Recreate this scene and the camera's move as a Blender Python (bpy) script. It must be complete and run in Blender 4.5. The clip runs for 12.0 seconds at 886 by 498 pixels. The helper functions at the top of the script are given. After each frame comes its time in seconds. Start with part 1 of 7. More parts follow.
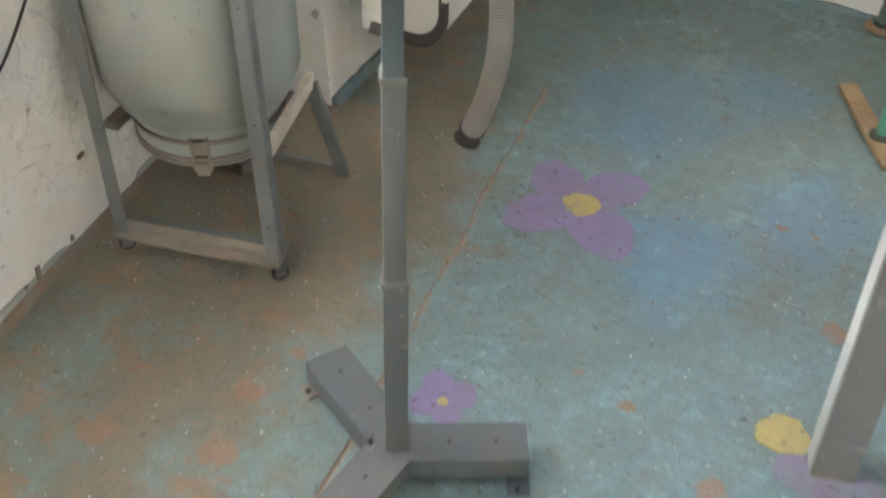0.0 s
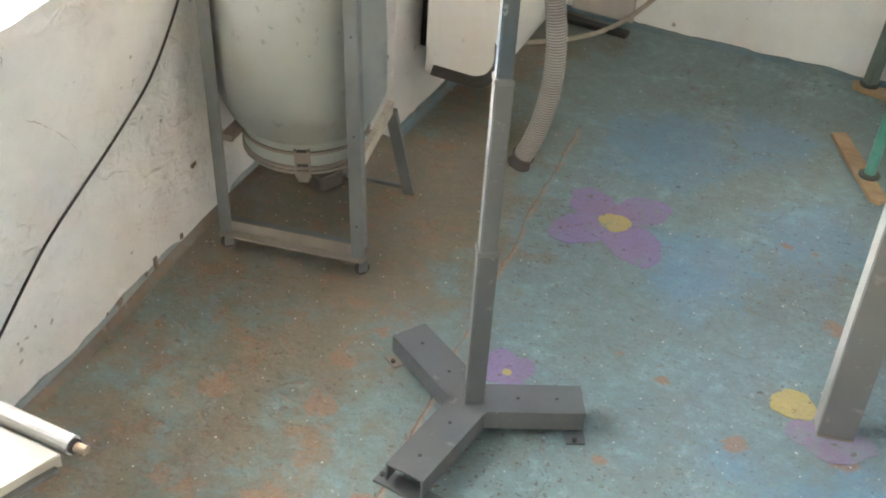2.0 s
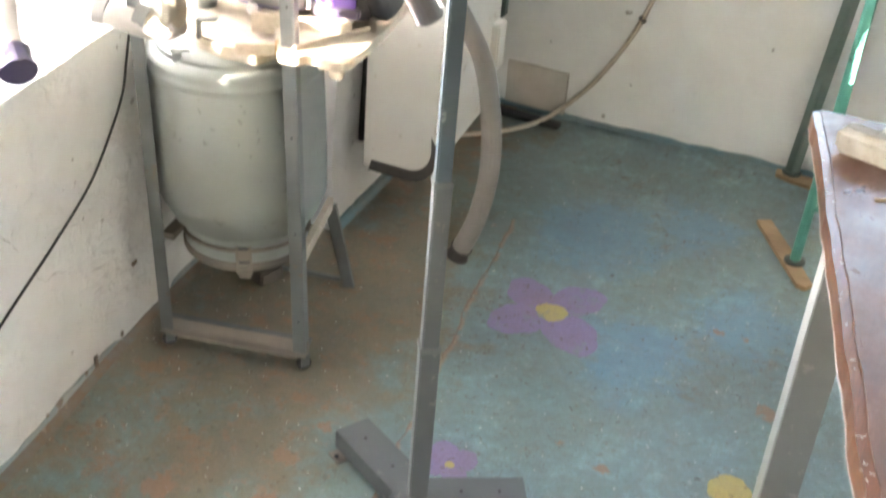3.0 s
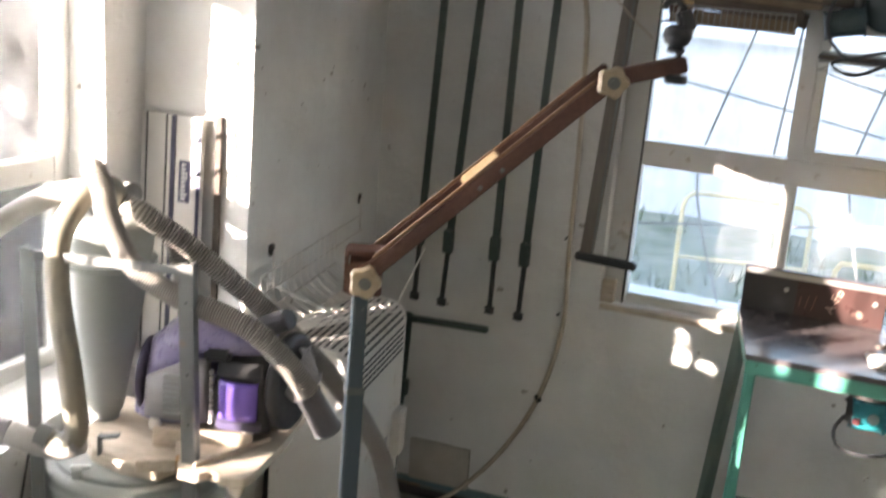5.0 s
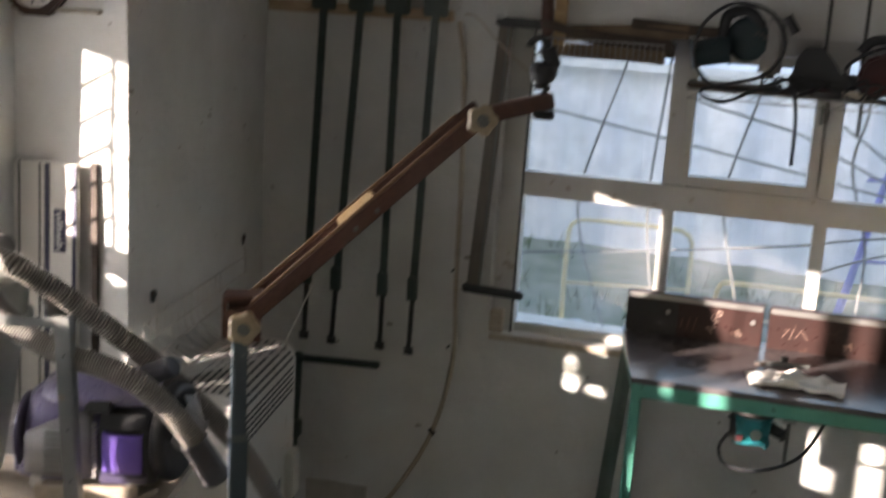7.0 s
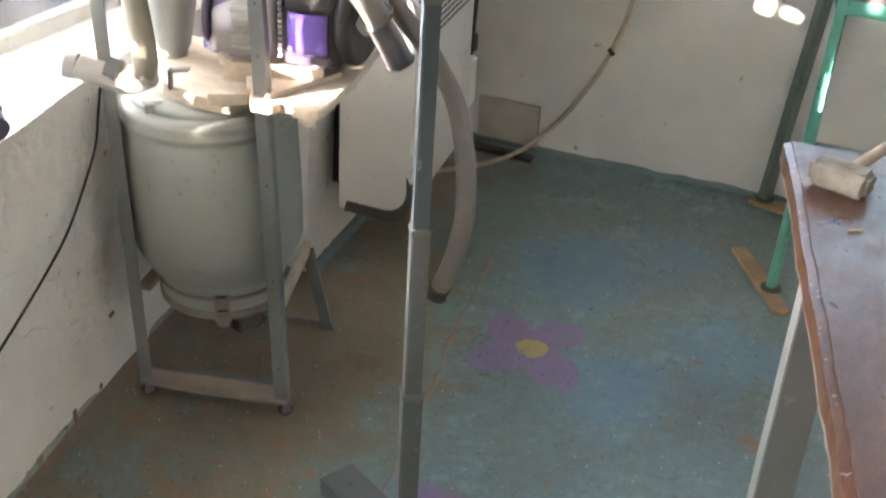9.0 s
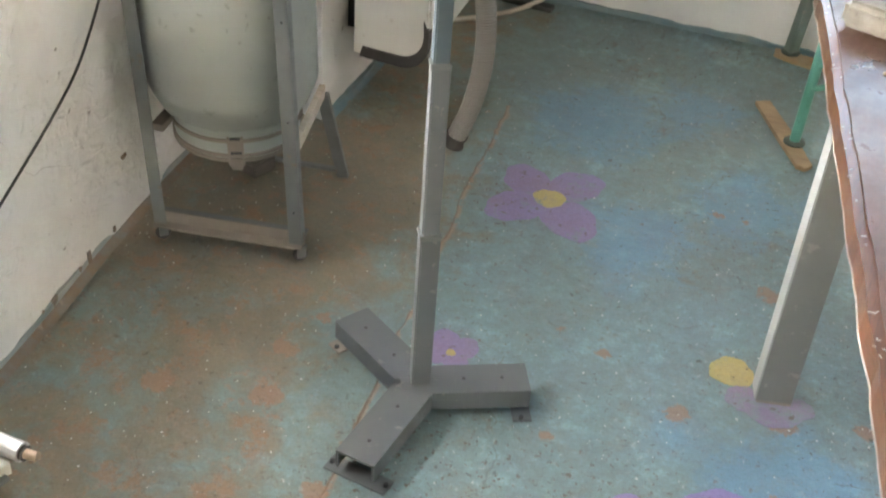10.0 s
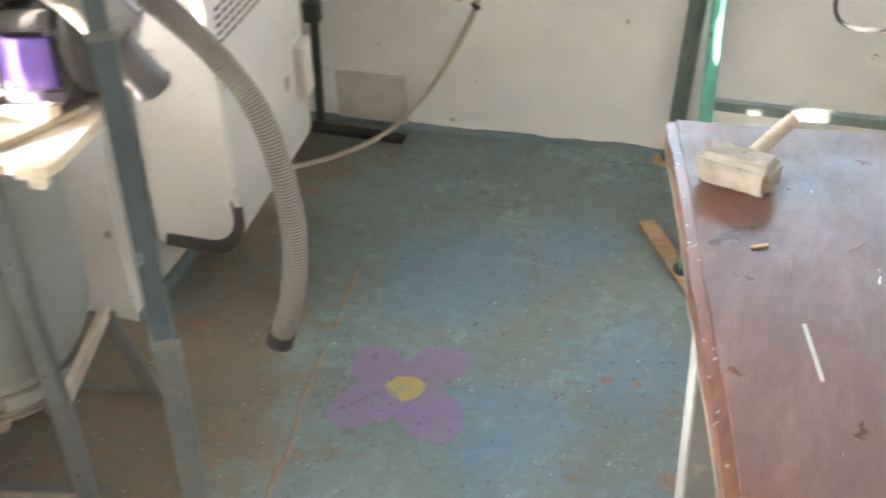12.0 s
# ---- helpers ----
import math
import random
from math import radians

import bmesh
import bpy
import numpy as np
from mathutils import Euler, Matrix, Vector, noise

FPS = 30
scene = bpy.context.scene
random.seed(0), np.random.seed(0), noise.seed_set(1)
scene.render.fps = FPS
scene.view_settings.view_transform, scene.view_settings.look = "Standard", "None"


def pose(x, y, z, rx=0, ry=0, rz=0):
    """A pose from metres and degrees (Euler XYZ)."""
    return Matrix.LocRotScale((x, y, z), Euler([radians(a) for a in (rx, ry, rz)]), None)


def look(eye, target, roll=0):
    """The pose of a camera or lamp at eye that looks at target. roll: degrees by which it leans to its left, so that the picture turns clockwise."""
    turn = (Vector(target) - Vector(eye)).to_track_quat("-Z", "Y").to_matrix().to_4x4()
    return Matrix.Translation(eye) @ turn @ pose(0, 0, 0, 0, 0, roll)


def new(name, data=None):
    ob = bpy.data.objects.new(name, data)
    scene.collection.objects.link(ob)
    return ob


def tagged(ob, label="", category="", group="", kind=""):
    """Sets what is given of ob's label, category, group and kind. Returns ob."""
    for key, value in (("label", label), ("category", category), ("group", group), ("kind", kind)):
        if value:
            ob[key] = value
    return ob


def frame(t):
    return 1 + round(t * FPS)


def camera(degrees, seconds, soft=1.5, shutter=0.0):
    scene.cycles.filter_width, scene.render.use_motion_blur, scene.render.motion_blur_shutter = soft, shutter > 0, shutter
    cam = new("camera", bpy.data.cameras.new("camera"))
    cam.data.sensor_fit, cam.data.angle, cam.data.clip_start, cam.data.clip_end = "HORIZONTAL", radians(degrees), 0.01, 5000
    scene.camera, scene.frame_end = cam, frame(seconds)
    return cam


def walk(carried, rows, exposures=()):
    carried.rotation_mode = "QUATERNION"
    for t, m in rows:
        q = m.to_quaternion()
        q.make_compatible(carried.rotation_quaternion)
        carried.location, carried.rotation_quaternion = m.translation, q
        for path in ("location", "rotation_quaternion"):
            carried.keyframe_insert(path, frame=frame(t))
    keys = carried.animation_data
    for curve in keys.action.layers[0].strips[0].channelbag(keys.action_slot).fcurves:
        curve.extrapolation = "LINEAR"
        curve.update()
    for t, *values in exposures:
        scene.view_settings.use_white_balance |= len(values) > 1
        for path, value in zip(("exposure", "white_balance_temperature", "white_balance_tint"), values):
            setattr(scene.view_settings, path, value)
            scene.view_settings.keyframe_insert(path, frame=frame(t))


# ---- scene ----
cam = camera(42.0, 12.0, soft=1.9, shutter=0.5)
PATH = [
    (0, (0.206, -0.379, 1.739), (-0.526, 0.972, 0.459), 1.7),
    (0.5, (0.181, -0.648, 1.768), (-0.414, 0.748, 0.465), 4.5),
    (1, (0.201, -0.767, 1.798), (-0.332, 0.688, 0.533), 7.5),
    (1.5, (0.265, -0.823, 1.797), (-0.438, 0.635, 0.624), 5.1),
    (2, (0.25, -0.908, 1.839), (-0.493, 0.543, 0.68), 3.9),
    (2.5, (0.257, -0.928, 1.858), (-0.451, 0.565, 0.732), 4.1),
    (3, (0.246, -0.934, 1.9), (-0.44, 0.632, 0.861), 4.9),
    (3.2, (0.234, -0.927, 1.911), (-0.46, 0.671, 0.93), 5.2),
    (4.8, (0.26, -0.943, 2.083), (-0.433, 0.848, 1.522), 4.8),
    (5, (0.262, -0.936, 2.099), (-0.411, 0.878, 1.595), 4.7),
    (5.5, (0.284, -0.918, 2.125), (-0.32, 0.946, 1.724), 3.6),
    (6, (0.311, -0.933, 2.136), (-0.207, 0.964, 1.771), 2.9),
    (6.5, (0.319, -0.95, 2.144), (-0.154, 0.958, 1.778), 2.9),
    (7, (0.291, -0.932, 2.117), (-0.218, 0.951, 1.678), 3.5),
    (7.5, (0.244, -0.913, 2.049), (-0.377, 0.873, 1.397), 5.3),
    (7.7, (0.236, -0.907, 2.031), (-0.399, 0.844, 1.304), 5.1),
    (9.3, (0.229, -0.924, 1.905), (-0.429, 0.646, 0.854), 3.5),
    (9.5, (0.228, -0.926, 1.883), (-0.422, 0.619, 0.792), 3.6),
    (10, (0.214, -0.914, 1.857), (-0.4, 0.572, 0.668), 4.4),
    (10.5, (0.204, -0.918, 1.846), (-0.371, 0.549, 0.614), 4.0),
    (11, (0.211, -0.788, 1.827), (-0.27, 0.727, 0.613), 3.6),
    (11.5, (0.275, -0.512, 1.865), (-0.385, 1.044, 0.796), -0.6),
    (12, (0.252, -0.224, 1.839), (-0.312, 1.346, 0.736), -2.0),
]
# brightness of the film as its camera adapts to the window
EXPOSURES = [
    (0.0, 5.12, 7000, 17), (2.5, 5.08, 7050, 17), (3.2, 5.1, 7000, 17), (4.8, 3.8, 6850, 18), (5.5, 3.03, 6900, 20), (6.0, 2.88, 6950, 20),
    (6.5, 2.72, 6950, 20), (7.1, 2.34, 6900, 19), (7.5, 2.3, 6850, 19), (7.7, 2.42, 6850, 19), (9.3, 4.66, 7050, 18), (10.0, 5.0, 7100, 17), (10.5, 5.1, 7100, 17), (11.0, 5.08, 7150, 18), (12.0, 5.15, 7300, 19),
]
walk(cam, [(t, look(eye, target, roll)) for t, eye, target, roll in PATH], EXPOSURES)

# ---------------------------------------------------------------- world, sun, daylight
SUN_DIR = Vector((0.650, 0.745, -0.168)).normalized()
world = bpy.data.worlds.new("daylight")
scene.world = world
world.use_nodes = True
wn = world.node_tree.nodes
sky = wn.new("ShaderNodeTexSky")
sky.sky_type = "NISHITA"
sky.sun_disc = False
sky.sun_elevation = math.asin(-SUN_DIR.z)
sky.sun_rotation = math.atan2(-SUN_DIR.x, -SUN_DIR.y) % (2 * math.pi)
wn["Background"].inputs["Strength"].default_value = 0.15
world.node_tree.links.new(sky.outputs[0], wn["Background"].inputs["Color"])

sun_data = bpy.data.lights.new("sun", "SUN")
sun_data.energy, sun_data.angle, sun_data.color = 5.0, radians(0.6), (1.0, 0.91, 0.80)
sun = new("sun", sun_data)
sun.matrix_world = look(tuple(-SUN_DIR * 12), (0, 0, 0))


def sky_panel(name, place, target, wide, high, watts, colour=(0.84, 0.93, 1.0)):
    """Daylight that a window lets in."""
    d = bpy.data.lights.new(name, "AREA")
    d.shape, d.size, d.size_y, d.energy, d.color = "RECTANGLE", wide, high, watts, colour
    ob = new(name, d)
    ob.matrix_world = look(place, target)
    return ob


sky_panel("daylight_west", (-1.95, 0.65, 1.5), (0.0, 0.65, 1.3), 2.0, 1.2, 4.8)

# ---------------------------------------------------------------- materials


def material(name):
    m = bpy.data.materials.new(name)
    m.use_nodes = True
    return m, m.node_tree.nodes, m.node_tree.links, m.node_tree.nodes["Principled BSDF"]


def ramp(nodes, stops):
    r = nodes.new("ShaderNodeValToRGB")
    while len(r.color_ramp.elements) < len(stops):
        r.color_ramp.elements.new(0.5)
    for e, (p, c) in zip(r.color_ramp.elements, stops):
        e.position, e.color = p, (c if isinstance(c, tuple) else (c, c, c)) + (1,)
    return r


def noise_node(nodes, links, coord, scale, detail=5, rough=0.6, distort=0.0):
    n = nodes.new("ShaderNodeTexNoise")
    n.inputs["Scale"].default_value, n.inputs["Detail"].default_value = scale, detail
    n.inputs["Roughness"].default_value, n.inputs["Distortion"].default_value = rough, distort
    links.new(coord, n.inputs["Vector"])
    return n.outputs["Fac"]


def mixed(nodes, links, fac, a, b):
    m = nodes.new("ShaderNodeMix")
    m.data_type = "RGBA"
    links.new(fac, m.inputs["Factor"])
    for k, v in (("A", a), ("B", b)):
        sock = [s for s in m.inputs if s.name == k and s.type == "RGBA"][0]
        if isinstance(v, tuple):
            sock.default_value = v + (1,)
        else:
            links.new(v, sock)
    return [s for s in m.outputs if s.type == "RGBA"][0]


def math_node(nodes, links, op, a, b=0.0, clamp=False):
    m = nodes.new("ShaderNodeMath")
    m.operation, m.use_clamp = op, clamp
    for i, v in enumerate((a, b)):
        if isinstance(v, (int, float)):
            m.inputs[i].default_value = v
        else:
            links.new(v, m.inputs[i])
    return m.outputs[0]


def bump(nodes, links, bsdf, height, strength, distance=0.004):
    b = nodes.new("ShaderNodeBump")
    b.inputs["Strength"].default_value, b.inputs["Distance"].default_value = strength, distance
    links.new(height, b.inputs["Height"])
    links.new(b.outputs[0], bsdf.inputs["Normal"])


def surface(name, colour, second, third=None, scale=6.0, fine=60.0, rough=0.5, metal=0.0, relief=0.25, stretch=(1, 1, 1), wear=0.35, coat=0.0):
    """A worn surface: colour broken by a second one in patches, a third in small chips, grain in relief and gloss."""
    m, n, l, b = material(name)
    tc = n.new("ShaderNodeTexCoord")
    mp = n.new("ShaderNodeMapping")
    mp.inputs["Scale"].default_value = stretch
    l.new(tc.outputs["Object"], mp.inputs["Vector"])
    co = mp.outputs[0]
    big = ramp(n, [(0.5 - wear * 0.5, 0.0), (0.5 + wear * 0.5 + 0.05, 1.0)])
    l.new(noise_node(n, l, co, scale), big.inputs[0])
    col = mixed(n, l, big.outputs[0], colour, second)
    small = noise_node(n, l, co, fine, 4)
    if third:
        chip = ramp(n, [(0.64, 0.0), (0.70, 1.0)])
        l.new(noise_node(n, l, co, fine * 0.45, 3), chip.inputs[0])
        col = mixed(n, l, chip.outputs[0], col, third)
    l.new(col, b.inputs["Base Color"])
    rr = n.new("ShaderNodeMapRange")
    rr.inputs["To Min"].default_value, rr.inputs["To Max"].default_value = max(rough - 0.12, 0.03), min(rough + 0.15, 1)
    l.new(small, rr.inputs[0])
    l.new(rr.outputs[0], b.inputs["Roughness"])
    b.inputs["Metallic"].default_value = metal
    b.inputs["Coat Weight"].default_value = coat
    b.inputs["Coat Roughness"].default_value = 0.2
    bump(n, l, b, small, relief)
    return m


def wood(name, light, dark, rough=0.55, along=(1.5, 14, 14), coat=0.0, streak=9.0):
    m, n, l, b = material(name)
    tc = n.new("ShaderNodeTexCoord")
    mp = n.new("ShaderNodeMapping")
    mp.inputs["Scale"].default_value = along
    l.new(tc.outputs["Object"], mp.inputs["Vector"])
    g = noise_node(n, l, mp.outputs[0], streak, 6, 0.65, 0.6)
    r = ramp(n, [(0.3, dark), (0.7, light)])
    l.new(g, r.inputs[0])
    st = ramp(n, [(0.35, 0.55), (0.6, 1.0)])
    l.new(noise_node(n, l, tc.outputs["Object"], 7.0, 3), st.inputs[0])
    mul = n.new("ShaderNodeMix")
    mul.data_type, mul.blend_type = "RGBA", "MULTIPLY"
    mul.inputs["Factor"].default_value = 0.6
    socks = [s for s in mul.inputs if s.type == "RGBA"]
    l.new(r.outputs[0], socks[0])
    l.new(st.outputs[0], socks[1])
    l.new([s for s in mul.outputs if s.type == "RGBA"][0], b.inputs["Base Color"])
    b.inputs["Roughness"].default_value = rough
    b.inputs["Coat Weight"].default_value = coat
    b.inputs["Coat Roughness"].default_value = 0.22
    bump(n, l, b, g, 0.25, 0.002)
    return m


# limewashed plaster: uneven white, grey stains, small holes
def plaster_material(name, lumps, tooth, fine=1.0, white=1.0):
    m, n, l, b = material(name)
    tc = n.new("ShaderNodeTexCoord")
    co = tc.outputs["Object"]
    r = ramp(n, [(0.3, (0.60 * white, 0.592 * white, 0.565 * white)), (0.62, (0.72 * white, 0.717 * white, 0.70 * white))])
    l.new(noise_node(n, l, co, 2.2, 6), r.inputs[0])
    chip = ramp(n, [(0.715, 0.0), (0.735, 0.85)])
    l.new(noise_node(n, l, co, 21.0, 3, 0.5), chip.inputs[0])
    col = mixed(n, l, math_node(n, l, "MULTIPLY", chip.outputs[0], fine), r.outputs[0], (0.30, 0.27, 0.23))
    l.new(col, b.inputs["Base Color"])
    b.inputs["Roughness"].default_value = 0.85
    # trowelled coat: broad swells, fine tooth, and dents and lumps in patches
    st = n.new("ShaderNodeMapping")
    st.inputs["Scale"].default_value = (1.0, 0.62, 1.0)
    l.new(co, st.inputs["Vector"])
    so = st.outputs[0]
    h1 = noise_node(n, l, so, 5.5, 4, 0.45)
    h2 = noise_node(n, l, so, 38.0, 5, 0.55, 0.4)
    dent = ramp(n, [(0.28, 0.0), (0.46, 1.0)])
    l.new(noise_node(n, l, so, 30.0 * fine, 4, 0.3 + 0.3 * fine), dent.inputs[0])
    lump = ramp(n, [(0.50, 0.0), (0.72, 1.0)])
    l.new(noise_node(n, l, so, 33.0 * fine, 3, 0.2 + 0.3 * fine, 0.8), lump.inputs[0])
    patch = ramp(n, [(0.40, 0.20), (0.56, 1.0)])
    l.new(noise_node(n, l, co, 3.4, 3), patch.inputs[0])
    rough_ = math_node(n, l, "MULTIPLY", patch.outputs[0], math_node(n, l, "ADD", math_node(n, l, "MULTIPLY", dent.outputs[0], 0.85 * lumps), math_node(n, l, "MULTIPLY", lump.outputs[0], lumps)))
    h = math_node(n, l, "ADD", math_node(n, l, "MULTIPLY", h1, 1.0), math_node(n, l, "MULTIPLY", h2, tooth))
    h = math_node(n, l, "ADD", h, rough_)
    h = math_node(n, l, "SUBTRACT", h, math_node(n, l, "MULTIPLY", chip.outputs[0], 0.5))
    bump(n, l, b, h, 0.95, 0.022)
    return m


BARE_SPOTS = ((-0.005, 1.10, 0.030), (-0.907, 0.858, 0.030), (0.215, 1.190, 0.040), (-0.341, 1.251, 0.008), (-0.223, 1.215, 0.013), (-0.127, 1.958, 0.015),
              (-0.042, 1.958, 0.010), (0.10, 1.65, 0.030), (-0.88, 1.00, 0.018), (-0.86, 0.70, 0.035), (-0.62, 0.50, 0.03), (-1.10, 0.62, 0.04),
              (0.263, 0.927, 0.020), (0.409, 1.249, 0.022), (-0.245, 0.885, 0.016), (0.06, 0.80, 0.024))
CRACK_A, CRACK_B = Vector((-0.897, 2.230)), Vector((-0.565, 0.30))


def floor_material():
    """Old blue floor paint on screed: worn brown by feet beside the wall, chips, cracks, drips."""
    m, n, l, b = material("worn_blue_floor_paint")
    tc = n.new("ShaderNodeTexCoord")
    co = tc.outputs["Object"]
    sep = n.new("ShaderNodeSeparateXYZ")
    l.new(co, sep.inputs[0])
    # distance from the long crack, wavering
    d = (CRACK_B - CRACK_A).normalized()
    nx, ny = -d.y, d.x
    wav = noise_node(n, l, co, 5.0, 4)
    s = math_node(n, l, "ADD", math_node(n, l, "MULTIPLY", sep.outputs[0], nx), math_node(n, l, "MULTIPLY", sep.outputs[1], ny))
    s = math_node(n, l, "SUBTRACT", s, nx * CRACK_A.x + ny * CRACK_A.y)
    s = math_node(n, l, "ADD", s, math_node(n, l, "MULTIPLY", math_node(n, l, "SUBTRACT", wav, 0.5), 0.06))
    # old paint: grey-green, teal and pale scuffed blue, broken up at several sizes
    blue = ramp(n, [(0.37, (0.154, 0.188, 0.178)), (0.45, (0.156, 0.214, 0.214)), (0.53, (0.166, 0.248, 0.256)), (0.60, (0.206, 0.330, 0.358))])
    tone = math_node(n, l, "ADD", math_node(n, l, "MULTIPLY", noise_node(n, l, co, 3.2, 10, 0.72, 0.4), 0.46), math_node(n, l, "MULTIPLY", noise_node(n, l, co, 24.0, 9, 0.80), 0.54))
    l.new(tone, blue.inputs[0])
    # newer blue touched up in places
    fresh = None
    ragged = math_node(n, l, "MULTIPLY", math_node(n, l, "SUBTRACT", noise_node(n, l, co, 8.0, 8, 0.7), 0.5), 0.55)
    for px_, py_, pr_ in ((-0.30, 1.72, 0.16), (-0.60, 2.30, 0.22), (-0.269, 1.493, 0.035), (-0.05, 2.02, 0.16), (0.28, 0.98, 0.17), (0.03, 1.02, 0.05), (-0.33, 2.52, 0.14)):
        ds = n.new("ShaderNodeVectorMath")
        ds.operation = "DISTANCE"
        l.new(co, ds.inputs[0])
        ds.inputs[1].default_value = (px_, py_, 0.0)
        near = n.new("ShaderNodeMapRange")
        near.inputs["From Min"].default_value, near.inputs["From Max"].default_value = pr_ + 0.05, pr_ - 0.05
        l.new(math_node(n, l, "ADD", ds.outputs["Value"], ragged) if pr_ > 0.05 else math_node(n, l, "ADD", ds.outputs["Value"], math_node(n, l, "MULTIPLY", ragged, 0.3)), near.inputs[0])
        fresh = near.outputs[0] if fresh is None else math_node(n, l, "MAXIMUM", fresh, near.outputs[0])
    col00 = mixed(n, l, math_node(n, l, "MULTIPLY", fresh, 0.45), blue.outputs[0], (0.110, 0.270, 0.43))
    scuff = ramp(n, [(0.52, 0.0), (0.62, 0.24)])
    l.new(noise_node(n, l, co, 13.0, 9, 0.75), scuff.inputs[0])
    col0 = mixed(n, l, scuff.outputs[0], col00, (0.205, 0.195, 0.155))
    # dust and wear towards the wall
    side = n.new("ShaderNodeMapRange")
    side.inputs["From Min"].default_value, side.inputs["From Max"].default_value = 0.10, -0.22
    l.new(s, side.inputs[0])
    wearmask = noise_node(n, l, co, 4.2, 10, 0.72, 0.3)
    w = math_node(n, l, "ADD", wearmask, math_node(n, l, "MULTIPLY", math_node(n, l, "SUBTRACT", side.outputs[0], 0.55), 0.20))
    # sawdust trodden in round the drum trolley
    ds = n.new("ShaderNodeVectorMath")
    ds.operation = "DISTANCE"
    l.new(co, ds.inputs[0])
    ds.inputs[1].default_value = (-1.16, 1.52, 0.0)
    near = n.new("ShaderNodeMapRange")
    near.inputs["From Min"].default_value, near.inputs["From Max"].default_value = 0.62, 0.22
    l.new(ds.outputs["Value"], near.inputs[0])
    w = math_node(n, l, "ADD", math_node(n, l, "SUBTRACT", w, 0.018), math_node(n, l, "MULTIPLY", near.outputs[0], 0.14))
    dust = ramp(n, [(0.465, 0.0), (0.60, 0.70)])
    l.new(w, dust.inputs[0])
    brown = ramp(n, [(0.35, (0.168, 0.145, 0.098)), (0.65, (0.250, 0.168, 0.096))])
    l.new(noise_node(n, l, co, 11.0, 8, 0.7), brown.inputs[0])
    col0 = mixed(n, l, math_node(n, l, "MULTIPLY", side.outputs[0], 0.55), col0, (0.165, 0.208, 0.170))
    col = mixed(n, l, dust.outputs[0], col0, brown.outputs[0])
    # orange chips of bare screed
    chipm = ramp(n, [(0.655, 0.0), (0.72, 0.9)])
    l.new(math_node(n, l, "ADD", noise_node(n, l, co, 10.5, 10, 0.78), math_node(n, l, "MULTIPLY", side.outputs[0], 0.13)), chipm.inputs[0])
    col = mixed(n, l, math_node(n, l, "MULTIPLY", chipm.outputs[0], 0.8), col, (0.262, 0.160, 0.096))
    # places worn through to brown screed, sharp-edged
    bare = None
    frayed = math_node(n, l, "MULTIPLY", math_node(n, l, "SUBTRACT", noise_node(n, l, co, 26.0, 8, 0.72), 0.5), 0.11)
    for px_, py_, pr_ in BARE_SPOTS:
        ds = n.new("ShaderNodeVectorMath")
        ds.operation = "DISTANCE"
        l.new(co, ds.inputs[0])
        ds.inputs[1].default_value = (px_, py_, 0.0)
        near = n.new("ShaderNodeMapRange")
        near.inputs["From Min"].default_value, near.inputs["From Max"].default_value = pr_ + 0.003, pr_ - 0.003
        l.new(math_node(n, l, "ADD", ds.outputs["Value"], frayed), near.inputs[0])
        bare = near.outputs[0] if bare is None else math_node(n, l, "MAXIMUM", bare, near.outputs[0])
    col = mixed(n, l, math_node(n, l, "MULTIPLY", bare, 0.8), col, (0.27, 0.165, 0.105))
    # dark pits, thicker beyond the crack
    pit = ramp(n, [(0.625, 0.0), (0.645, 1.0)])
    front = n.new("ShaderNodeMapRange")
    front.inputs["From Min"].default_value, front.inputs["From Max"].default_value = 1.05, 0.70
    l.new(math_node(n, l, "ADD", sep.outputs[1], math_node(n, l, "MULTIPLY", math_node(n, l, "SUBTRACT", wearmask, 0.5), 0.8)), front.inputs[0])
    spall = math_node(n, l, "MULTIPLY", front.outputs[0], math_node(n, l, "SUBTRACT", 1.0, side.outputs[0]))
    l.new(math_node(n, l, "ADD", noise_node(n, l, co, 52.0, 4, 0.62), math_node(n, l, "MULTIPLY", spall, 0.020)), pit.inputs[0])
    area = ramp(n, [(0.45, 0.0), (0.6, 1.0)])
    l.new(noise_node(n, l, co, 2.1, 3), area.inputs[0])
    pitm = math_node(n, l, "MULTIPLY", pit.outputs[0], math_node(n, l, "ADD", math_node(n, l, "MAXIMUM", math_node(n, l, "MULTIPLY", area.outputs[0], 0.75), spall), 0.10))
    col = mixed(n, l, pitm, col, (0.115, 0.092, 0.072))
    # crumbled skin of the screed: fine pits with pale lips, on the side away from the wall
    open_side = math_node(n, l, "SUBTRACT", 1.0, math_node(n, l, "MULTIPLY", side.outputs[0], 0.65))
    fields = ramp(n, [(0.42, 0.15), (0.58, 1.0)])
    l.new(noise_node(n, l, co, 3.7, 4, 0.6), fields.inputs[0])
    crumb_at = math_node(n, l, "MULTIPLY", open_side, fields.outputs[0])
    grit = noise_node(n, l, co, 58.0, 4, 0.55, 0.6)
    hole = ramp(n, [(0.645, 0.0), (0.66, 1.0)])
    l.new(grit, hole.inputs[0])
    holem = math_node(n, l, "MULTIPLY", hole.outputs[0], crumb_at)
    lip = ramp(n, [(0.345, 1.0), (0.37, 0.0)])
    l.new(grit, lip.inputs[0])
    lipm = math_node(n, l, "MULTIPLY", math_node(n, l, "MULTIPLY", lip.outputs[0], crumb_at), 0.55)
    col = mixed(n, l, math_node(n, l, "MULTIPLY", holem, 0.85), col, (0.082, 0.072, 0.062))
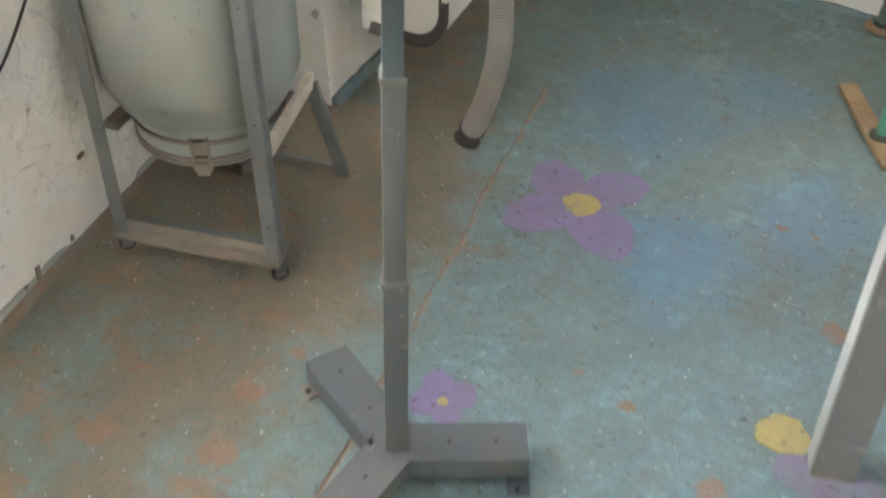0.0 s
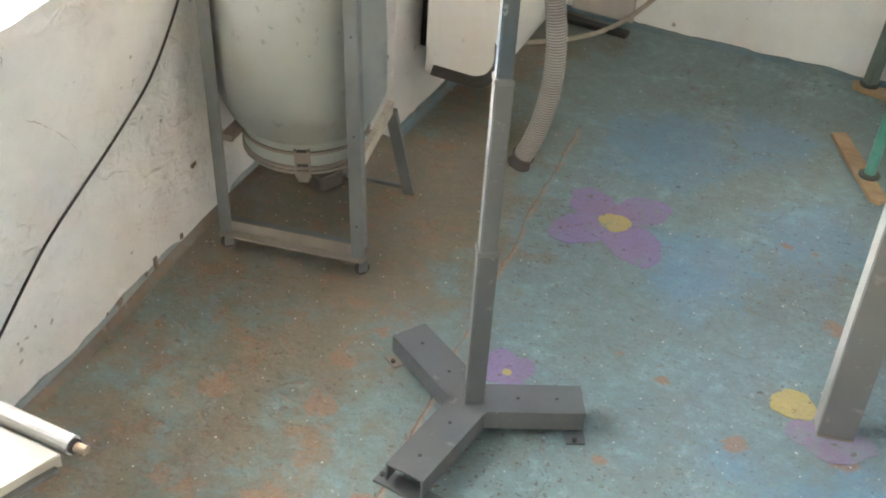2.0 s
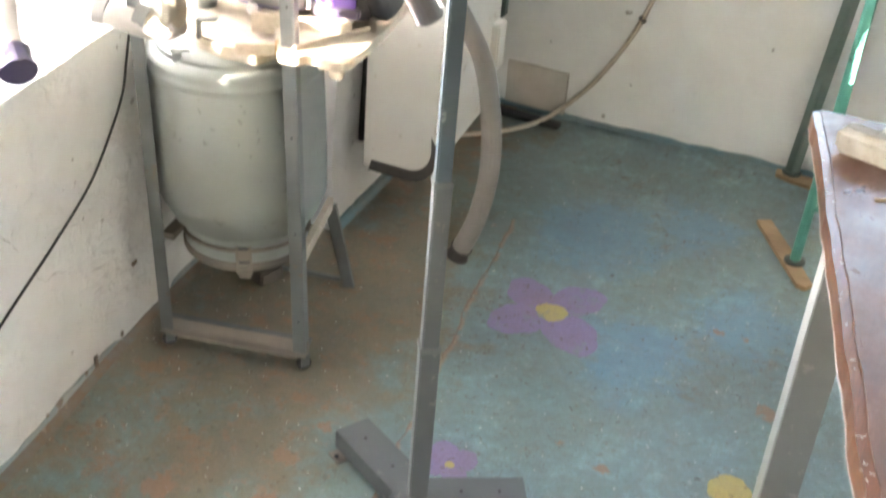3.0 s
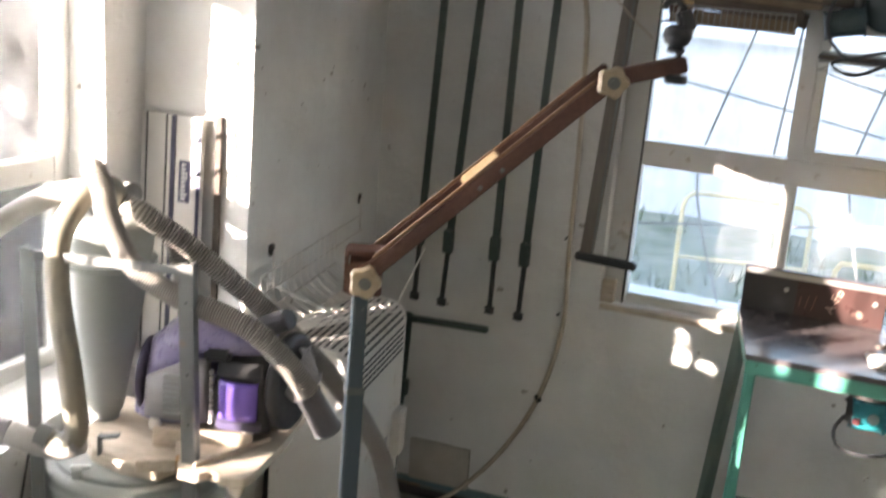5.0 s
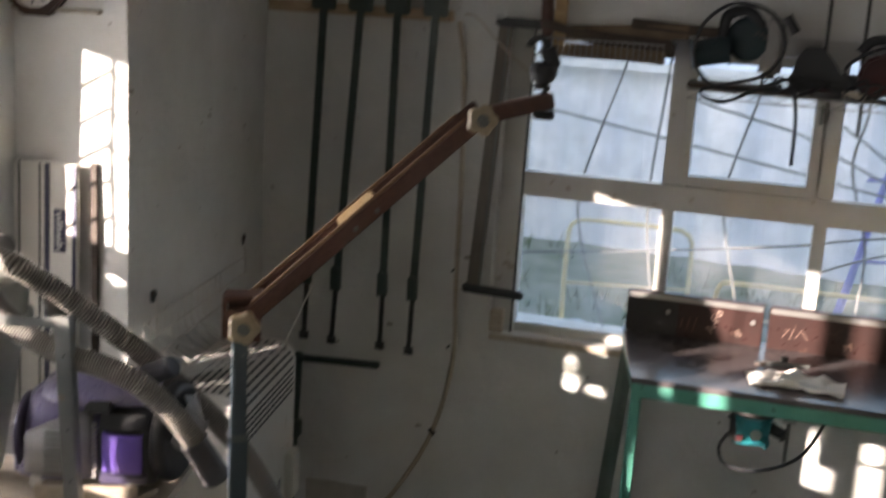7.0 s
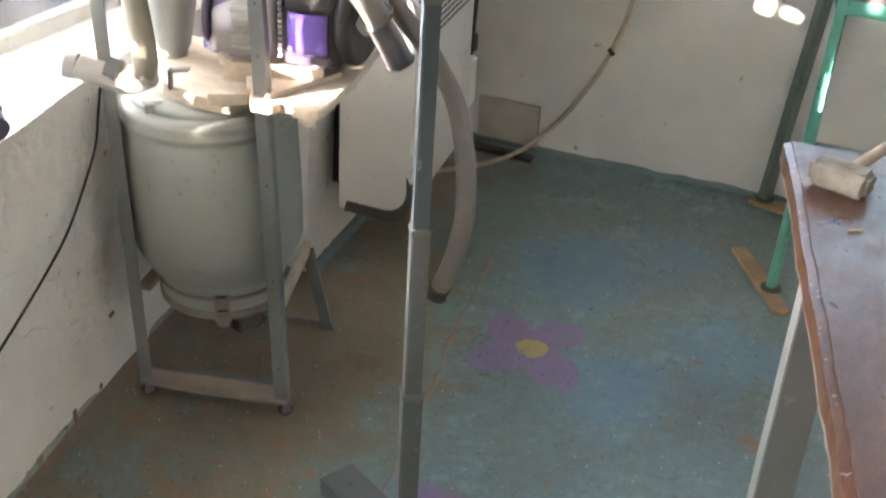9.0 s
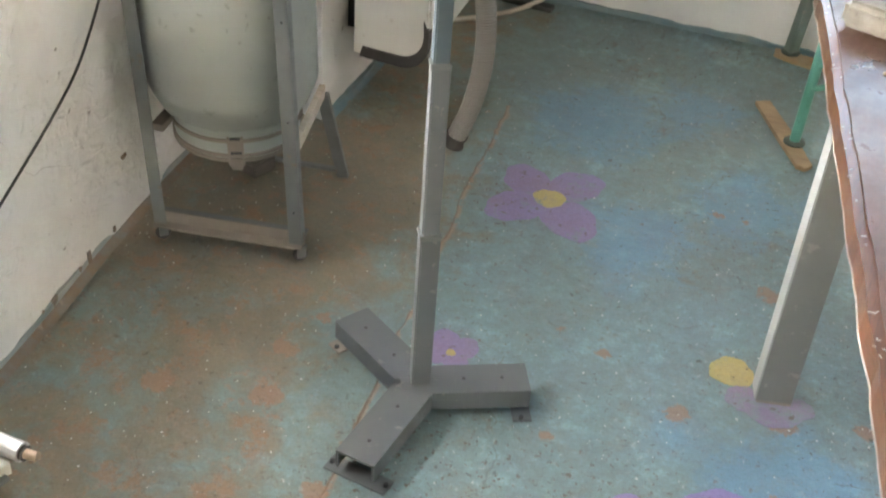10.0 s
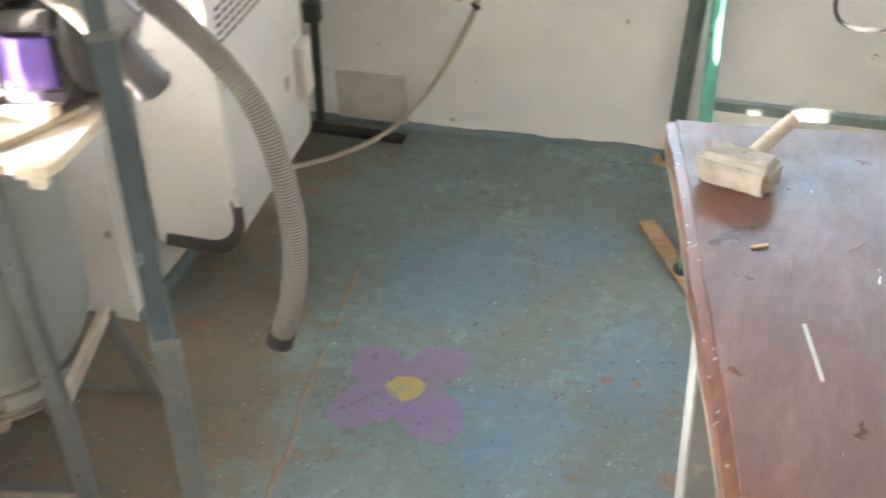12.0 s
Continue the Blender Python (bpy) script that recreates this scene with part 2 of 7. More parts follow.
    col = mixed(n, l, lipm, col, (0.30, 0.36, 0.36))
    # pale specks of plaster
    speck = None
    rag = math_node(n, l, "ADD", math_node(n, l, "MULTIPLY", noise_node(n, l, co, 150.0, 4, 0.7), 2.6), -0.45)
    for sc, cut, share in ((17.0, 0.036, 0.14), (33.0, 0.060, 0.15), (71.0, 0.090, 0.13)):
        vo = n.new("ShaderNodeTexVoronoi")
        vo.inputs["Scale"].default_value = sc
        l.new(co, vo.inputs["Vector"])
        sp = ramp(n, [(cut, 1.0), (cut + 0.025, 0.0)])
        dist = math_node(n, l, "MULTIPLY", vo.outputs["Distance"], rag)
        keep = n.new("ShaderNodeSeparateColor")
        l.new(vo.outputs["Color"], keep.inputs[0])
        dist = math_node(n, l, "ADD", math_node(n, l, "ABSOLUTE", dist), math_node(n, l, "MULTIPLY", math_node(n, l, "GREATER_THAN", keep.outputs[0], share), 0.5))
        l.new(dist, sp.inputs[0])
        speck = sp.outputs[0] if speck is None else math_node(n, l, "MAXIMUM", speck, sp.outputs[0])
    col = mixed(n, l, math_node(n, l, "MULTIPLY", speck, 0.8), col, (0.62, 0.62, 0.58))
    # fine grain over everything
    grain = ramp(n, [(0.34, 0.84), (0.66, 1.08)])
    l.new(noise_node(n, l, co, 120.0, 6, 0.8), grain.inputs[0])
    gm = n.new("ShaderNodeMix")
    gm.data_type, gm.blend_type = "RGBA", "MULTIPLY"
    gm.inputs["Factor"].default_value = 1.0
    gs = [k for k in gm.inputs if k.type == "RGBA"]
    l.new(col, gs[0])
    l.new(grain.outputs[0], gs[1])
    col = [k for k in gm.outputs if k.type == "RGBA"][0]
    # hairline cracks, here and there
    ve = n.new("ShaderNodeTexVoronoi")
    ve.feature = "DISTANCE_TO_EDGE"
    ve.inputs["Scale"].default_value = 2.1
    wn_ = n.new("ShaderNodeTexNoise")
    wn_.inputs["Scale"].default_value, wn_.inputs["Detail"].default_value = 7.0, 6
    l.new(co, wn_.inputs["Vector"])
    off = n.new("ShaderNodeVectorMath")
    off.operation = "MULTIPLY_ADD"
    l.new(wn_.outputs["Color"], off.inputs[0])
    off.inputs[1].default_value = (0.16, 0.16, 0.0)
    l.new(co, off.inputs[2])
    l.new(off.outputs[0], ve.inputs["Vector"])
    hair = ramp(n, [(0.0012, 0.6), (0.004, 0.0)])
    l.new(ve.outputs["Distance"], hair.inputs[0])
    hairm = math_node(n, l, "MULTIPLY", hair.outputs[0], math_node(n, l, "GREATER_THAN", noise_node(n, l, co, 3.3, 3), 0.56))
    col = mixed(n, l, hairm, col, (0.105, 0.095, 0.08))
    # the crack itself
    cr = ramp(n, [(0.0010, 0.6), (0.004, 0.0)])
    l.new(math_node(n, l, "ABSOLUTE", s), cr.inputs[0])
    inside = math_node(n, l, "LESS_THAN", sep.outputs[1], CRACK_A.y)
    crk = math_node(n, l, "MULTIPLY", cr.outputs[0], inside)
    halo = ramp(n, [(0.003, 0.5), (0.011, 0.0)])
    l.new(math_node(n, l, "ABSOLUTE", math_node(n, l, "SUBTRACT", s, 0.004)), halo.inputs[0])
    halom = math_node(n, l, "MULTIPLY", math_node(n, l, "MULTIPLY", halo.outputs[0], inside), math_node(n, l, "GREATER_THAN", noise_node(n, l, co, 14.0, 5), 0.47))
    col = mixed(n, l, halom, col, (0.36, 0.20, 0.12))
    col = mixed(n, l, crk, col, (0.17, 0.09, 0.05))
    l.new(col, b.inputs["Base Color"])
    rr = ramp(n, [(0.3, 0.38), (0.7, 0.68)])
    l.new(w, rr.inputs[0])
    l.new(rr.outputs[0], b.inputs["Roughness"])
    h = math_node(n, l, "SUBTRACT", math_node(n, l, "MULTIPLY", noise_node(n, l, co, 30.0, 6), 0.6), math_node(n, l, "MULTIPLY", chipm.outputs[0], 0.35))
    h = math_node(n, l, "SUBTRACT", h, math_node(n, l, "MULTIPLY", crk, 1.0))
    h = math_node(n, l, "ADD", h, math_node(n, l, "MULTIPLY", speck, 0.6))
    h = math_node(n, l, "SUBTRACT", h, math_node(n, l, "MULTIPLY", math_node(n, l, "ADD", pitm, holem), 0.9))
    bump(n, l, b, h, 0.7, 0.007)
    return m


M_PLASTER = plaster_material("limewashed_plaster", 0.055, 0.09)
M_PLASTER_ROUGH = plaster_material("coarse_limewashed_plaster", 0.19, 0.10, 0.72, 1.10)
M_FLOOR = floor_material()
M_BASEPAINT = surface("blue_skirting_paint", (0.13, 0.23, 0.28), (0.20, 0.23, 0.21), (0.24, 0.18, 0.13), 9, 22, 0.7, relief=0.6)
M_BASEWORN = surface("worn_skirting_paint", (0.27, 0.325, 0.335), (0.38, 0.385, 0.36), (0.24, 0.20, 0.16), 13, 30, 0.85, relief=0.8, wear=0.25)
M_CRACK = surface("grey_crack_edge", (0.48, 0.46, 0.42), (0.56, 0.54, 0.50), None, 12, 50, 0.9)
M_FOOTDIRT = surface("trodden_dirt", (0.225, 0.165, 0.115), (0.20, 0.205, 0.19), (0.30, 0.25, 0.20), 16, 40, 0.9, relief=0.9, wear=0.2)
M_CEIL = surface("ceiling_limewash", (0.68, 0.66, 0.62), (0.6, 0.58, 0.54), None, 2, 30, 0.9)


def worn_paint(name, one, two, lo, hi):
    """Thin floor paint, rubbed through to what lies under it."""
    m, n, l, b = material(name)
    tc = n.new("ShaderNodeTexCoord")
    co = tc.outputs["Object"]
    r = ramp(n, [(0.35, one), (0.65, two)])
    l.new(noise_node(n, l, co, 9.0, 8, 0.7), r.inputs[0])
    g = ramp(n, [(0.3, 0.82), (0.7, 1.12)])
    l.new(noise_node(n, l, co, 110.0, 6, 0.8), g.inputs[0])
    mul = n.new("ShaderNodeMix")
    mul.data_type, mul.blend_type = "RGBA", "MULTIPLY"
    mul.inputs["Factor"].default_value = 1.0
    socks = [k for k in mul.inputs if k.type == "RGBA"]
    l.new(r.outputs[0], socks[0])
    l.new(g.outputs[0], socks[1])
    l.new([k for k in mul.outputs if k.type == "RGBA"][0], b.inputs["Base Color"])
    b.inputs["Roughness"].default_value = 0.6
    a = ramp(n, [(lo, 0.0), (hi, 1.0)])
    l.new(math_node(n, l, "ADD", math_node(n, l, "MULTIPLY", noise_node(n, l, co, 30.0, 9, 0.75), 0.6), math_node(n, l, "MULTIPLY", noise_node(n, l, co, 7.0, 5, 0.6), 0.4)), a.inputs[0])
    col = mixed(n, l, a.outputs[0], [k for k in mul.outputs if k.type == "RGBA"][0], (0.185, 0.245, 0.245))
    pit = ramp(n, [(0.615, 0.0), (0.645, 0.85)])
    l.new(noise_node(n, l, co, 44.0, 5, 0.65), pit.inputs[0])
    col = mixed(n, l, pit.outputs[0], col, (0.13, 0.10, 0.08))
    l.new(col, b.inputs["Base Color"])
    return m


M_PURPLE = worn_paint("purple_floor_paint", (0.230, 0.178, 0.275), (0.235, 0.200, 0.375), 0.53, 0.66)
M_PURPLE_BLUE = worn_paint("violet_floor_paint", (0.225, 0.180, 0.355), (0.250, 0.205, 0.430), 0.53, 0.66)
M_PURPLE_FAINT = worn_paint("faded_purple_floor_paint", (0.215, 0.18, 0.27), (0.26, 0.21, 0.32), 0.46, 0.62)
M_YELLOW = worn_paint("yellow_floor_paint", (0.45, 0.36, 0.12), (0.40, 0.34, 0.16), 0.55, 0.63)
M_GRIP = surface("yellow_grip_plastic", (0.50, 0.41, 0.15), (0.42, 0.36, 0.17), None, 14, 55, 0.55)
M_GREYPAINT = surface("grey_enamel", (0.092, 0.104, 0.110), (0.115, 0.124, 0.127), (0.17, 0.17, 0.165), 5, 60, 0.42, relief=0.08)
M_GREYLEG = surface("mid_grey_leg_enamel", (0.165, 0.17, 0.168), (0.19, 0.195, 0.19), (0.24, 0.235, 0.225), 5, 60, 0.45, relief=0.08)
M_GREYPAINT_PALE = surface("pale_grey_enamel", (0.34, 0.35, 0.34), (0.28, 0.29, 0.28), None, 5, 60, 0.5, relief=0.08)
M_GREYMID = surface("mid_grey_enamel", (0.105, 0.115, 0.118), (0.13, 0.138, 0.138), (0.2, 0.195, 0.185), 5, 60, 0.45, relief=0.08)
M_BLUEGREY = surface("blue_grey_enamel", (0.06, 0.088, 0.105), (0.085, 0.11, 0.125), (0.22, 0.25, 0.26), 5, 50, 0.35, relief=0.08)
M_STEEL = surface("dusty_galvanised_steel", (0.175, 0.19, 0.19), (0.14, 0.142, 0.136), (0.19, 0.16, 0.13), 6, 40, 0.5, 0.25, 0.15)
M_STEEL_DUST = surface("dust_covered_steel", (0.27, 0.23, 0.19), (0.20, 0.18, 0.16), None, 6, 40, 0.75, 0.1, 0.2)
M_BRIGHT = surface("bright_aluminium", (0.55, 0.55, 0.54), (0.45, 0.45, 0.44), None, 6, 60, 0.34, 0.9, 0.1)
M_DRUM = surface("grey_drum_plastic", (0.255, 0.270, 0.250), (0.215, 0.228, 0.21), (0.18, 0.19, 0.175), 3, 70, 0.45, relief=0.06)
M_CYCLONE = surface("grey_cyclone_plastic", (0.33, 0.35, 0.33), (0.27, 0.29, 0.27), None, 5, 50, 0.4, relief=0.05)
M_BLACK = surface("black_plastic", (0.025, 0.025, 0.027), (0.04, 0.04, 0.042), None, 8, 60, 0.45, relief=0.1)
M_RUBBER = surface("dark_rubber", (0.05, 0.045, 0.042), (0.08, 0.07, 0.065), None, 8, 60, 0.8, relief=0.15)
M_HOSE = surface("dusty_grey_hose", (0.30, 0.28, 0.255), (0.22, 0.205, 0.19), None, 6, 60, 0.55, relief=0.1)
M_CUFF = surface("dark_grey_cuff_plastic", (0.10, 0.098, 0.105), (0.075, 0.072, 0.078), None, 6, 60, 0.5)
# darker tone for hose grooves: their shade put into the colour
M_HOSE_GAP_SHADE = surface("hose_gap_shade", (0.215, 0.20, 0.178), (0.17, 0.155, 0.138), None, 6, 60, 0.6)
M_HOSE_BEIGE = surface("beige_smooth_hose", (0.24, 0.22, 0.165), (0.18, 0.165, 0.13), None, 6, 40, 0.42, relief=0.06)
M_HOSE_CLEAR = surface("clear_plastic_hose", (0.36, 0.34, 0.315), (0.28, 0.26, 0.24), None, 6, 60, 0.35, relief=0.1)
M_WHITE_ENAMEL = surface("white_enamel_panel", (0.64, 0.62, 0.58), (0.55, 0.525, 0.48), (0.5, 0.45, 0.39), 3, 35, 0.45, relief=0.06, wear=0.6)
M_PANEL = surface("yellowed_machine_panel", (0.47, 0.455, 0.40), (0.38, 0.36, 0.31), (0.30, 0.26, 0.21), 4, 30, 0.45)
M_GREEN = surface("green_enamel", (0.06, 0.25, 0.19), (0.09, 0.31, 0.25), (0.03, 0.08, 0.07), 7, 45, 0.42, relief=0.1)
M_GREEN_GREY = surface("dusty_grey_green_enamel", (0.105, 0.150, 0.132), (0.15, 0.19, 0.17), (0.20, 0.19, 0.17), 7, 45, 0.45, relief=0.1)
M_GREEN_DARK = surface("dark_green_enamel", (0.040, 0.060, 0.050), (0.054, 0.075, 0.064), (0.07, 0.07, 0.065), 7, 45, 0.45, relief=0.1)
M_IRON = surface("dark_iron", (0.045, 0.045, 0.045), (0.07, 0.065, 0.06), (0.12, 0.07, 0.05), 8, 60, 0.5, 0.4, 0.15)
M_GREYWIRE = surface("dusty_grey_wire", (0.30, 0.29, 0.28), (0.22, 0.21, 0.2), None, 8, 60, 0.5)
M_SCOOP = surface("dusty_dark_sheet_metal", (0.085, 0.078, 0.068), (0.12, 0.10, 0.08), None, 8, 60, 0.7)
M_WHITEWIRE = surface("white_coated_wire", (0.68, 0.66, 0.62), (0.55, 0.53, 0.5), None, 8, 60, 0.5, relief=0.05)
M_FRAMEPAINT = surface("yellowed_white_gloss_paint", (0.62, 0.615, 0.59), (0.53, 0.52, 0.49), (0.42, 0.38, 0.33), 5, 30, 0.45, relief=0.2)
M_PALEWOOD = wood("pale_pine", (0.62, 0.43, 0.23), (0.42, 0.26, 0.12))
M_WEDGE = wood("weathered_packing_strip", (0.46, 0.32, 0.19), (0.34, 0.22, 0.12))
M_DARKBATTEN = wood("dark_brown_batten", (0.060, 0.038, 0.026), (0.040, 0.026, 0.018))
M_RAILWOOD = wood("pale_planed_pine", (0.60, 0.46, 0.33), (0.46, 0.31, 0.19))
M_KNOB = wood("pale_turned_wood", (0.52, 0.43, 0.31), (0.40, 0.31, 0.20))
M_WOODSTRIP = wood("raw_wood_strip", (0.55, 0.33, 0.15), (0.36, 0.20, 0.08))
M_DUSTWOOD = wood("dusty_wooden_board", (0.60, 0.52, 0.42), (0.42, 0.35, 0.27), 0.7)
M_MIDWOOD = wood("dull_brown_pine", (0.25, 0.175, 0.105), (0.16, 0.105, 0.062), 0.65)
M_DUSTBROWN = wood("dusty_brown_board", (0.105, 0.075, 0.055), (0.065, 0.048, 0.035), 0.7)
M_MAHOGANY = wood("red_brown_stained_wood", (0.150, 0.070, 0.050), (0.085, 0.038, 0.030), 0.5, (14, 1.5, 14))
M_PLYEDGE = wood("raw_plywood_edge", (0.34, 0.20, 0.12), (0.22, 0.12, 0.07), 0.6)
M_BENCHEDGE = wood("varnished_bench_edge", (0.165, 0.062, 0.026), (0.080, 0.030, 0.013), 0.32, (14, 1.2, 14), 0.5)


def bench_material():
    """Brown varnish, bleached and rubbed dull in blotches, with pale nicks."""
    m, n, l, b = material("worn_brown_bench_varnish")
    tc = n.new("ShaderNodeTexCoord")
    mp = n.new("ShaderNodeMapping")
    mp.inputs["Scale"].default_value = (2.6, 0.8, 2.6)
    mp.inputs["Rotation"].default_value = (0, 0, 0.22)
    l.new(tc.outputs["Object"], mp.inputs["Vector"])
    r = ramp(n, [(0.33, (0.060, 0.029, 0.020)), (0.48, (0.092, 0.045, 0.031)), (0.60, (0.122, 0.065, 0.048)), (0.72, (0.168, 0.103, 0.084))])
    l.new(math_node(n, l, "ADD", math_node(n, l, "MULTIPLY", noise_node(n, l, mp.outputs[0], 5.0, 9, 0.68, 0.3), 0.65), math_node(n, l, "MULTIPLY", noise_node(n, l, mp.outputs[0], 26.0, 8, 0.7), 0.35)), r.inputs[0])
    rust = ramp(n, [(0.60, 0.0), (0.70, 0.7)])
    l.new(noise_node(n, l, tc.outputs["Object"], 4.5, 7, 0.65), rust.inputs[0])
    col = mixed(n, l, rust.outputs[0], r.outputs[0], (0.26, 0.10, 0.04))
    ms = n.new("ShaderNodeMapping")
    ms.inputs["Scale"].default_value = (30, 5, 30)
    ms.inputs["Rotation"].default_value = (0, 0, 0.5)
    l.new(tc.outputs["Object"], ms.inputs["Vector"])
    nick = ramp(n, [(0.72, 0.0), (0.75, 1.0)])
    l.new(noise_node(n, l, ms.outputs[0], 2.2, 4, 0.6), nick.inputs[0])
    col = mixed(n, l, nick.outputs[0], col, (0.46, 0.40, 0.36))
    l.new(col, b.inputs["Base Color"])
    rr = ramp(n, [(0.35, 0.26), (0.65, 0.58)])
    l.new(noise_node(n, l, tc.outputs["Object"], 9.0, 8, 0.7), rr.inputs[0])
    l.new(rr.outputs[0], b.inputs["Roughness"])
    h = math_node(n, l, "ADD", noise_node(n, l, tc.outputs["Object"], 14.0, 6, 0.6), math_node(n, l, "MULTIPLY", nick.outputs[0], -0.3))
    b.inputs["Coat Weight"].default_value = 0.3
    b.inputs["Coat Roughness"].default_value = 0.24
    bump(n, l, b, h, 0.35, 0.004)
    return m


M_BENCHTOP = bench_material()
M_MALLET = surface("frayed_pale_wood", (0.29, 0.275, 0.25), (0.21, 0.195, 0.165), (0.17, 0.145, 0.12), 25, 120, 0.9, relief=0.9)
M_PLYFENCE = surface("film_faced_plywood", (0.042, 0.020, 0.018), (0.024, 0.014, 0.013), (0.08, 0.045, 0.037), 5, 40, 0.3, relief=0.05)
M_CHALK = surface("chalk_writing", (0.42, 0.32, 0.27), (0.26, 0.18, 0.15), None, 20, 100, 0.9)
M_VIOLET = surface("violet_gloss_plastic", (0.19, 0.12, 0.50), (0.16, 0.10, 0.42), None, 4, 60, 0.2, relief=0.03, coat=0.4)
M_VIOLET_DUSTY = surface("dusty_violet_plastic", (0.17, 0.14, 0.28), (0.25, 0.23, 0.32), None, 7, 60, 0.28, relief=0.05, coat=0.3)
M_VIOLET_DARK = surface("dusty_dark_violet_plastic", (0.055, 0.045, 0.10), (0.10, 0.09, 0.12), None, 7, 60, 0.38, relief=0.06)
M_GREYPLASTIC = surface("dusty_grey_plastic", (0.30, 0.29, 0.29), (0.22, 0.21, 0.21), None, 6, 60, 0.5, relief=0.1)
M_COPPER = surface("copper_pipe_end", (0.40, 0.30, 0.22), (0.30, 0.23, 0.17), None, 10, 50, 0.5, 0.5)
M_TEAL = surface("teal_tool_plastic", (0.015, 0.22, 0.26), (0.02, 0.17, 0.20), (0.02, 0.05, 0.05), 7, 60, 0.4)
M_TEAL_DARK = surface("dusty_dark_teal_plastic", (0.012, 0.036, 0.044), (0.02, 0.034, 0.038), (0.06, 0.06, 0.058), 7, 60, 0.5)
M_REDPLASTIC = surface("red_tool_plastic", (0.085, 0.020, 0.022), (0.055, 0.02, 0.02), None, 8, 60, 0.4)
M_PAPER = surface("crumpled_white_paper", (0.75, 0.73, 0.69), (0.66, 0.64, 0.6), None, 9, 60, 0.8, relief=0.3)
M_CABLE = surface("old_cream_cable", (0.50, 0.44, 0.36), (0.36, 0.29, 0.22), None, 9, 60, 0.6)
M_CHALK_FAINT = surface("rubbed_chalk", (0.17, 0.105, 0.085), (0.10, 0.06, 0.05), None, 20, 100, 0.9)
M_CLOCKFACE = surface("white_clock_face", (0.66, 0.65, 0.62), (0.6, 0.58, 0.55), None, 5, 60, 0.35, relief=0.02)
M_CLOCKRIM = wood("dark_brown_clock_rim", (0.09, 0.04, 0.025), (0.05, 0.025, 0.018), 0.35, (8, 8, 8), 0.3)
M_GREYPATCH = surface("grey_wall_paint_patch", (0.52, 0.48, 0.43), (0.40, 0.37, 0.32), None, 8, 40, 0.85, relief=0.3)
M_YELLOWPIPE = surface("yellow_pipe_paint", (0.60, 0.50, 0.26), (0.5, 0.42, 0.24), None, 8, 40, 0.5)
M_SHEET = surface("corrugated_white_sheet", (0.90, 0.90, 0.92), (0.50, 0.56, 0.68), None, 1.0, 14, 0.55, relief=0.05, stretch=(3.4, 3.4, 0.10), wear=0.36)
M_ROOF = surface("pale_roof_sheet", (0.84, 0.85, 0.87), (0.72, 0.74, 0.78), None, 1.5, 20, 0.6)
M_YARD = surface("yard_grass_and_gravel", (0.27, 0.28, 0.22), (0.075, 0.11, 0.05), (0.42, 0.40, 0.36), 3.5, 12, 0.95, relief=0.8)


def glass_material(name, dirt, lo=0.35, hi=0.75):
    m, n, l, b = material(name)
    out = n["Material Output"]
    tr = n.new("ShaderNodeBsdfTransparent")
    gl = n.new("ShaderNodeBsdfGlossy")
    gl.inputs["Roughness"].default_value = 0.03
    df = n.new("ShaderNodeBsdfTranslucent")
    df.inputs["Color"].default_value = (0.75, 0.76, 0.78, 1)
    fr = n.new("ShaderNodeFresnel")
    fr.inputs["IOR"].default_value = 1.45
    a = n.new("ShaderNodeMixShader")
    l.new(fr.outputs[0], a.inputs[0])
    l.new(tr.outputs[0], a.inputs[1])
    l.new(gl.outputs[0], a.inputs[2])
    tc = n.new("ShaderNodeTexCoord")
    r = ramp(n, [(lo, 0.0), (hi, dirt)])
    l.new(noise_node(n, l, tc.outputs["Object"], 6.0, 6), r.inputs[0])
    c = n.new("ShaderNodeMixShader")
    l.new(r.outputs[0], c.inputs[0])
    l.new(a.outputs[0], c.inputs[1])
    l.new(df.outputs[0], c.inputs[2])
    l.new(c.outputs[0], out.inputs["Surface"])
    return m


M_GLASS = glass_material("dusty_window_glass", 0.28, 0.25, 0.85)
M_GLASS_W = glass_material("clean_window_glass", 0.02)
m_milky, mn_, ml_, mb_ = material("milky_sun_mask")
mt_ = mn_.new("ShaderNodeBsdfTranslucent")
mt_.inputs["Color"].default_value = (0.62, 0.64, 0.66, 1)
ml_.new(mt_.outputs[0], mn_["Material Output"].inputs["Surface"])

# ---------------------------------------------------------------- mesh helpers


def part(name, bm, mat_, parent=None, label="", smooth=False):
    """One bmesh as one mesh object, under a thing or part if one is given."""
    me = bpy.data.meshes.new(name)
    bmesh.ops.recalc_face_normals(bm, faces=bm.faces)
    bm.to_mesh(me)
    bm.free()
    if smooth:
        me.polygons.foreach_set("use_smooth", [True] * len(me.polygons))
    me.materials.append(mat_)
    ob = new(name, me)
    if parent:
        ob.parent = parent
        ob.matrix_parent_inverse = parent.matrix_world.inverted()
    if label:
        ob["label"] = label
    return ob


def thing(name, at, label, category, group="", kind=""):
    ob = new(name)
    ob.empty_display_size = 0.05
    ob.location = at
    bpy.context.view_layer.update()
    return tagged(ob, label, category, group, kind)


def box(lo, hi, bevel=0.0, m=None, seg=2):
    bm = bmesh.new()
    bmesh.ops.create_cube(bm, size=1.0)
    c = [(a + b) / 2 for a, b in zip(lo, hi)]
    s = [b - a for a, b in zip(lo, hi)]
    for v in bm.verts:
        v.co = Vector((c[i] + v.co[i] * s[i] for i in range(3)))
    if bevel:
        bmesh.ops.bevel(bm, geom=bm.edges[:], offset=bevel, segments=seg, affect="EDGES")
    if m is not None:
        bm.transform(m)
    return bm


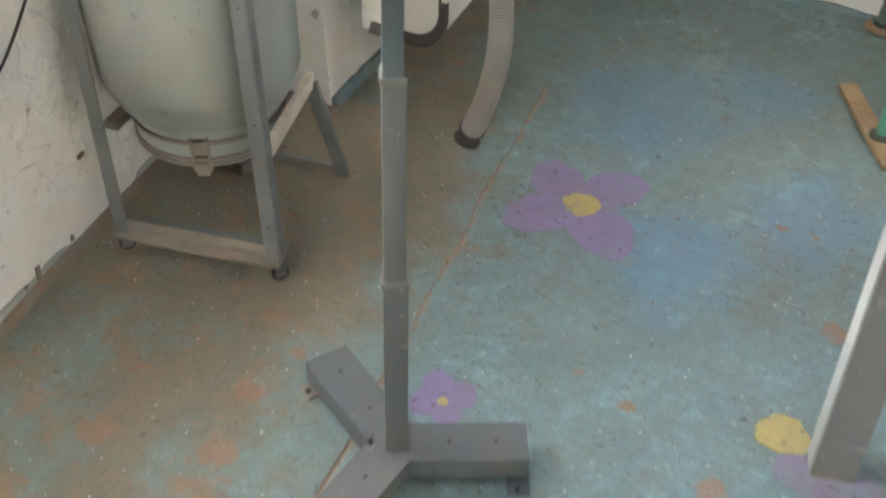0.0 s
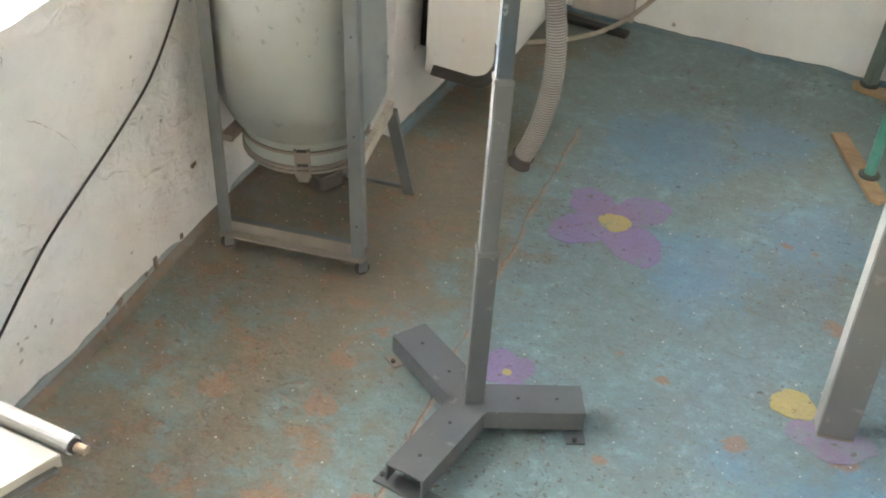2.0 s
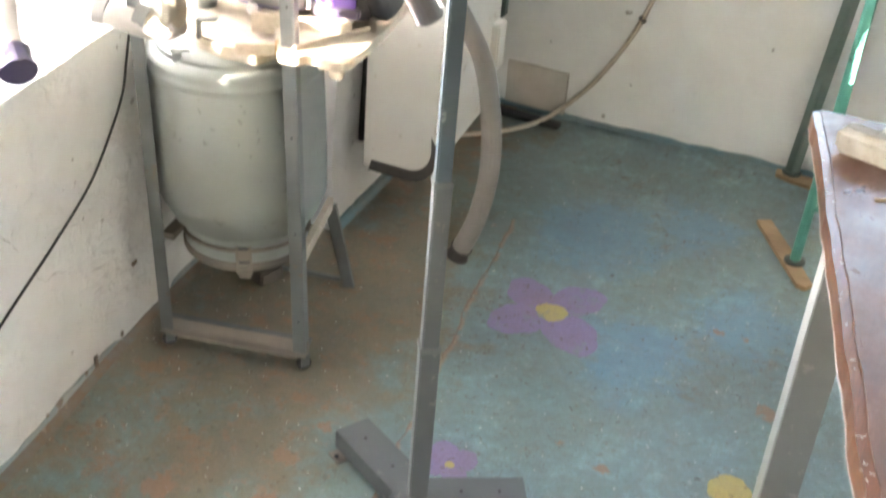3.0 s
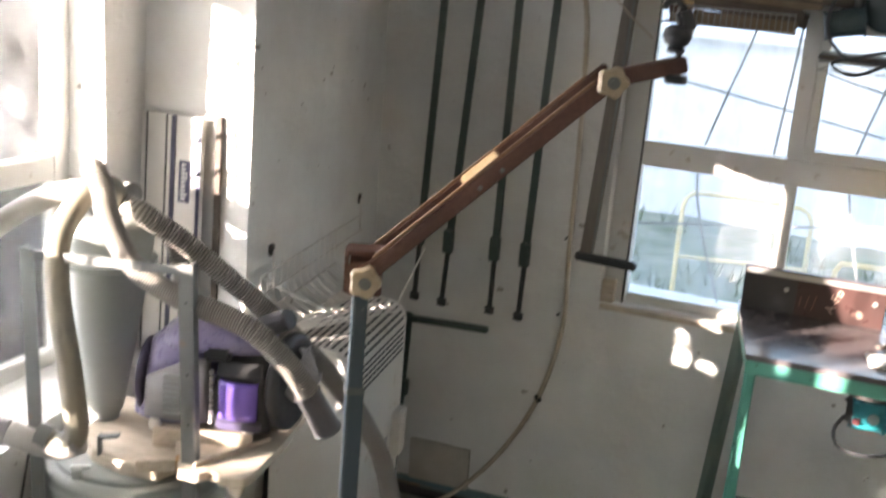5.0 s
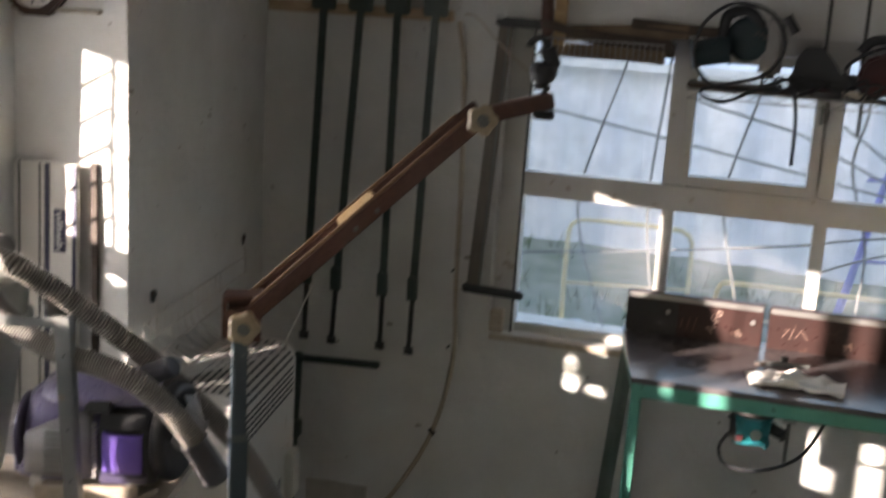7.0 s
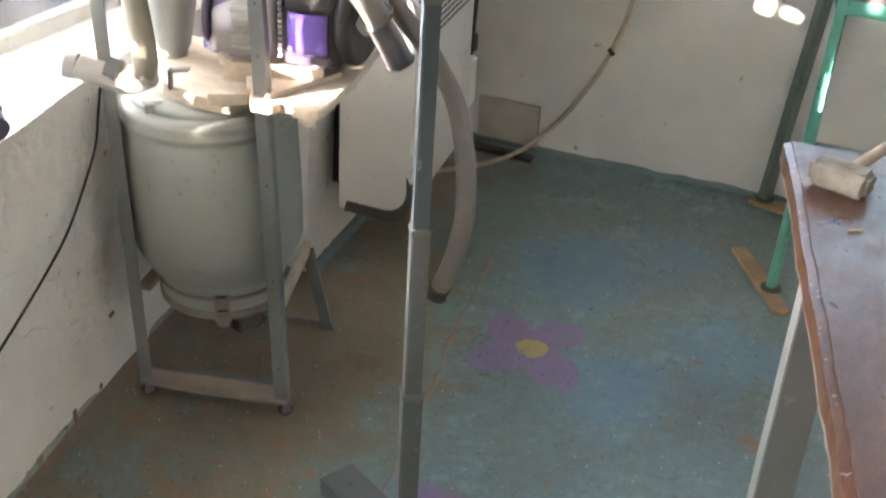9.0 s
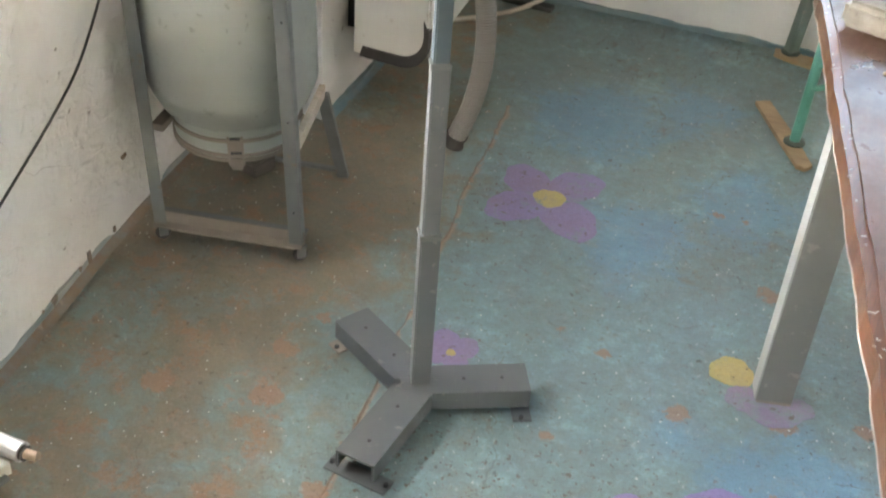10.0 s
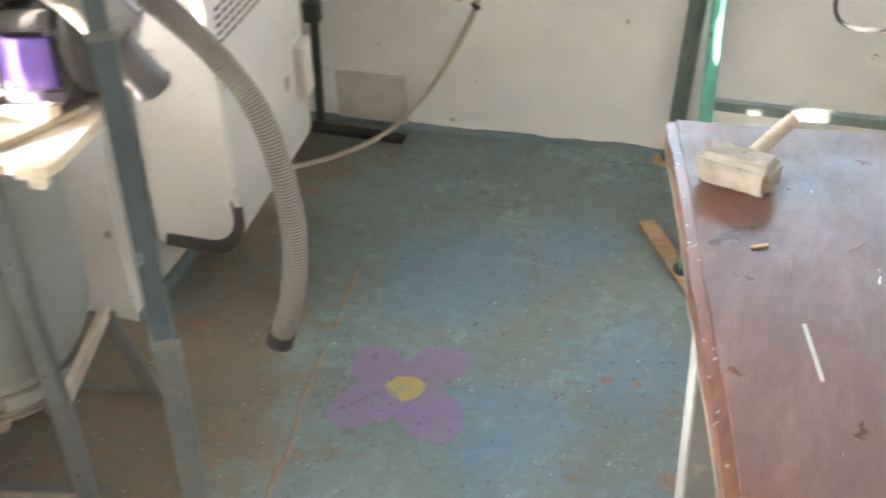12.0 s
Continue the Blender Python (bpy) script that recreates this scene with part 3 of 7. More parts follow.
def block(sx, sy, sz, m, bevel=0.0, seg=2):
    return box((-sx / 2, -sy / 2, -sz / 2), (sx / 2, sy / 2, sz / 2), bevel, m, seg)


def at3(x, y, z):
    return Matrix.Translation((x, y, z))


def join(*bms):
    out = bms[0]
    for b in bms[1:]:
        me = bpy.data.meshes.new("tmp")
        b.to_mesh(me)
        out.from_mesh(me)
        b.free()
        bpy.data.meshes.remove(me)
    return out


def between(a, b, up=(0, 0, 1)):
    """A pose at a whose z runs to b."""
    a, b = Vector(a), Vector(b)
    z = (b - a).normalized()
    x = Vector(up).cross(z)
    if x.length < 1e-4:
        x = Vector((1, 0, 0)).cross(z)
        if x.length < 1e-4:
            x = Vector((0, 1, 0)).cross(z)
    x.normalize()
    y = z.cross(x)
    m = Matrix((x, y, z)).transposed().to_4x4()
    m.translation = a
    return m


def bar(a, b, w, d, bevel=0.002, up=(0, 0, 1)):
    length = (Vector(b) - Vector(a)).length
    return box((-w / 2, -d / 2, 0), (w / 2, d / 2, length), bevel, between(a, b, up))


def rod(a, b, r, r2=None, n=12, bevel=0.0):
    bm = bmesh.new()
    length = (Vector(b) - Vector(a)).length
    bmesh.ops.create_cone(bm, cap_ends=True, segments=n, radius1=r, radius2=r if r2 is None else r2, depth=length)
    bm.transform(between(a, b) @ Matrix.Translation((0, 0, length / 2)))
    if bevel:
        bmesh.ops.bevel(bm, geom=[e for e in bm.edges if len(e.link_faces) == 2 and any(len(f.verts) > 4 for f in e.link_faces)], offset=bevel, segments=2, affect="EDGES")
    return bm


def lathe(profile, centre, n=40, axis=None):
    """Turns a list of (radius, height) round z."""
    bm = bmesh.new()
    rings = []
    for r, z in profile:
        if r < 1e-5:
            rings.append([bm.verts.new((0, 0, z))])
        else:
            rings.append([bm.verts.new((r * math.cos(2 * math.pi * k / n), r * math.sin(2 * math.pi * k / n), z)) for k in range(n)])
    for a, b in zip(rings, rings[1:]):
        for k in range(n):
            k2 = (k + 1) % n
            vs = [a[k % len(a)], a[k2 % len(a)], b[k2 % len(b)], b[k % len(b)]]
            vs = list(dict.fromkeys(vs))
            if len(vs) > 2:
                bm.faces.new(vs)
    m = Matrix.Translation(centre)
    if axis is not None:
        m = between(centre, Vector(centre) + Vector(axis))
    bm.transform(m)
    return bm


def smooth_path(points, step=0.01):
    """Points along a Catmull-Rom curve, evenly spaced."""
    p = [Vector(q) for q in points]
    p = [p[0] * 2 - p[1]] + p + [p[-1] * 2 - p[-2]]
    raw = []
    for i in range(1, len(p) - 2):
        a, b, c, d = p[i - 1:i + 3]
        for k in range(40):
            t = k / 40
            raw.append(0.5 * ((2 * b) + (c - a) * t + (2 * a - 5 * b + 4 * c - d) * t * t + (3 * b - a - 3 * c + d) * t ** 3))
    raw.append(p[-2])
    out, need = [raw[0]], step
    for a, b in zip(raw, raw[1:]):
        seg = (b - a).length
        while seg >= need and seg > 1e-9:
            a = a + (b - a) * (need / seg)
            out.append(a)
            seg = (b - a).length
            need = step
        need -= seg
    out.append(raw[-1])
    return out


def sweep(points, radius, n=12, step=0.01, ribs=0.0, pitch=0.0, cap=True):
    """A tube along a path; ribs: how far its rings stand out, pitch: their spacing."""
    if ribs:
        step = pitch / 4
    path = smooth_path(points, step)
    bm = bmesh.new()
    tangent = (path[1] - path[0]).normalized()
    side = tangent.orthogonal().normalized()
    rings = []
    for i, q in enumerate(path):
        t = (path[min(i + 1, len(path) - 1)] - path[max(i - 1, 0)]).normalized()
        side = (side - t * side.dot(t)).normalized()
        up = t.cross(side)
        r = radius(i / (len(path) - 1)) if callable(radius) else radius
        if ribs:
            r += ribs * (0.75, 1.0, 0.0, -1.0)[i % 4]
        rings.append([bm.verts.new(q + side * (r * math.cos(2 * math.pi * k / n)) + up * (r * math.sin(2 * math.pi * k / n))) for k in range(n)])
    for a, b in zip(rings, rings[1:]):
        for k in range(n):
            bm.faces.new((a[k], a[(k + 1) % n], b[(k + 1) % n], b[k]))
    if cap:
        bm.faces.new(rings[0])
        bm.faces.new(rings[-1])
    return bm


def prism(plan, z0, z1, bevel=0.0, m=None):
    """A flat outline in plan, raised from z0 to z1."""
    bm = bmesh.new()
    lo = [bm.verts.new((x, y, z0)) for x, y in plan]
    hi = [bm.verts.new((x, y, z1)) for x, y in plan]
    bm.faces.new(lo[::-1])
    bm.faces.new(hi)
    for k in range(len(plan)):
        j = (k + 1) % len(plan)
        bm.faces.new((lo[k], lo[j], hi[j], hi[k]))
    if bevel:
        bmesh.ops.bevel(bm, geom=bm.edges[:], offset=bevel, segments=2, affect="EDGES")
    if m is not None:
        bm.transform(m)
    return bm


def wobble(bm, amount, scale, cell=0.0):
    """Uneven surface: moves points by a smooth noise of their place."""
    if cell:
        for _ in range(7):
            long = [e for e in bm.edges if e.calc_length() > cell]
            if not long:
                break
            bmesh.ops.subdivide_edges(bm, edges=long, cuts=1, use_grid_fill=True)
    for v in bm.verts:
        v.co += noise.noise_vector(v.co * scale) * amount
    return bm


def grid_slab(x0, x1, y0, y1, z, nx, ny, thick, amount=0.0, scale=3.0):
    bm = bmesh.new()
    bmesh.ops.create_grid(bm, x_segments=nx, y_segments=ny, size=0.5)
    for v in bm.verts:
        v.co = Vector((x0 + (v.co.x + 0.5) * (x1 - x0), y0 + (v.co.y + 0.5) * (y1 - y0), z))
        v.co.z += noise.noise(v.co * scale) * amount
    ret = bmesh.ops.extrude_face_region(bm, geom=bm.faces[:])
    for v in ret["geom"]:
        if isinstance(v, bmesh.types.BMVert):
            v.co.z = z - thick
    return bm


# ---------------------------------------------------------------- the large structure
def screed_rise(x, y):
    """The old screed climbs a little towards the foot of the north wall."""
    along = min(max((x + 1.05) / 0.8, 0.0), 1.0)
    near = min(max((y - 2.66) / 0.38, 0.0), 1.0)
    return (0.020 + 0.028 * along) * near * near * (3 - 2 * near)


floor_bm = grid_slab(-1.75, 3.4, -4.2, 3.25, 0.0, 100, 150, 0.15, 0.0003, 1.7)
for v in floor_bm.verts:
    if v.co.z > -0.1:
        v.co.z += screed_rise(v.co.x, v.co.y)
floor = tagged(part("floor", floor_bm, M_FLOOR, smooth=True),
               "worn blue painted screed floor with brown wear, chips and cracks", "floor", kind="structure")

# north wall with its window opening
WIN_L, WIN_R, WIN_B, WIN_T = -0.595, 1.66, 0.90, 2.03
WALL_Y, WALL_BACK = 3.04, 3.36


def wall_piece(lo, hi, cell=0.11, amount=0.005):
    return wobble(box(lo, hi), amount, 2.3, cell)


# the two boxes north-west outside are unseen, added to shade the yard
bm = join(wall_piece((-1.9, WALL_Y, -0.05), (WIN_L, WALL_BACK, 2.75)), box((-9.0, 4.3, -0.25), (-2.6, 4.5, 3.4)), box((-2.6, WALL_BACK - 0.1, -0.25), (-2.4, 4.5, 3.4)),
          wall_piece((WIN_R, WALL_Y, -0.05), (3.4, WALL_BACK, 2.75)),
          wall_piece((WIN_L, WALL_Y, -0.05), (WIN_R, WALL_BACK, WIN_B)),
          wall_piece((WIN_L, WALL_Y, WIN_T), (WIN_R, WALL_BACK, 2.75)))
tagged(part("wall_north", bm, M_PLASTER), "uneven whitewashed plaster wall round the large window, with unseen sun-blocking walls outside", "wall", kind="structure")

# west wall: low wall under the window recess, pier towards the corner, stepped reveal
low = [(-1.325, -0.35), (-1.43, 0.5), (-1.53, 1.0), (-1.585, 1.35), (-1.64, 1.84), (-2.15, 1.84), (-2.15, -0.35)]
pier = [(-1.359, 1.835), (-1.40, 2.35), (-1.50, 3.05), (-2.15, 3.05), (-2.15, 1.66), (-1.85, 1.645), (-1.690, 1.622), (-1.715, 1.845)]
rear = [(-1.325, -0.35), (-2.15, -0.35), (-2.15, -4.2), (-1.22, -4.2)]
head = [(-1.30, -0.35), (-1.68, 1.645), (-1.88, 1.65), (-1.88, -0.35)]
outer_head = [(-1.88, -0.35), (-1.88, 1.65), (-2.15, 1.655), (-2.15, -0.35)]
HEAD_Z = 2.02
bm = wobble(wobble(prism(low, -0.05, 0.865), 0.008, 2.6, 0.05), 0.0035, 10.0)
low_wall = tagged(part("wall_west_low", bm, M_PLASTER_ROUGH), "coarse lumpy whitewashed low wall under the window recess", "wall", kind="structure")
bm = join(wobble(prism(pier, -0.05, 2.75), 0.012, 2.6, 0.11),
          wobble(prism(rear, -0.05, 2.75), 0.008, 2.6, 0.15),
          wobble(prism(head, HEAD_Z, 2.75), 0.008, 2.6, 0.15), prism(outer_head, 2.10, 2.75))
tagged(part("wall_west", bm, M_PLASTER), "thick whitewashed plaster wall with deep window recess", "wall", kind="structure")

tagged(part("wall_east", box((3.4, -4.2, -0.05), (3.6, 3.36, 2.75)), M_PLASTER), "plain whitewashed plaster wall", "wall", kind="structure")
# the gap in this wall is added, unseen, sized for fill light
bm = join(box((-2.15, -4.4, -0.05), (0.55, -4.2, 2.75)), box((1.25, -4.4, -0.05), (3.6, -4.2, 2.75)),
          box((0.55, -4.4, -0.05), (1.25, -4.2, 0.50)), box((0.55, -4.4, 1.80), (1.25, -4.2, 2.75)))
tagged(part("wall_south", bm, M_PLASTER), "plain whitewashed plaster wall with an unseen opening added for fill light", "wall", kind="structure")
tagged(part("ceiling", box((-2.2, -4.4, 2.75), (3.6, 3.4, 2.87)), M_CEIL), "plain whitewashed ceiling", "ceiling", kind="structure")

# blue painted skirting: a low hand-painted band with an uneven top


def skirting(points, high, out, name, mat_=M_BASEPAINT, foot=0.016, base=None):
    bm = bmesh.new()
    path = smooth_path([(x, y, 0) for x, y in points], 0.03)
    prev = None
    for i, q in enumerate(path):
        t = (path[min(i + 1, len(path) - 1)] - path[max(i - 1, 0)]).normalized()
        nrm = Vector((t.y, -t.x, 0))
        h = high * (0.85 + 0.30 * noise.noise(q * 9.0) + 0.25 * noise.noise(q * 31.0))
        o = out * (1 + 0.35 * noise.noise(q * 5.0))
        lift = base(q.x) if base else 0.0
        ring = [bm.verts.new(q + nrm * a + Vector((0, 0, z + lift))) for a, z in
                ((o + foot, 0.001), (o + foot * 0.55, 0.004), (o, 0.010), (o - 0.001, max(h, 0.012)), (-0.02, max(h, 0.012)), (-0.02, 0.001))]
        if prev:
            for k in range(6):
                bm.faces.new((prev[k], prev[(k + 1) % 6], ring[(k + 1) % 6], ring[k]))
        else:
            bm.faces.new(ring)
        prev = ring
    bm.faces.new(prev)
    return tagged(part(name, bm, mat_, smooth=False), "narrow blue hand-painted skirting band, dusty and chipped", "skirting", kind="structure")


skirting([(-1.49, 3.035), (-1.0, 3.035), (-0.4, 3.035), (0.4, 3.035), (2.0, 3.035)], 0.030, 0.005, "baseboard", foot=0.003, base=lambda x: screed_rise(x, 3.03) - 0.006)
WEST_FOOT = [(-1.325, -0.3), (-1.43, 0.5), (-1.53, 1.0), (-1.585, 1.35), (-1.63, 1.8)]
skirting(WEST_FOOT, 0.034, 0.003, "baseboard", M_BASEWORN, 0.008)
skirting(WEST_FOOT, 0.011, 0.006, "baseboard", M_FOOTDIRT, 0.022)
skirting([(-1.355, 1.84), (-1.40, 2.35), (-1.49, 3.0)], 0.026, 0.006, "baseboard")


def wall_chip(x, y, z, wide, high, k):
    """Knocked-off crumb of plaster, brown underneath."""
    return part("plaster_chip", wobble(block(0.006, wide, high, pose(x, y, z, 0, 0, 11), 0.002), 0.005, 90 + 7 * k), M_FOOTDIRT, low_wall)


part("plaster_crack", wobble(sweep([(-1.424, 0.49, 0.655), (-1.432, 0.527, 0.632), (-1.454, 0.616, 0.541), (-1.473, 0.707, 0.392), (-1.485, 0.77, 0.372), (-1.506, 0.877, 0.311)], lambda q: 0.0014 - 0.0009 * q, 6, 0.012), 0.004, 60), M_CRACK, low_wall, "hairline crack under the whitewash")
for k, (x, y, z, wide, high) in enumerate(((-1.503, 0.886, 0.030, 0.016, 0.036), (-1.526, 1.016, 0.030, 0.010, 0.016), (-1.496, 0.836, 0.022, 0.012, 0.018), (-1.547, 1.108, 0.201, 0.026, 0.010), (-1.40, 0.30, 0.028, 0.012, 0.014), (-1.46, 0.66, 0.030, 0.010, 0.012))):
    wall_chip(x, y, z, wide, high, k)

# ---------------------------------------------------------------- north window
window = thing("window_2", (0.5, 3.14, 0.9), "large six-pane window in yellowed white painted wood", "window", kind="structure")
FY0, FY1 = 3.115, 3.175
cols = [-0.514, -0.0, 0.515, 1.06, 1.60]


def fbox(x0, x1, z0, z1, y0=FY0, y1=FY1, bev=0.004):
    return box((x0, y0, z0), (x1, y1, z1), bev)


part("jamb", fbox(WIN_L, cols[0], WIN_B, WIN_T, 3.09), M_FRAMEPAINT, window)
part("jamb", fbox(cols[-1], WIN_R, WIN_B, WIN_T, 3.09), M_FRAMEPAINT, window)
part("head", fbox(cols[0], cols[-1], 1.965, WIN_T, 3.09), M_FRAMEPAINT, window)
part("bottom_rail", fbox(cols[0], cols[-1], WIN_B, 0.932), M_FRAMEPAINT, window)
part("transom", fbox(cols[0], cols[-1], 1.41, 1.498, 3.10), M_FRAMEPAINT, window)
for x in cols[1:-1]:
    part("mullion", fbox(x - 0.028, x + 0.028, 1.499, 1.964), M_FRAMEPAINT, window)
    part("mullion", fbox(x - 0.022, x + 0.022, 0.933, 1.409), M_FRAMEPAINT, window)
for i in range(4):
    a, b = cols[i] + (0.029 if i else 0), cols[i + 1] - (0.029 if i < 3 else 0)
    if i == 1:
        s = part("opening_sash", join(fbox(a, a + 0.03, 1.501, 1.962, 3.105, 3.165), fbox(b - 0.035, b, 1.501, 1.962, 3.105, 3.165),
                                      fbox(a + 0.03, b - 0.035, 1.501, 1.536, 3.105, 3.165), fbox(a + 0.03, b - 0.035, 1.93, 1.962, 3.105, 3.165)), M_FRAMEPAINT, window)
        part("sash_handle", fbox(b - 0.02, b - 0.008, 1.75, 1.82, 3.085, 3.105), M_STEEL, s)
    for z0, z1 in ((0.934, 1.408), (1.500, 1.963)):
        g = part("pane", box((a, 3.142, z0), (b, 3.146, z1)), M_GLASS, window)
        g.visible_shadow = False
sill = part("window_sill", wobble(box((WIN_L + 0.005, 3.03, 0.875), (WIN_R - 0.005, 3.113, 0.898), 0.004), 0.004, 8.0), M_DUSTWOOD, window)
part("sill_offcut", box((-0.592, 3.045, 0.90), (-0.545, 3.088, 0.985), 0.003), M_DUSTWOOD, window)

# wire grille outside the north window: bent rods in fans


M_GRILLE = surface("grey_painted_iron", (0.15, 0.15, 0.145), (0.11, 0.11, 0.105), None, 8, 60, 0.55)


def grille_rods(plane, at_, a0, a1, z0, z1, fans, parent):
    def p3(a, z):
        return (a, at_, z) if plane == "y" else (at_, a, z)
    for fa, fz, spread in fans:
        for k, (da, dz, bend) in enumerate(spread):
            mid = (fa + da * 0.5 + bend * abs(dz) * 0.5, fz + dz * 0.5 - bend * abs(da) * 0.35)
            pts = [p3(fa, fz), p3(*mid), p3(fa + da, fz + dz)]
            part("grille_rod", sweep(pts, 0.005, 6, 0.04), M_GRILLE, parent)


grille = thing("window_grille", (0.5, 3.24, 0.9), "grey painted security grille of bent iron rods", "window grille")


def north_rod(*pts):
    part("grille_rod", sweep([(x, 3.24, z) for x, z in pts], 0.0048, 6, 0.04), M_GRILLE, grille)


# bowed uprights
north_rod((-0.185, 2.02), (-0.208, 1.874), (-0.29, 1.60), (-0.333, 1.40), (-0.301, 1.211), (-0.20, 0.92))
north_rod((-0.04, 2.02), (-0.055, 1.80), (-0.08, 1.45), (-0.06, 1.2), (0.0, 0.92))
north_rod((0.31, 2.02), (0.262, 1.80), (0.205, 1.58), (0.184, 1.443), (0.218, 1.26), (0.31, 0.92))
north_rod((0.60, 2.02), (0.63, 1.80), (0.60, 1.60), (0.68, 1.30), (0.66, 0.92))
north_rod((0.95, 2.02), (0.86, 1.75), (0.78, 1.55), (0.86, 1.25), (1.0, 0.92))
north_rod((1.35, 2.02), (1.26, 1.70), (1.24, 1.40), (1.33, 0.92))
# sloping cross rods
north_rod((-0.60, 1.745), (-0.467, 1.715), (-0.051, 1.646), (0.427, 1.564), (0.80, 1.50), (1.66, 1.40))
north_rod((0.03, 1.80), (0.109, 1.772), (0.405, 1.702), (0.534, 1.640), (0.811, 1.515))
north_rod((-0.60, 1.155), (-0.492, 1.175), (-0.10, 1.225), (0.43, 1.305), (0.75, 1.37), (1.66, 1.50))
north_rod((0.52, 1.76), (0.70, 1.64), (0.811, 1.535), (0.92, 1.66), (1.10, 1.86))
north_rod((0.53, 1.22), (0.75, 1.31), (1.0, 1.36), (1.66, 1.40))

# yard seen through the north window


def ground_sheet():
    """Level ground round the house, a bank higher beyond the north wall, out to the horizon."""
    xs = [-400, -120, -40, -20] + [-12 + 0.5 * k for k in range(49)] + [20, 40, 120, 400]
    ys = [-400, -120, -40, -12, -4.6, 0, 3.2, 3.4] + [3.7 + 0.35 * k for k in range(30)] + [20, 40, 120, 400]
    bm = bmesh.new()
    rows = []
    for y in ys:
        rise = min(max((y - 3.4) / 0.3, 0), 1) * 0.52
        rows.append([bm.verts.new((x, y, -0.2 + rise + (0.07 * noise.noise(Vector((x * 0.9, y * 0.9, 0.3))) if rise > 0.1 and abs(x) < 15 else 0))) for x in xs])
    for a, c in zip(rows, rows[1:]):
        for k in range(len(xs) - 1):
            bm.faces.new((a[k], a[k + 1], c[k + 1], c[k]))
    return bm


tagged(part("ground", ground_sheet(), M_YARD), "rough yard of thin grass and pale gravel", "ground", kind="structure")


def grass_tufts():
    """Low blades in clumps over the bank."""
    rg = random.Random(4)
    bm = bmesh.new()
    for _ in range(420):
        x, y = rg.uniform(-2.6, 3.0), rg.uniform(4.6, 7.2)
        if noise.noise(Vector((x * 1.3, y * 1.3, 5.0))) < -0.05:
            continue
        z = 0.30 + 0.07 * noise.noise(Vector((x * 0.9, y * 0.9, 0.3)))
        for _b in range(7):
            a, ln = rg.uniform(0, 6.28), rg.uniform(0.05, 0.16)
            dx, dy = math.cos(a), math.sin(a)
            o = Vector((x + rg.uniform(-0.06, 0.06), y + rg.uniform(-0.06, 0.06), z))
            bm.faces.new((bm.verts.new(o + Vector((-dy * 0.008, dx * 0.008, 0))), bm.verts.new(o + Vector((dy * 0.008, -dx * 0.008, 0))), bm.verts.new(o + Vector((dx * ln * 0.6, dy * ln * 0.6, ln)))))
    return bm


M_GRASS = surface("dull_green_grass", (0.07, 0.11, 0.04), (0.12, 0.13, 0.06), None, 3, 30, 0.8)
tagged(part("grass", grass_tufts(), M_GRASS), "thin tufts of dull green grass on the bank", "grass", kind="stuff")


def corrugated(x0, x1, y, z0, z1, pitch=0.18, depth=0.03):
    bm = bmesh.new()
    n = int((x1 - x0) / pitch * 8)
    prev = None
    for i in range(n + 1):
        x = x0 + (x1 - x0) * i / n
        yy = y + depth * math.sin(2 * math.pi * (x - x0) / pitch)
        row = [bm.verts.new((x, yy, z0)), bm.verts.new((x, yy, z1)), bm.verts.new((x, yy + 0.02, z1)), bm.verts.new((x, yy + 0.02, z0))]
        if prev:
            for k in range(4):
                bm.faces.new((prev[k], prev[(k + 1) % 4], row[(k + 1) % 4], row[k]))
        prev = row
    return bm


tagged(part("corrugated_fence", corrugated(-9, 9, 7.4, 0.2, 1.63, 0.42, 0.022), M_SHEET), "white corrugated sheet wall of a low shed across the yard", "fence")
tagged(part("shed_roof", prism([(-9.3, 7.25), (9.3, 7.25), (9.3, 12.5), (-9.3, 12.5)], 0, 0.06, 0.0, Matrix.Translation((0, 7.25, 1.64)) @ pose(0, 0, 0, 14, 0, 0) @ Matrix.Translation((0, -7.25, 0))), M_ROOF),
       "pale sheet roof of the low shed across the yard", "roof")


def pipe_frame(x0, y, w, top, lean, label):
    f = thing("pipe_frame", (x0, y, 0.35), label, "pipe frame", "yellow pipe frames")
    bm = sweep([(x0, y, 0.22), (x0, y, top - 0.12), (x0 + 0.02, y, top - 0.03), (x0 + 0.10, y, top), (x0 + w - 0.10, y, top), (x0 + w - 0.02, y, top - 0.03), (x0 + w, y, top - 0.12), (x0 + w, y, 0.22)], 0.014, 8, 0.05)
    br = rod((x0, y, top * 0.62), (x0 + w, y, top * 0.66), 0.009, n=8)
    for b_ in (bm, br):
        b_.transform(Matrix.Translation((x0, y, 0.3)) @ pose(0, 0, 0, lean, 0, 0) @ Matrix.Translation((-x0, -y, -0.3)))
    part("hoop", bm, M_YELLOWPIPE, f)
    part("rail", br, M_YELLOWPIPE, f)


pipe_frame(-0.665, 5.2, 0.665, 0.945, 0, "yellow painted bent pipe frame standing in the yard")
pipe_frame(0.15, 5.5, 1.0, 0.80, 38, "yellow painted bent pipe frame leaning low in the yard")
trestle = thing("trestle", (1.1, 5.6, 0.3), "blue painted steel trestle standing in the yard", "trestle")
m_blue = surface("blue_violet_paint", (0.16, 0.17, 0.52), (0.22, 0.23, 0.5), None, 6, 40, 0.5)
for xa, xb, ya in ((0.75, 1.12, 5.6), (1.25, 0.92, 5.6), (0.80, 1.16, 6.1), (1.30, 0.96, 6.1)):
    part("leg", rod((xa, ya, 0.22), (xb, ya - (ya - 5.85) * 0.6, 2.0), 0.020, n=8), m_blue, trestle)
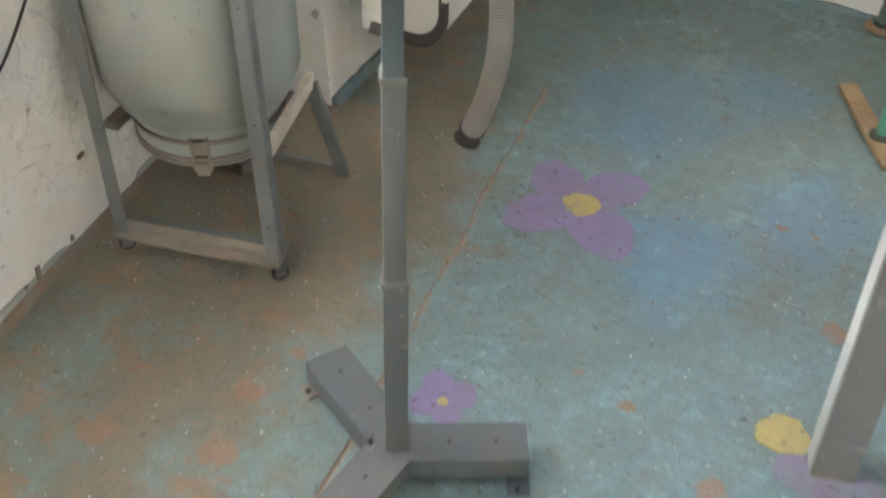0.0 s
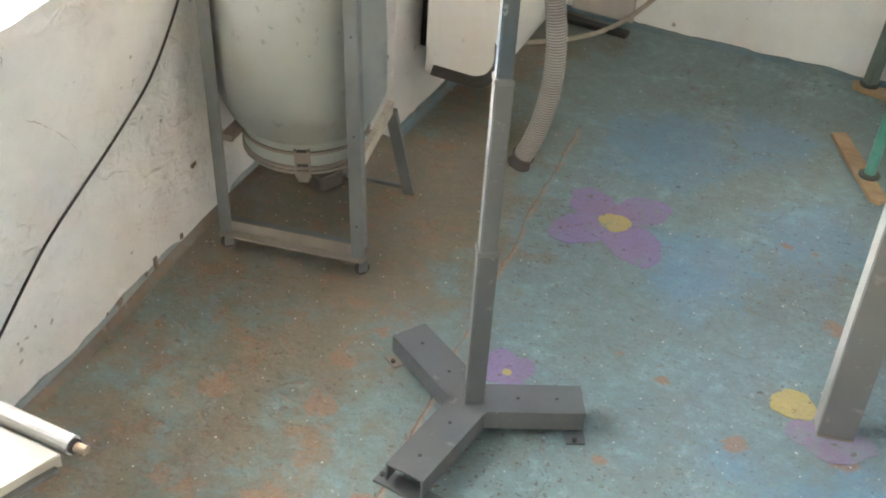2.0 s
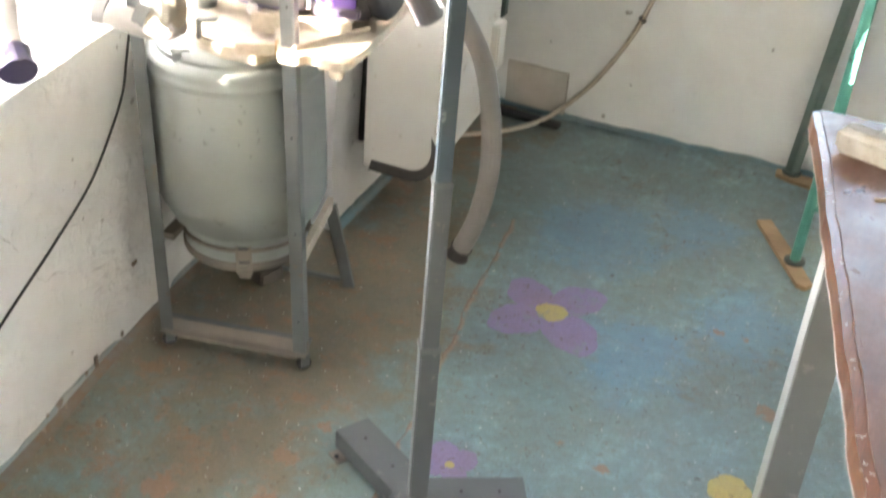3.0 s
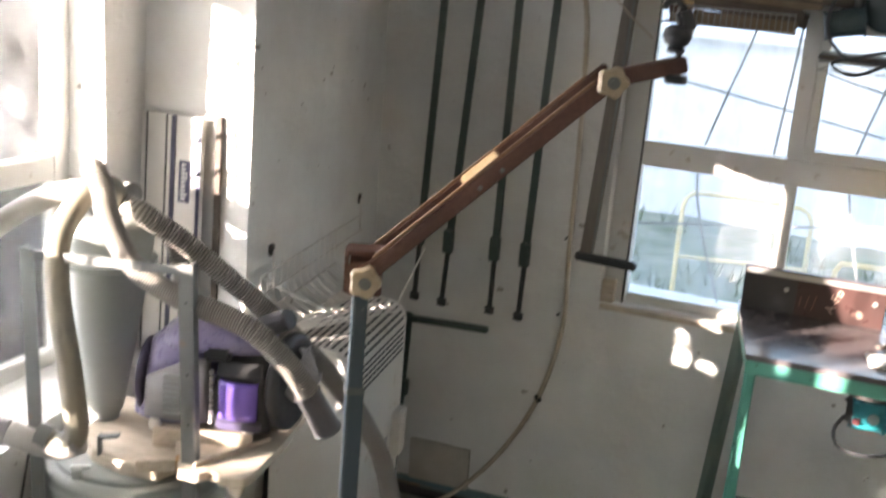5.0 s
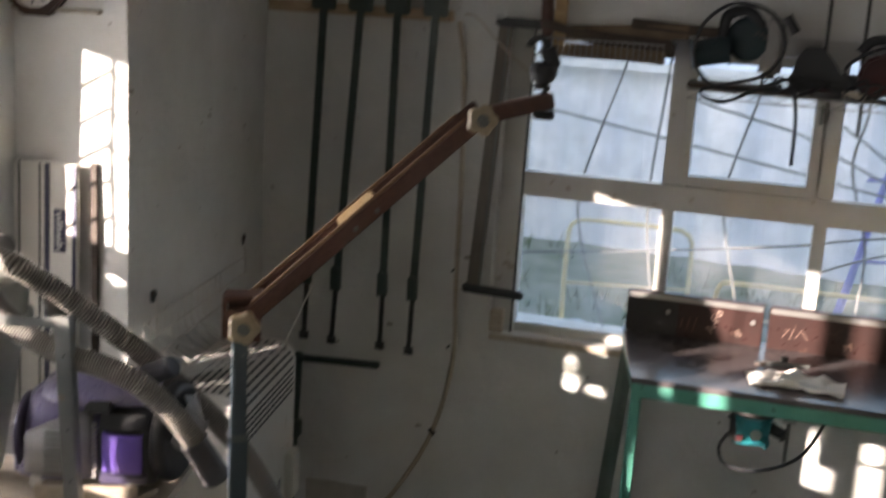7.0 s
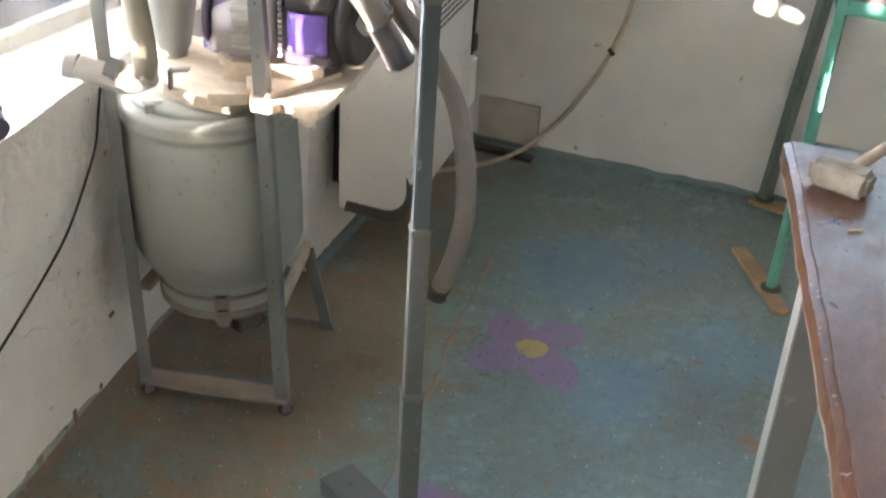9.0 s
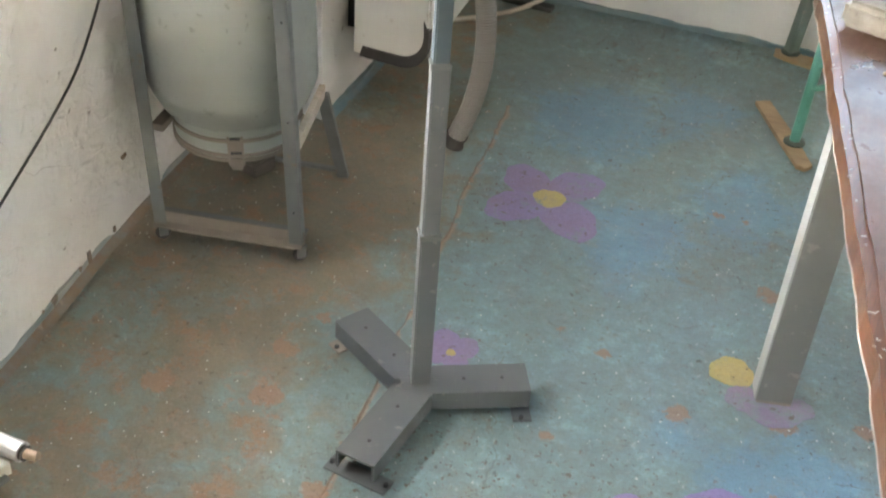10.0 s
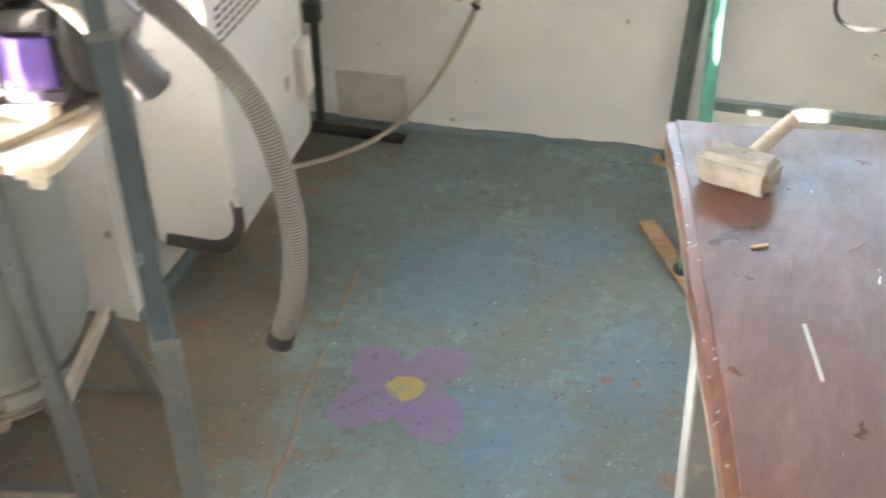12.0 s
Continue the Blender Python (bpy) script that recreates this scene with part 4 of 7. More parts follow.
for z in (0.8, 1.25):
    part("rung", rod((0.86, 5.62, z), (1.18, 5.62, z + 0.02), 0.012, n=8), m_blue, trestle)

m_tarp = surface("pale_blue_tarpaulin", (0.50, 0.58, 0.70), (0.62, 0.66, 0.72), None, 4, 30, 0.5, relief=0.3)
tarp = grid_slab(-1.1, 0.55, 3.75, 4.7, 0.62, 30, 20, 0.5, 0.28, 2.6)
for v in tarp.verts:
    v.co.z -= 0.12 + 0.30 * max(abs((v.co.x + 0.25) / 0.8), abs((v.co.y - 4.2) / 0.48)) ** 2
tagged(part("tarpaulin_heap", tarp, m_tarp, smooth=True), "crumpled pale blue tarpaulin heaped in the yard", "tarpaulin")
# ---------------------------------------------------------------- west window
# glowing sheet added close outside, standing in for the bright distance
m_glare, gn, gl_, gb = material("glowing_backdrop")
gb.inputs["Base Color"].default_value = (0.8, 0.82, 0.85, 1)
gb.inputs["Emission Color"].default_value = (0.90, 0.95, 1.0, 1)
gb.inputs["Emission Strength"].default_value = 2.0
tagged(part("backdrop", box((-3.3, 0.40, -0.25), (-3.25, 4.2, 4.5)), m_glare), "plain glowing sheet added outside the window for the bright distance", "backdrop", kind="structure")
window_w = thing("window_1", (-1.84, 0.6, 0.87), "bright wooden window in a deep recess", "window", kind="structure")
WX0, WX1 = -1.875, -1.82
for y0, y1 in ((1.58, 1.65), (0.93, 0.99), (0.09, 0.15), (-0.36, -0.29)):
    part("mullion", box((WX0, y0, 0.86), (WX1, y1, HEAD_Z), 0.004), M_FRAMEPAINT, window_w)
for a, b in ((0.99, 1.58), (0.15, 0.93), (-0.29, 0.09)):
    part("transom", box((WX0, a, 1.40), (WX1, b, 1.47), 0.004), M_FRAMEPAINT, window_w)
    part("head", box((WX0, a, 1.995), (WX1, b, HEAD_Z), 0.004), M_FRAMEPAINT, window_w)
    part("bottom_rail", box((WX0, a, 0.86), (WX1, b, 0.91), 0.004), M_FRAMEPAINT, window_w)
    for z0, z1 in ((0.91, 1.40), (1.47, 1.995)):
        g = part("pane", box((-1.85, a, z0), (-1.846, b, z1)), M_GLASS_W, window_w)
        g.visible_shadow = False
# milky screens added at the panes, unseen, to shape the sun patches
cover = thing("plastic_sheet", (-1.88, 1.41, 1.14), "unseen milky screen added to block sun except through its holes", "plastic sheet")
def pierced_mask(y0, y1, z0, z1, holes, cell=0.012):
    """Thin sun blocker whose oval holes shape the patches of sun indoors."""
    bm = bmesh.new()
    ny, nz = int((y1 - y0) / cell), int((z1 - z0) / cell)
    vs = [[bm.verts.new((-1.881 + 0.004 * noise.noise(Vector((a * 0.3, c * 0.3, 1.7))), y0 + a * cell, z0 + c * cell)) for c in range(nz + 1)] for a in range(ny + 1)]
    for a in range(ny):
        for c in range(nz):
            y, z = y0 + (a + 0.5) * cell, z0 + (c + 0.5) * cell
            wav = 0.35 * noise.noise(Vector((y * 40, z * 40, 0.0)))
            if all(((y - hy) / ry) ** 2 + ((z - hz) / rz) ** 2 > 1 + wav for hy, hz, ry, rz in holes):
                bm.faces.new((vs[a][c], vs[a + 1][c], vs[a + 1][c + 1], vs[a][c + 1]))
    ret = bmesh.ops.extrude_face_region(bm, geom=bm.faces[:])
    for v in ret["geom"]:
        if isinstance(v, bmesh.types.BMVert):
            v.co.x += 0.001
    return bm


part("mask_piece", pierced_mask(0.985, 1.60, 0.90, 1.47, ((1.205, 1.195, 0.036, 0.075), (1.21, 1.11, 0.018, 0.035), (1.09, 1.176, 0.035, 0.014), (1.09, 1.35, 0.06, 0.03), (1.285, 1.40, 0.034, 0.016))), m_milky, cover)
part("mask_piece", pierced_mask(0.35, 0.94, 0.90, 1.41, ((0.84, 1.0, 0.03, 0.03), (0.62, 1.06, 0.02, 0.02), (0.455, 1.09, 0.032, 0.07), (0.385, 1.14, 0.04, 0.045))), m_milky, cover)
part("mask_piece", pierced_mask(0.152, 0.347, 0.912, 1.405, ((0.205, 1.20, 0.045, 0.13),)), m_milky, cover)
part("mask_piece", pierced_mask(0.16, 1.25, 1.862, 2.03, ()), m_milky, cover)
part("mask_piece", pierced_mask(0.16, 0.40, 1.462, 1.56, ()), m_milky, cover)
grille_w = thing("window_grille", (-1.95, 0.6, 0.9), "grey painted security grille of herringbone iron rods", "window grille")
grille_rods("x", -1.93, -0.3, 1.7, 0.9, 2.0, [(0.6, 0.98, [(0.3, 1.1, 0.05), (-0.3, 1.1, -0.05), (0.0, 1.1, 0), (0.33, 0.5, 0.05), (-0.33, 0.5, -0.05)])], grille_w)
part("grille_stem", rod((-1.93, 1.238, 1.42), (-1.93, 1.238, 2.10), 0.006, n=8), M_GRILLE, grille_w)
for k in range(6):
    z = 2.088 - 0.10 * k
    part("grille_rod", rod((-1.93, 1.238, z), (-1.93, 1.47, z - 0.157), 0.0055, n=8), M_GRILLE, grille_w)
    part("grille_rod", rod((-1.93, 1.238, z - 0.014), (-1.93, 1.04, z - 0.064), 0.0055, n=8), M_GRILLE, grille_w)

# ---------------------------------------------------------------- painted flowers on the floor


def blob(cx, cy, rx, ry, turn, z0, z1, seed, n=36):
    rnd = random.Random(seed)
    ph = rnd.random() * 6
    pts = []
    for k in range(n):
        a = 2 * math.pi * k / n
        r = 1 + 0.06 * math.sin(3 * a + ph) + 0.035 * math.sin(7 * a + 2 * ph) + rnd.uniform(-0.018, 0.018)
        x, y = rx * r * math.cos(a), ry * r * math.sin(a)
        pts.append((cx + x * math.cos(turn) - y * math.sin(turn), cy + x * math.sin(turn) + y * math.cos(turn)))
    return prism(pts, z0, z1)


def painted_flower(cx, cy, petals, eye_r, label, seed, paint=None):
    fl = thing("painted_flower", (cx, cy, 0.002), label, "floor painting", "painted flowers")
    z = 0.0009
    for i, (dx, dy, rx, ry, turn) in enumerate(petals):
        part("petal", blob(cx + dx, cy + dy, rx, ry, turn, -0.004, z + 0.0003 * i, seed + i), paint or M_PURPLE, fl)
    if eye_r:
        part("flower_centre", blob(cx, cy, eye_r, eye_r * 0.95, 0, -0.004, 0.0024, seed + 9), M_YELLOW, fl, "faded yellow disc")
    return fl


painted_flower(-0.579, 1.782, [(-0.090, 0.060, 0.088, 0.068, 2.5), (0.050, 0.105, 0.085, 0.072, 1.15), (0.090, -0.075, 0.098, 0.078, -0.8), (-0.075, -0.088, 0.088, 0.072, 3.95)], 0.047,
               "faded purple four-petalled flower painted on the floor", 11)
painted_flower(0.076, 1.303, [(0.048, -0.080, 0.048, 0.042, -1.0), (0.120, -0.100, 0.066, 0.042, 0.15), (0.170, -0.055, 0.040, 0.036, 0.6)], 0.054,
               "worn flower with yellow centre and purple petals by the bench leg", 31, M_PURPLE_FAINT)
painted_flower(-0.550, 1.034, [(-0.028, 0.034, 0.044, 0.038, 2.2), (0.020, 0.032, 0.040, 0.036, 0.8), (0.018, -0.020, 0.036, 0.032, -0.8), (-0.028, -0.018, 0.038, 0.034, 3.9)], 0.012,
               "small purple flower painted behind the stand's foot", 51)
painted_flower(0.085, 0.76, [(-0.080, -0.025, 0.078, 0.078, 2.3), (0.080, 0.070, 0.090, 0.088, 0.9)], 0,
               "large purple petals painted on the blue floor", 71, M_PURPLE_BLUE)

# ---------------------------------------------------------------- telescopic stand with wooden arm
SX, SY = -0.545, 0.845
stand = thing("camera_stand", (SX, SY, 0), "grey steel telescopic stand with wooden boom on three-armed foot", "stand")


def foot_arm(angle, length, half, z0, z1, closed):
    """An arm of rectangular steel tube, open at its end."""
    m = pose(SX, SY, 0, 0, 0, angle)
    t = 0.004
    a0 = 0.4 * half / math.tan(radians(60))
    bm = prism([(-half, z0), (-half + t, z0), (-half + t, z1 - t), (half - t, z1 - t), (half - t, z0), (half, z0), (half, z1), (-half, z1)], a0, length)
    bm.transform(Matrix(((0, 0, 1, 0), (1, 0, 0, 0), (0, 1, 0, 0), (0, 0, 0, 1))))
    bm.transform(m)
    return bm


HALF = 0.046
for ang, ln in ((31.0, 0.248), (152.5, 0.275), (267.0, 0.280)):
    arm_ = part("foot_arm", foot_arm(ang, ln, HALF, 0.02, 0.07, False), M_GREYPAINT, stand)
    m = pose(SX, SY, 0, 0, 0, ang)
    pw = 0.064 if ang == 152.5 else 0.075
    plate = part("foot_plate", box((ln - 0.040, -pw, 0.001), (ln + 0.004, pw, 0.006), 0.001, m), M_STEEL_DUST if ang == 152.5 else M_GREYPAINT, arm_, "rusty foot plate" if ang == 152.5 else "")
    for e in (-1, 1):
        part("foot_screw", rod(m @ Vector((ln - 0.02, e * (pw - 0.009), 0.0055)), m @ Vector((ln - 0.02, e * (pw - 0.009), 0.010)), 0.006, n=10), M_BLACK, plate)
    for r in (0.10, ln - 0.06):
        part("screw_hole", rod(m @ Vector((r, 0, 0.066)), m @ Vector((r, 0, 0.0706)), 0.0045, n=10), M_BLACK, arm_)
part("foot_hub", lathe([(0, 0.066), (0.05, 0.066), (0.05, 0.0705), (0, 0.0705)], (SX, SY, 0), 6), M_GREYPAINT, stand)
part("weld_bead", box((SX - 0.025, SY - 0.025, 0.07), (SX + 0.025, SY + 0.025, 0.075), 0.003, pose(SX, SY, 0, 0, 0, 34) @ Matrix.Translation((-SX, -SY, 0))), M_GREYPAINT, stand)


def tube_segment(z0, z1, w, mat_, top):
    lean = Vector((0.002, -0.010, 1.327)) / 1.327
    a, b = Vector((SX, SY, 0)) + lean * z0, Vector((SX, SY, 0)) + lean * z1
    m = Matrix.Translation(a) @ pose(0, 0, 0, 0, 0, 34)
    seg = part("post_tube", box((-w / 2, -w / 2, 0), (w / 2, w / 2, z1 - z0), 0.003, m), mat_, stand)
    if top:
        mt = Matrix.Translation(b) @ pose(0, 0, 0, 0, 0, 34)
        part("tube_collar", box((-w / 2 - 0.0015, -w / 2 - 0.0015, -0.012), (w / 2 + 0.0015, w / 2 + 0.0015, 0.001), 0.002, mt), M_STEEL, seg, "rusty worn tube end")
    return seg


tube_segment(0.07, 0.486, 0.042, M_GREYPAINT, True)
tube_segment(0.485, 0.875, 0.036, M_GREYMID, True)
tube_segment(0.873, 1.327, 0.031, M_BLUEGREY, True)
tube_segment(1.325, 1.53, 0.026, M_BLUEGREY, False)

# boom arm: bracket, two knobs, two rails with a spacer, short head; built along +x, then turned like the post
ARM = Matrix.Translation((-0.536, 0.835, 1.541)) @ pose(0, 0, 0, 0, 0, 25)
E0, E1, E2 = Vector((0, 0, 0)), Vector((0.388, 0, 0.364)), Vector((0.520, 0, 0.400))


def arm_part(name, bm, mat_, parent, label="", smooth=False):
    bm.transform(ARM)
    return part(name, bm, mat_, parent, label, smooth)


for nm, bmx in (("bracket_back", block(0.008, 0.075, 0.070, at3(-0.033, 0.014, 0.000), 0.003)), ("bracket_side", block(0.056, 0.010, 0.070, at3(0.0, 0.046, 0.000), 0.003)),
                ("bracket_side", block(0.060, 0.010, 0.060, at3(0.0, -0.020, -0.008), 0.003)), ("bracket_top", block(0.066, 0.056, 0.010, at3(0.0, 0.014, 0.036), 0.002))):
    arm_part(nm, bmx, M_MAHOGANY, stand, "red-brown stained plywood bracket")


def knob(x, y, z, r):
    bm = bmesh.new()
    n = 60
    prof = [r * (1 + 0.10 * math.cos(5 * 2 * math.pi * k / n)) for k in range(n)]
    rings = []
    for sc, dy in ((0.9, 0.0), (1.0, -0.004), (1.0, -0.018), (0.88, -0.022), (0.3, -0.022)):
        rings.append([bm.verts.new((x + prof[k] * sc * math.cos(2 * math.pi * k / n), y + dy, z + prof[k] * sc * math.sin(2 * math.pi * k / n))) for k in range(n)])
    for a, b in zip(rings, rings[1:]):
        for k in range(n):
            bm.faces.new((a[k], a[(k + 1) % n], b[(k + 1) % n], b[k]))
    bm.faces.new(rings[0])
    bm.faces.new(rings[-1])
    kb = arm_part("knob", bm, M_KNOB, stand, "pale wooden five-lobed clamping knob")
    arm_part("bolt_head", rod((x, y - 0.022, z), (x, y - 0.027, z), 0.007, n=6), M_STEEL, kb)
    arm_part("washer", rod((x, y - 0.0215, z), (x, y - 0.0232, z), 0.011, n=16), M_STEEL, kb)
    return kb


knob(0.0, -0.031, -0.006, 0.0265)
knob(E1.x, -0.031, E1.z, 0.025)
axis_b = (E1 - E0).normalized()
up_b = Vector((0, -1, 0)).cross(axis_b).normalized()


def boom_bar(t0, t1, y, off_up, w, h, mat_, name, label="", a=E0, ax=axis_b, up=up_b):
    m = Matrix((Vector((0, 1, 0)), up, ax)).transposed().to_4x4()
    m.translation = a + ax * t0 + Vector((0, y, 0)) + up * off_up
    return arm_part(name, box((-w / 2, -h / 2, 0), (w / 2, h / 2, t1 - t0), 0.003, m), mat_, stand, label)


L = (E1 - E0).length
boom_bar(-0.02, L + 0.018, -0.022, 0, 0.010, 0.031, M_MAHOGANY, "boom_rail", "red-brown stained plywood rail")
boom_bar(-0.02, L + 0.018, 0.058, 0, 0.010, 0.031, M_MAHOGANY, "boom_rail", "red-brown stained plywood rail")
for yy in (-0.022, 0.058):
    boom_bar(0.03, L - 0.02, yy, 0.0162, 0.0075, 0.0015, M_PLYEDGE, "rail_edge", "pale raw plywood edge")
boom_bar(0.43 * L, 0.58 * L, 0.018, 0.0015, 0.068, 0.031, M_PALEWOOD, "spacer", "pale pine spacer block")
for f in (0.47, 0.56):
    q = E0 + axis_b * (f * L) + Vector((0, -0.027, 0)) + up_b * (-0.004)
    arm_part("screw", rod(q, q + Vector((0, -0.002, 0)), 0.004, n=10), M_STEEL, stand)
ax2 = (E2 - E1).normalized()
up2 = Vector((0, -1, 0)).cross(ax2).normalized()
head_p = boom_bar(0.0, (E2 - E1).length, 0.006, 0, 0.03, 0.028, M_MAHOGANY, "boom_head", "red-brown stained wooden head piece", E1, ax2, up2)
arm_part("head_bolt", rod(E2 + Vector((-0.016, 0, -0.032)), E2 + Vector((-0.016, 0, 0.04)), 0.006, n=10), M_BLACK, head_p)
arm_part("thumb_nut", lathe([(0, 0), (0.018, 0), (0.020, 0.004), (0.020, 0.011), (0.018, 0.015), (0, 0.015)], E2 + Vector((-0.016, 0, -0.034)), 20), M_BLACK, head_p)
holder = arm_part("ball_head", lathe([(0, 0), (0.014, 0), (0.016, 0.006), (0.012, 0.010), (0.020, 0.016), (0.025, 0.028), (0.022, 0.040), (0.012, 0.047), (0, 0.047)], E2 + Vector((-0.022, 0, 0.017)), 24), M_BLACK, stand, "black plastic ball head")
arm_part("jaw", block(0.026, 0.03, 0.046, pose(E2.x - 0.012, 0, E2.z + 0.072, 0, -24, 0), 0.006), M_BLACK, holder)
arm_part("hook", sweep([E2 + Vector((-0.016, 0, 0.090)), E2 + Vector((-0.03, 0, 0.104)), E2 + Vector((-0.046, 0, 0.098)), E2 + Vector((-0.05, 0, 0.088))], 0.006, 8, 0.004), M_BLACK, holder)

# ---------------------------------------------------------------- collecting drum in its steel frame
DX, DY = -1.311, 1.294
FL, FR, BR, BL = Vector((-1.424, 1.058, 0)), Vector((-1.036, 1.160, 0)), Vector((-1.150, 1.582, 0)), Vector((-1.520, 1.500, 0))
trolley = thing("drum_trolley", (DX, DY, 0), "dusty grey steel angle frame on small castors", "trolley")


ang_f = math.degrees(math.atan2(FR.y - FL.y, FR.x - FL.x))


def post(at_, z0, z1, turn, name="post"):
    bm = join(box((0, 0, 0), (0.034, 0.0035, z1 - z0), 0.0008), box((0, 0.0035, 0), (0.0035, 0.034, z1 - z0), 0.0008))
    bm.transform(pose(at_.x, at_.y, z0, 0, 0, turn))
    for v in bm.verts:
        v.co.x -= 0.048 * v.co.z
        v.co.y += 0.004 * v.co.z
    return part(name, bm, M_STEEL, trolley)


post(FL, 0.055, 1.375, ang_f)
p_fr = post(FR, 0.055, 1.378, ang_f + 90)
for z in (0.16, 0.42, 0.68, 1.0, 1.12, 1.29):
    q = FR + Vector((-0.048 * z, 0.004 * z, z))
    d_ = pose(0, 0, 0, 0, 0, ang_f) @ Vector((-0.016, -0.0006, 0))
    part("bolt_hole", rod(q + d_, q + d_ + (pose(0, 0, 0, 0, 0, ang_f) @ Vector((0, -0.0012, 0))), 0.003, n=8), M_BLACK, p_fr)
fu = (FR - FL).normalized()
fn = Vector((-fu.y, fu.x, 0))
part("bottom_rail", bar(FL + Vector((0, 0, 0.068)) + fn * 0.02, FR + Vector((0, 0, 0.068)) + fn * 0.02, 0.005, 0.042, 0.001), M_STEEL_DUST, trolley, "dust-covered bottom rail")
part("bottom_rail_lip", bar(FL + Vector((0, 0, 0.060)) - fn * 0.002, FR + Vector((0, 0, 0.060)) - fn * 0.002, 0.030, 0.004, 0.001), M_STEEL_DUST, trolley)
part("bottom_rail_inner", bar(FL + Vector((0, 0, 0.075)) + fn * 0.043, FR + Vector((0, 0, 0.075)) + fn * 0.043, 0.03, 0.004, 0.001), M_STEEL, trolley)
for c in (FL + fn * 0.018 + fu * 0.012, FR + fn * 0.018 - fu * 0.012):
    wheel = part("castor", lathe([(0, -0.008), (0.017, -0.008), (0.020, -0.005), (0.020, 0.005), (0.017, 0.008), (0, 0.008)], c + Vector((0, 0, 0.0205)), 20, axis=(fu * 0.6 - fn * 0.8).normalized()), M_RUBBER, trolley)
    part("castor_fork", join(block(0.004, 0.024, 0.034, pose(c.x, c.y, 0.032, 0, 0, ang_f - 53) @ Matrix.Translation((0.011, 0, 0)), 0.001),
                             block(0.004, 0.024, 0.034, pose(c.x, c.y, 0.032, 0, 0, ang_f - 53) @ Matrix.Translation((-0.011, 0, 0)), 0.001),
                             block(0.030, 0.03, 0.004, pose(c.x, c.y, 0.051, 0, 0, ang_f - 53), 0.001)), M_STEEL, wheel)
# rear legs, splayed, with the cross bars that carry the drum
TOPR, TOPL = Vector((-1.160, 1.478, 0.325)), BL + Vector((0.02, -0.03, 0.31))
part("rear_leg", bar(BR + Vector((0, 0, 0.002)), TOPR, 0.014, 0.034, 0.001, up=fu), M_STEEL, trolley)
part("rear_leg", bar(BL + Vector((0, 0, 0.002)), TOPL, 0.030, 0.006, 0.001, up=fu), M_STEEL, trolley)
part("side_rail", bar((-1.072, 1.190, 0.332), TOPR + Vector((0, 0, 0.008)), 0.016, 0.038, 0.001), M_DUSTWOOD, trolley, "dusty wooden side rail")
part("side_rail", bar(FL + Vector((0.004, 0.040, 0.33)), TOPL + Vector((0, 0, 0.008)), 0.032, 0.020, 0.001), M_STEEL_DUST, trolley)
part("rear_rail", bar(BL + Vector((0, 0, 0.022)), BR + Vector((0, 0, 0.022)), 0.014, 0.012, 0.001), M_STEEL, trolley)
part("top_rail", bar(FL + Vector((-0.058, 0.018, 1.36)), FR + Vector((-0.068, 0.014, 1.36)), 0.006, 0.022, 0.001), M_STEEL, trolley)
part("ring_carrier", lathe([(0.150, 0.320), (0.172, 0.320), (0.172, 0.328), (0.150, 0.328)], (DX, DY, 0), 40), M_STEEL_DUST, trolley)

drum = thing("drum", (DX, DY, 0.22), "pale grey plastic drum with ribbed shoulder, dented, hung in the frame", "drum")
R = 0.219
part("body", lathe([(0.150, 0.352), (0.172, 0.353), (0.182, 0.357), (0.190, 0.368), (0.212, 0.414), (R - 0.004, 0.424), (R - 0.0005, 0.432), (R, 0.455), (R + 0.003, 0.60), (R, 0.762), (R - 0.004, 0.770), (R + 0.001, 0.777), (R, 0.789), (R - 0.006, 0.797), (R - 0.002, 0.805), (R - 0.007, 0.818), (R - 0.020, 0.827), (R - 0.05, 0.830)], (DX, DY, 0), 72),
     M_DRUM, drum, smooth=True)
part("lid", lathe([(R - 0.03, 0.827), (R - 0.028, 0.835), (R - 0.04, 0.840), (0.12, 0.843), (0, 0.844)], (DX, DY, 0), 60), M_DRUM, drum, smooth=True)
neck = part("neck", lathe([(0.170, 0.356), (0.167, 0.345), (0.1635, 0.290), (0.163, 0.262), (0.158, 0.256), (0.145, 0.255), (0.11, 0.252), (0, 0.250)], (DX, DY, 0), 60), M_CYCLONE, drum, smooth=True)
for zr in (0.266, 0.279):
    part("clamp_ring", lathe([(0.161, zr - 0.005), (0.166, zr - 0.005), (0.1685, zr - 0.002), (0.1685, zr + 0.002), (0.166, zr + 0.005), (0.161, zr + 0.005)], (DX, DY, 0), 60), M_STEEL_DUST, drum, "dusty wire clamp ring")
cd = Vector((0.53, -0.85, 0)).normalized()
la = math.degrees(math.atan2(cd.y, cd.x)) + 90
lc = Vector((DX, DY, 0)) + cd * 0.165
lm = pose(lc.x, lc.y, 0.312, 4, 0, la)
latch = part("latch", join(block(0.036, 0.008, 0.042, lm, 0.002), block(0.005, 0.012, 0.085, lm @ at3(-0.0175, -0.003, -0.018), 0.001), block(0.005, 0.012, 0.085, lm @ at3(0.0175, -0.003, -0.018), 0.001)), M_STEEL_DUST, drum)
part("latch_lever", block(0.029, 0.010, 0.030, lm @ at3(0, -0.006, -0.056) @ pose(0, 0, 0, -10, 0, 0), 0.002), M_STEEL_DUST, latch)
part("latch_slot", block(0.028, 0.003, 0.018, lm @ at3(0, -0.0015, -0.0305), 0.0), M_BLACK, latch)
part("latch_hook", block(0.026, 0.004, 0.008, lm @ at3(0, -0.004, 0.020), 0.001), M_BLACK, latch)
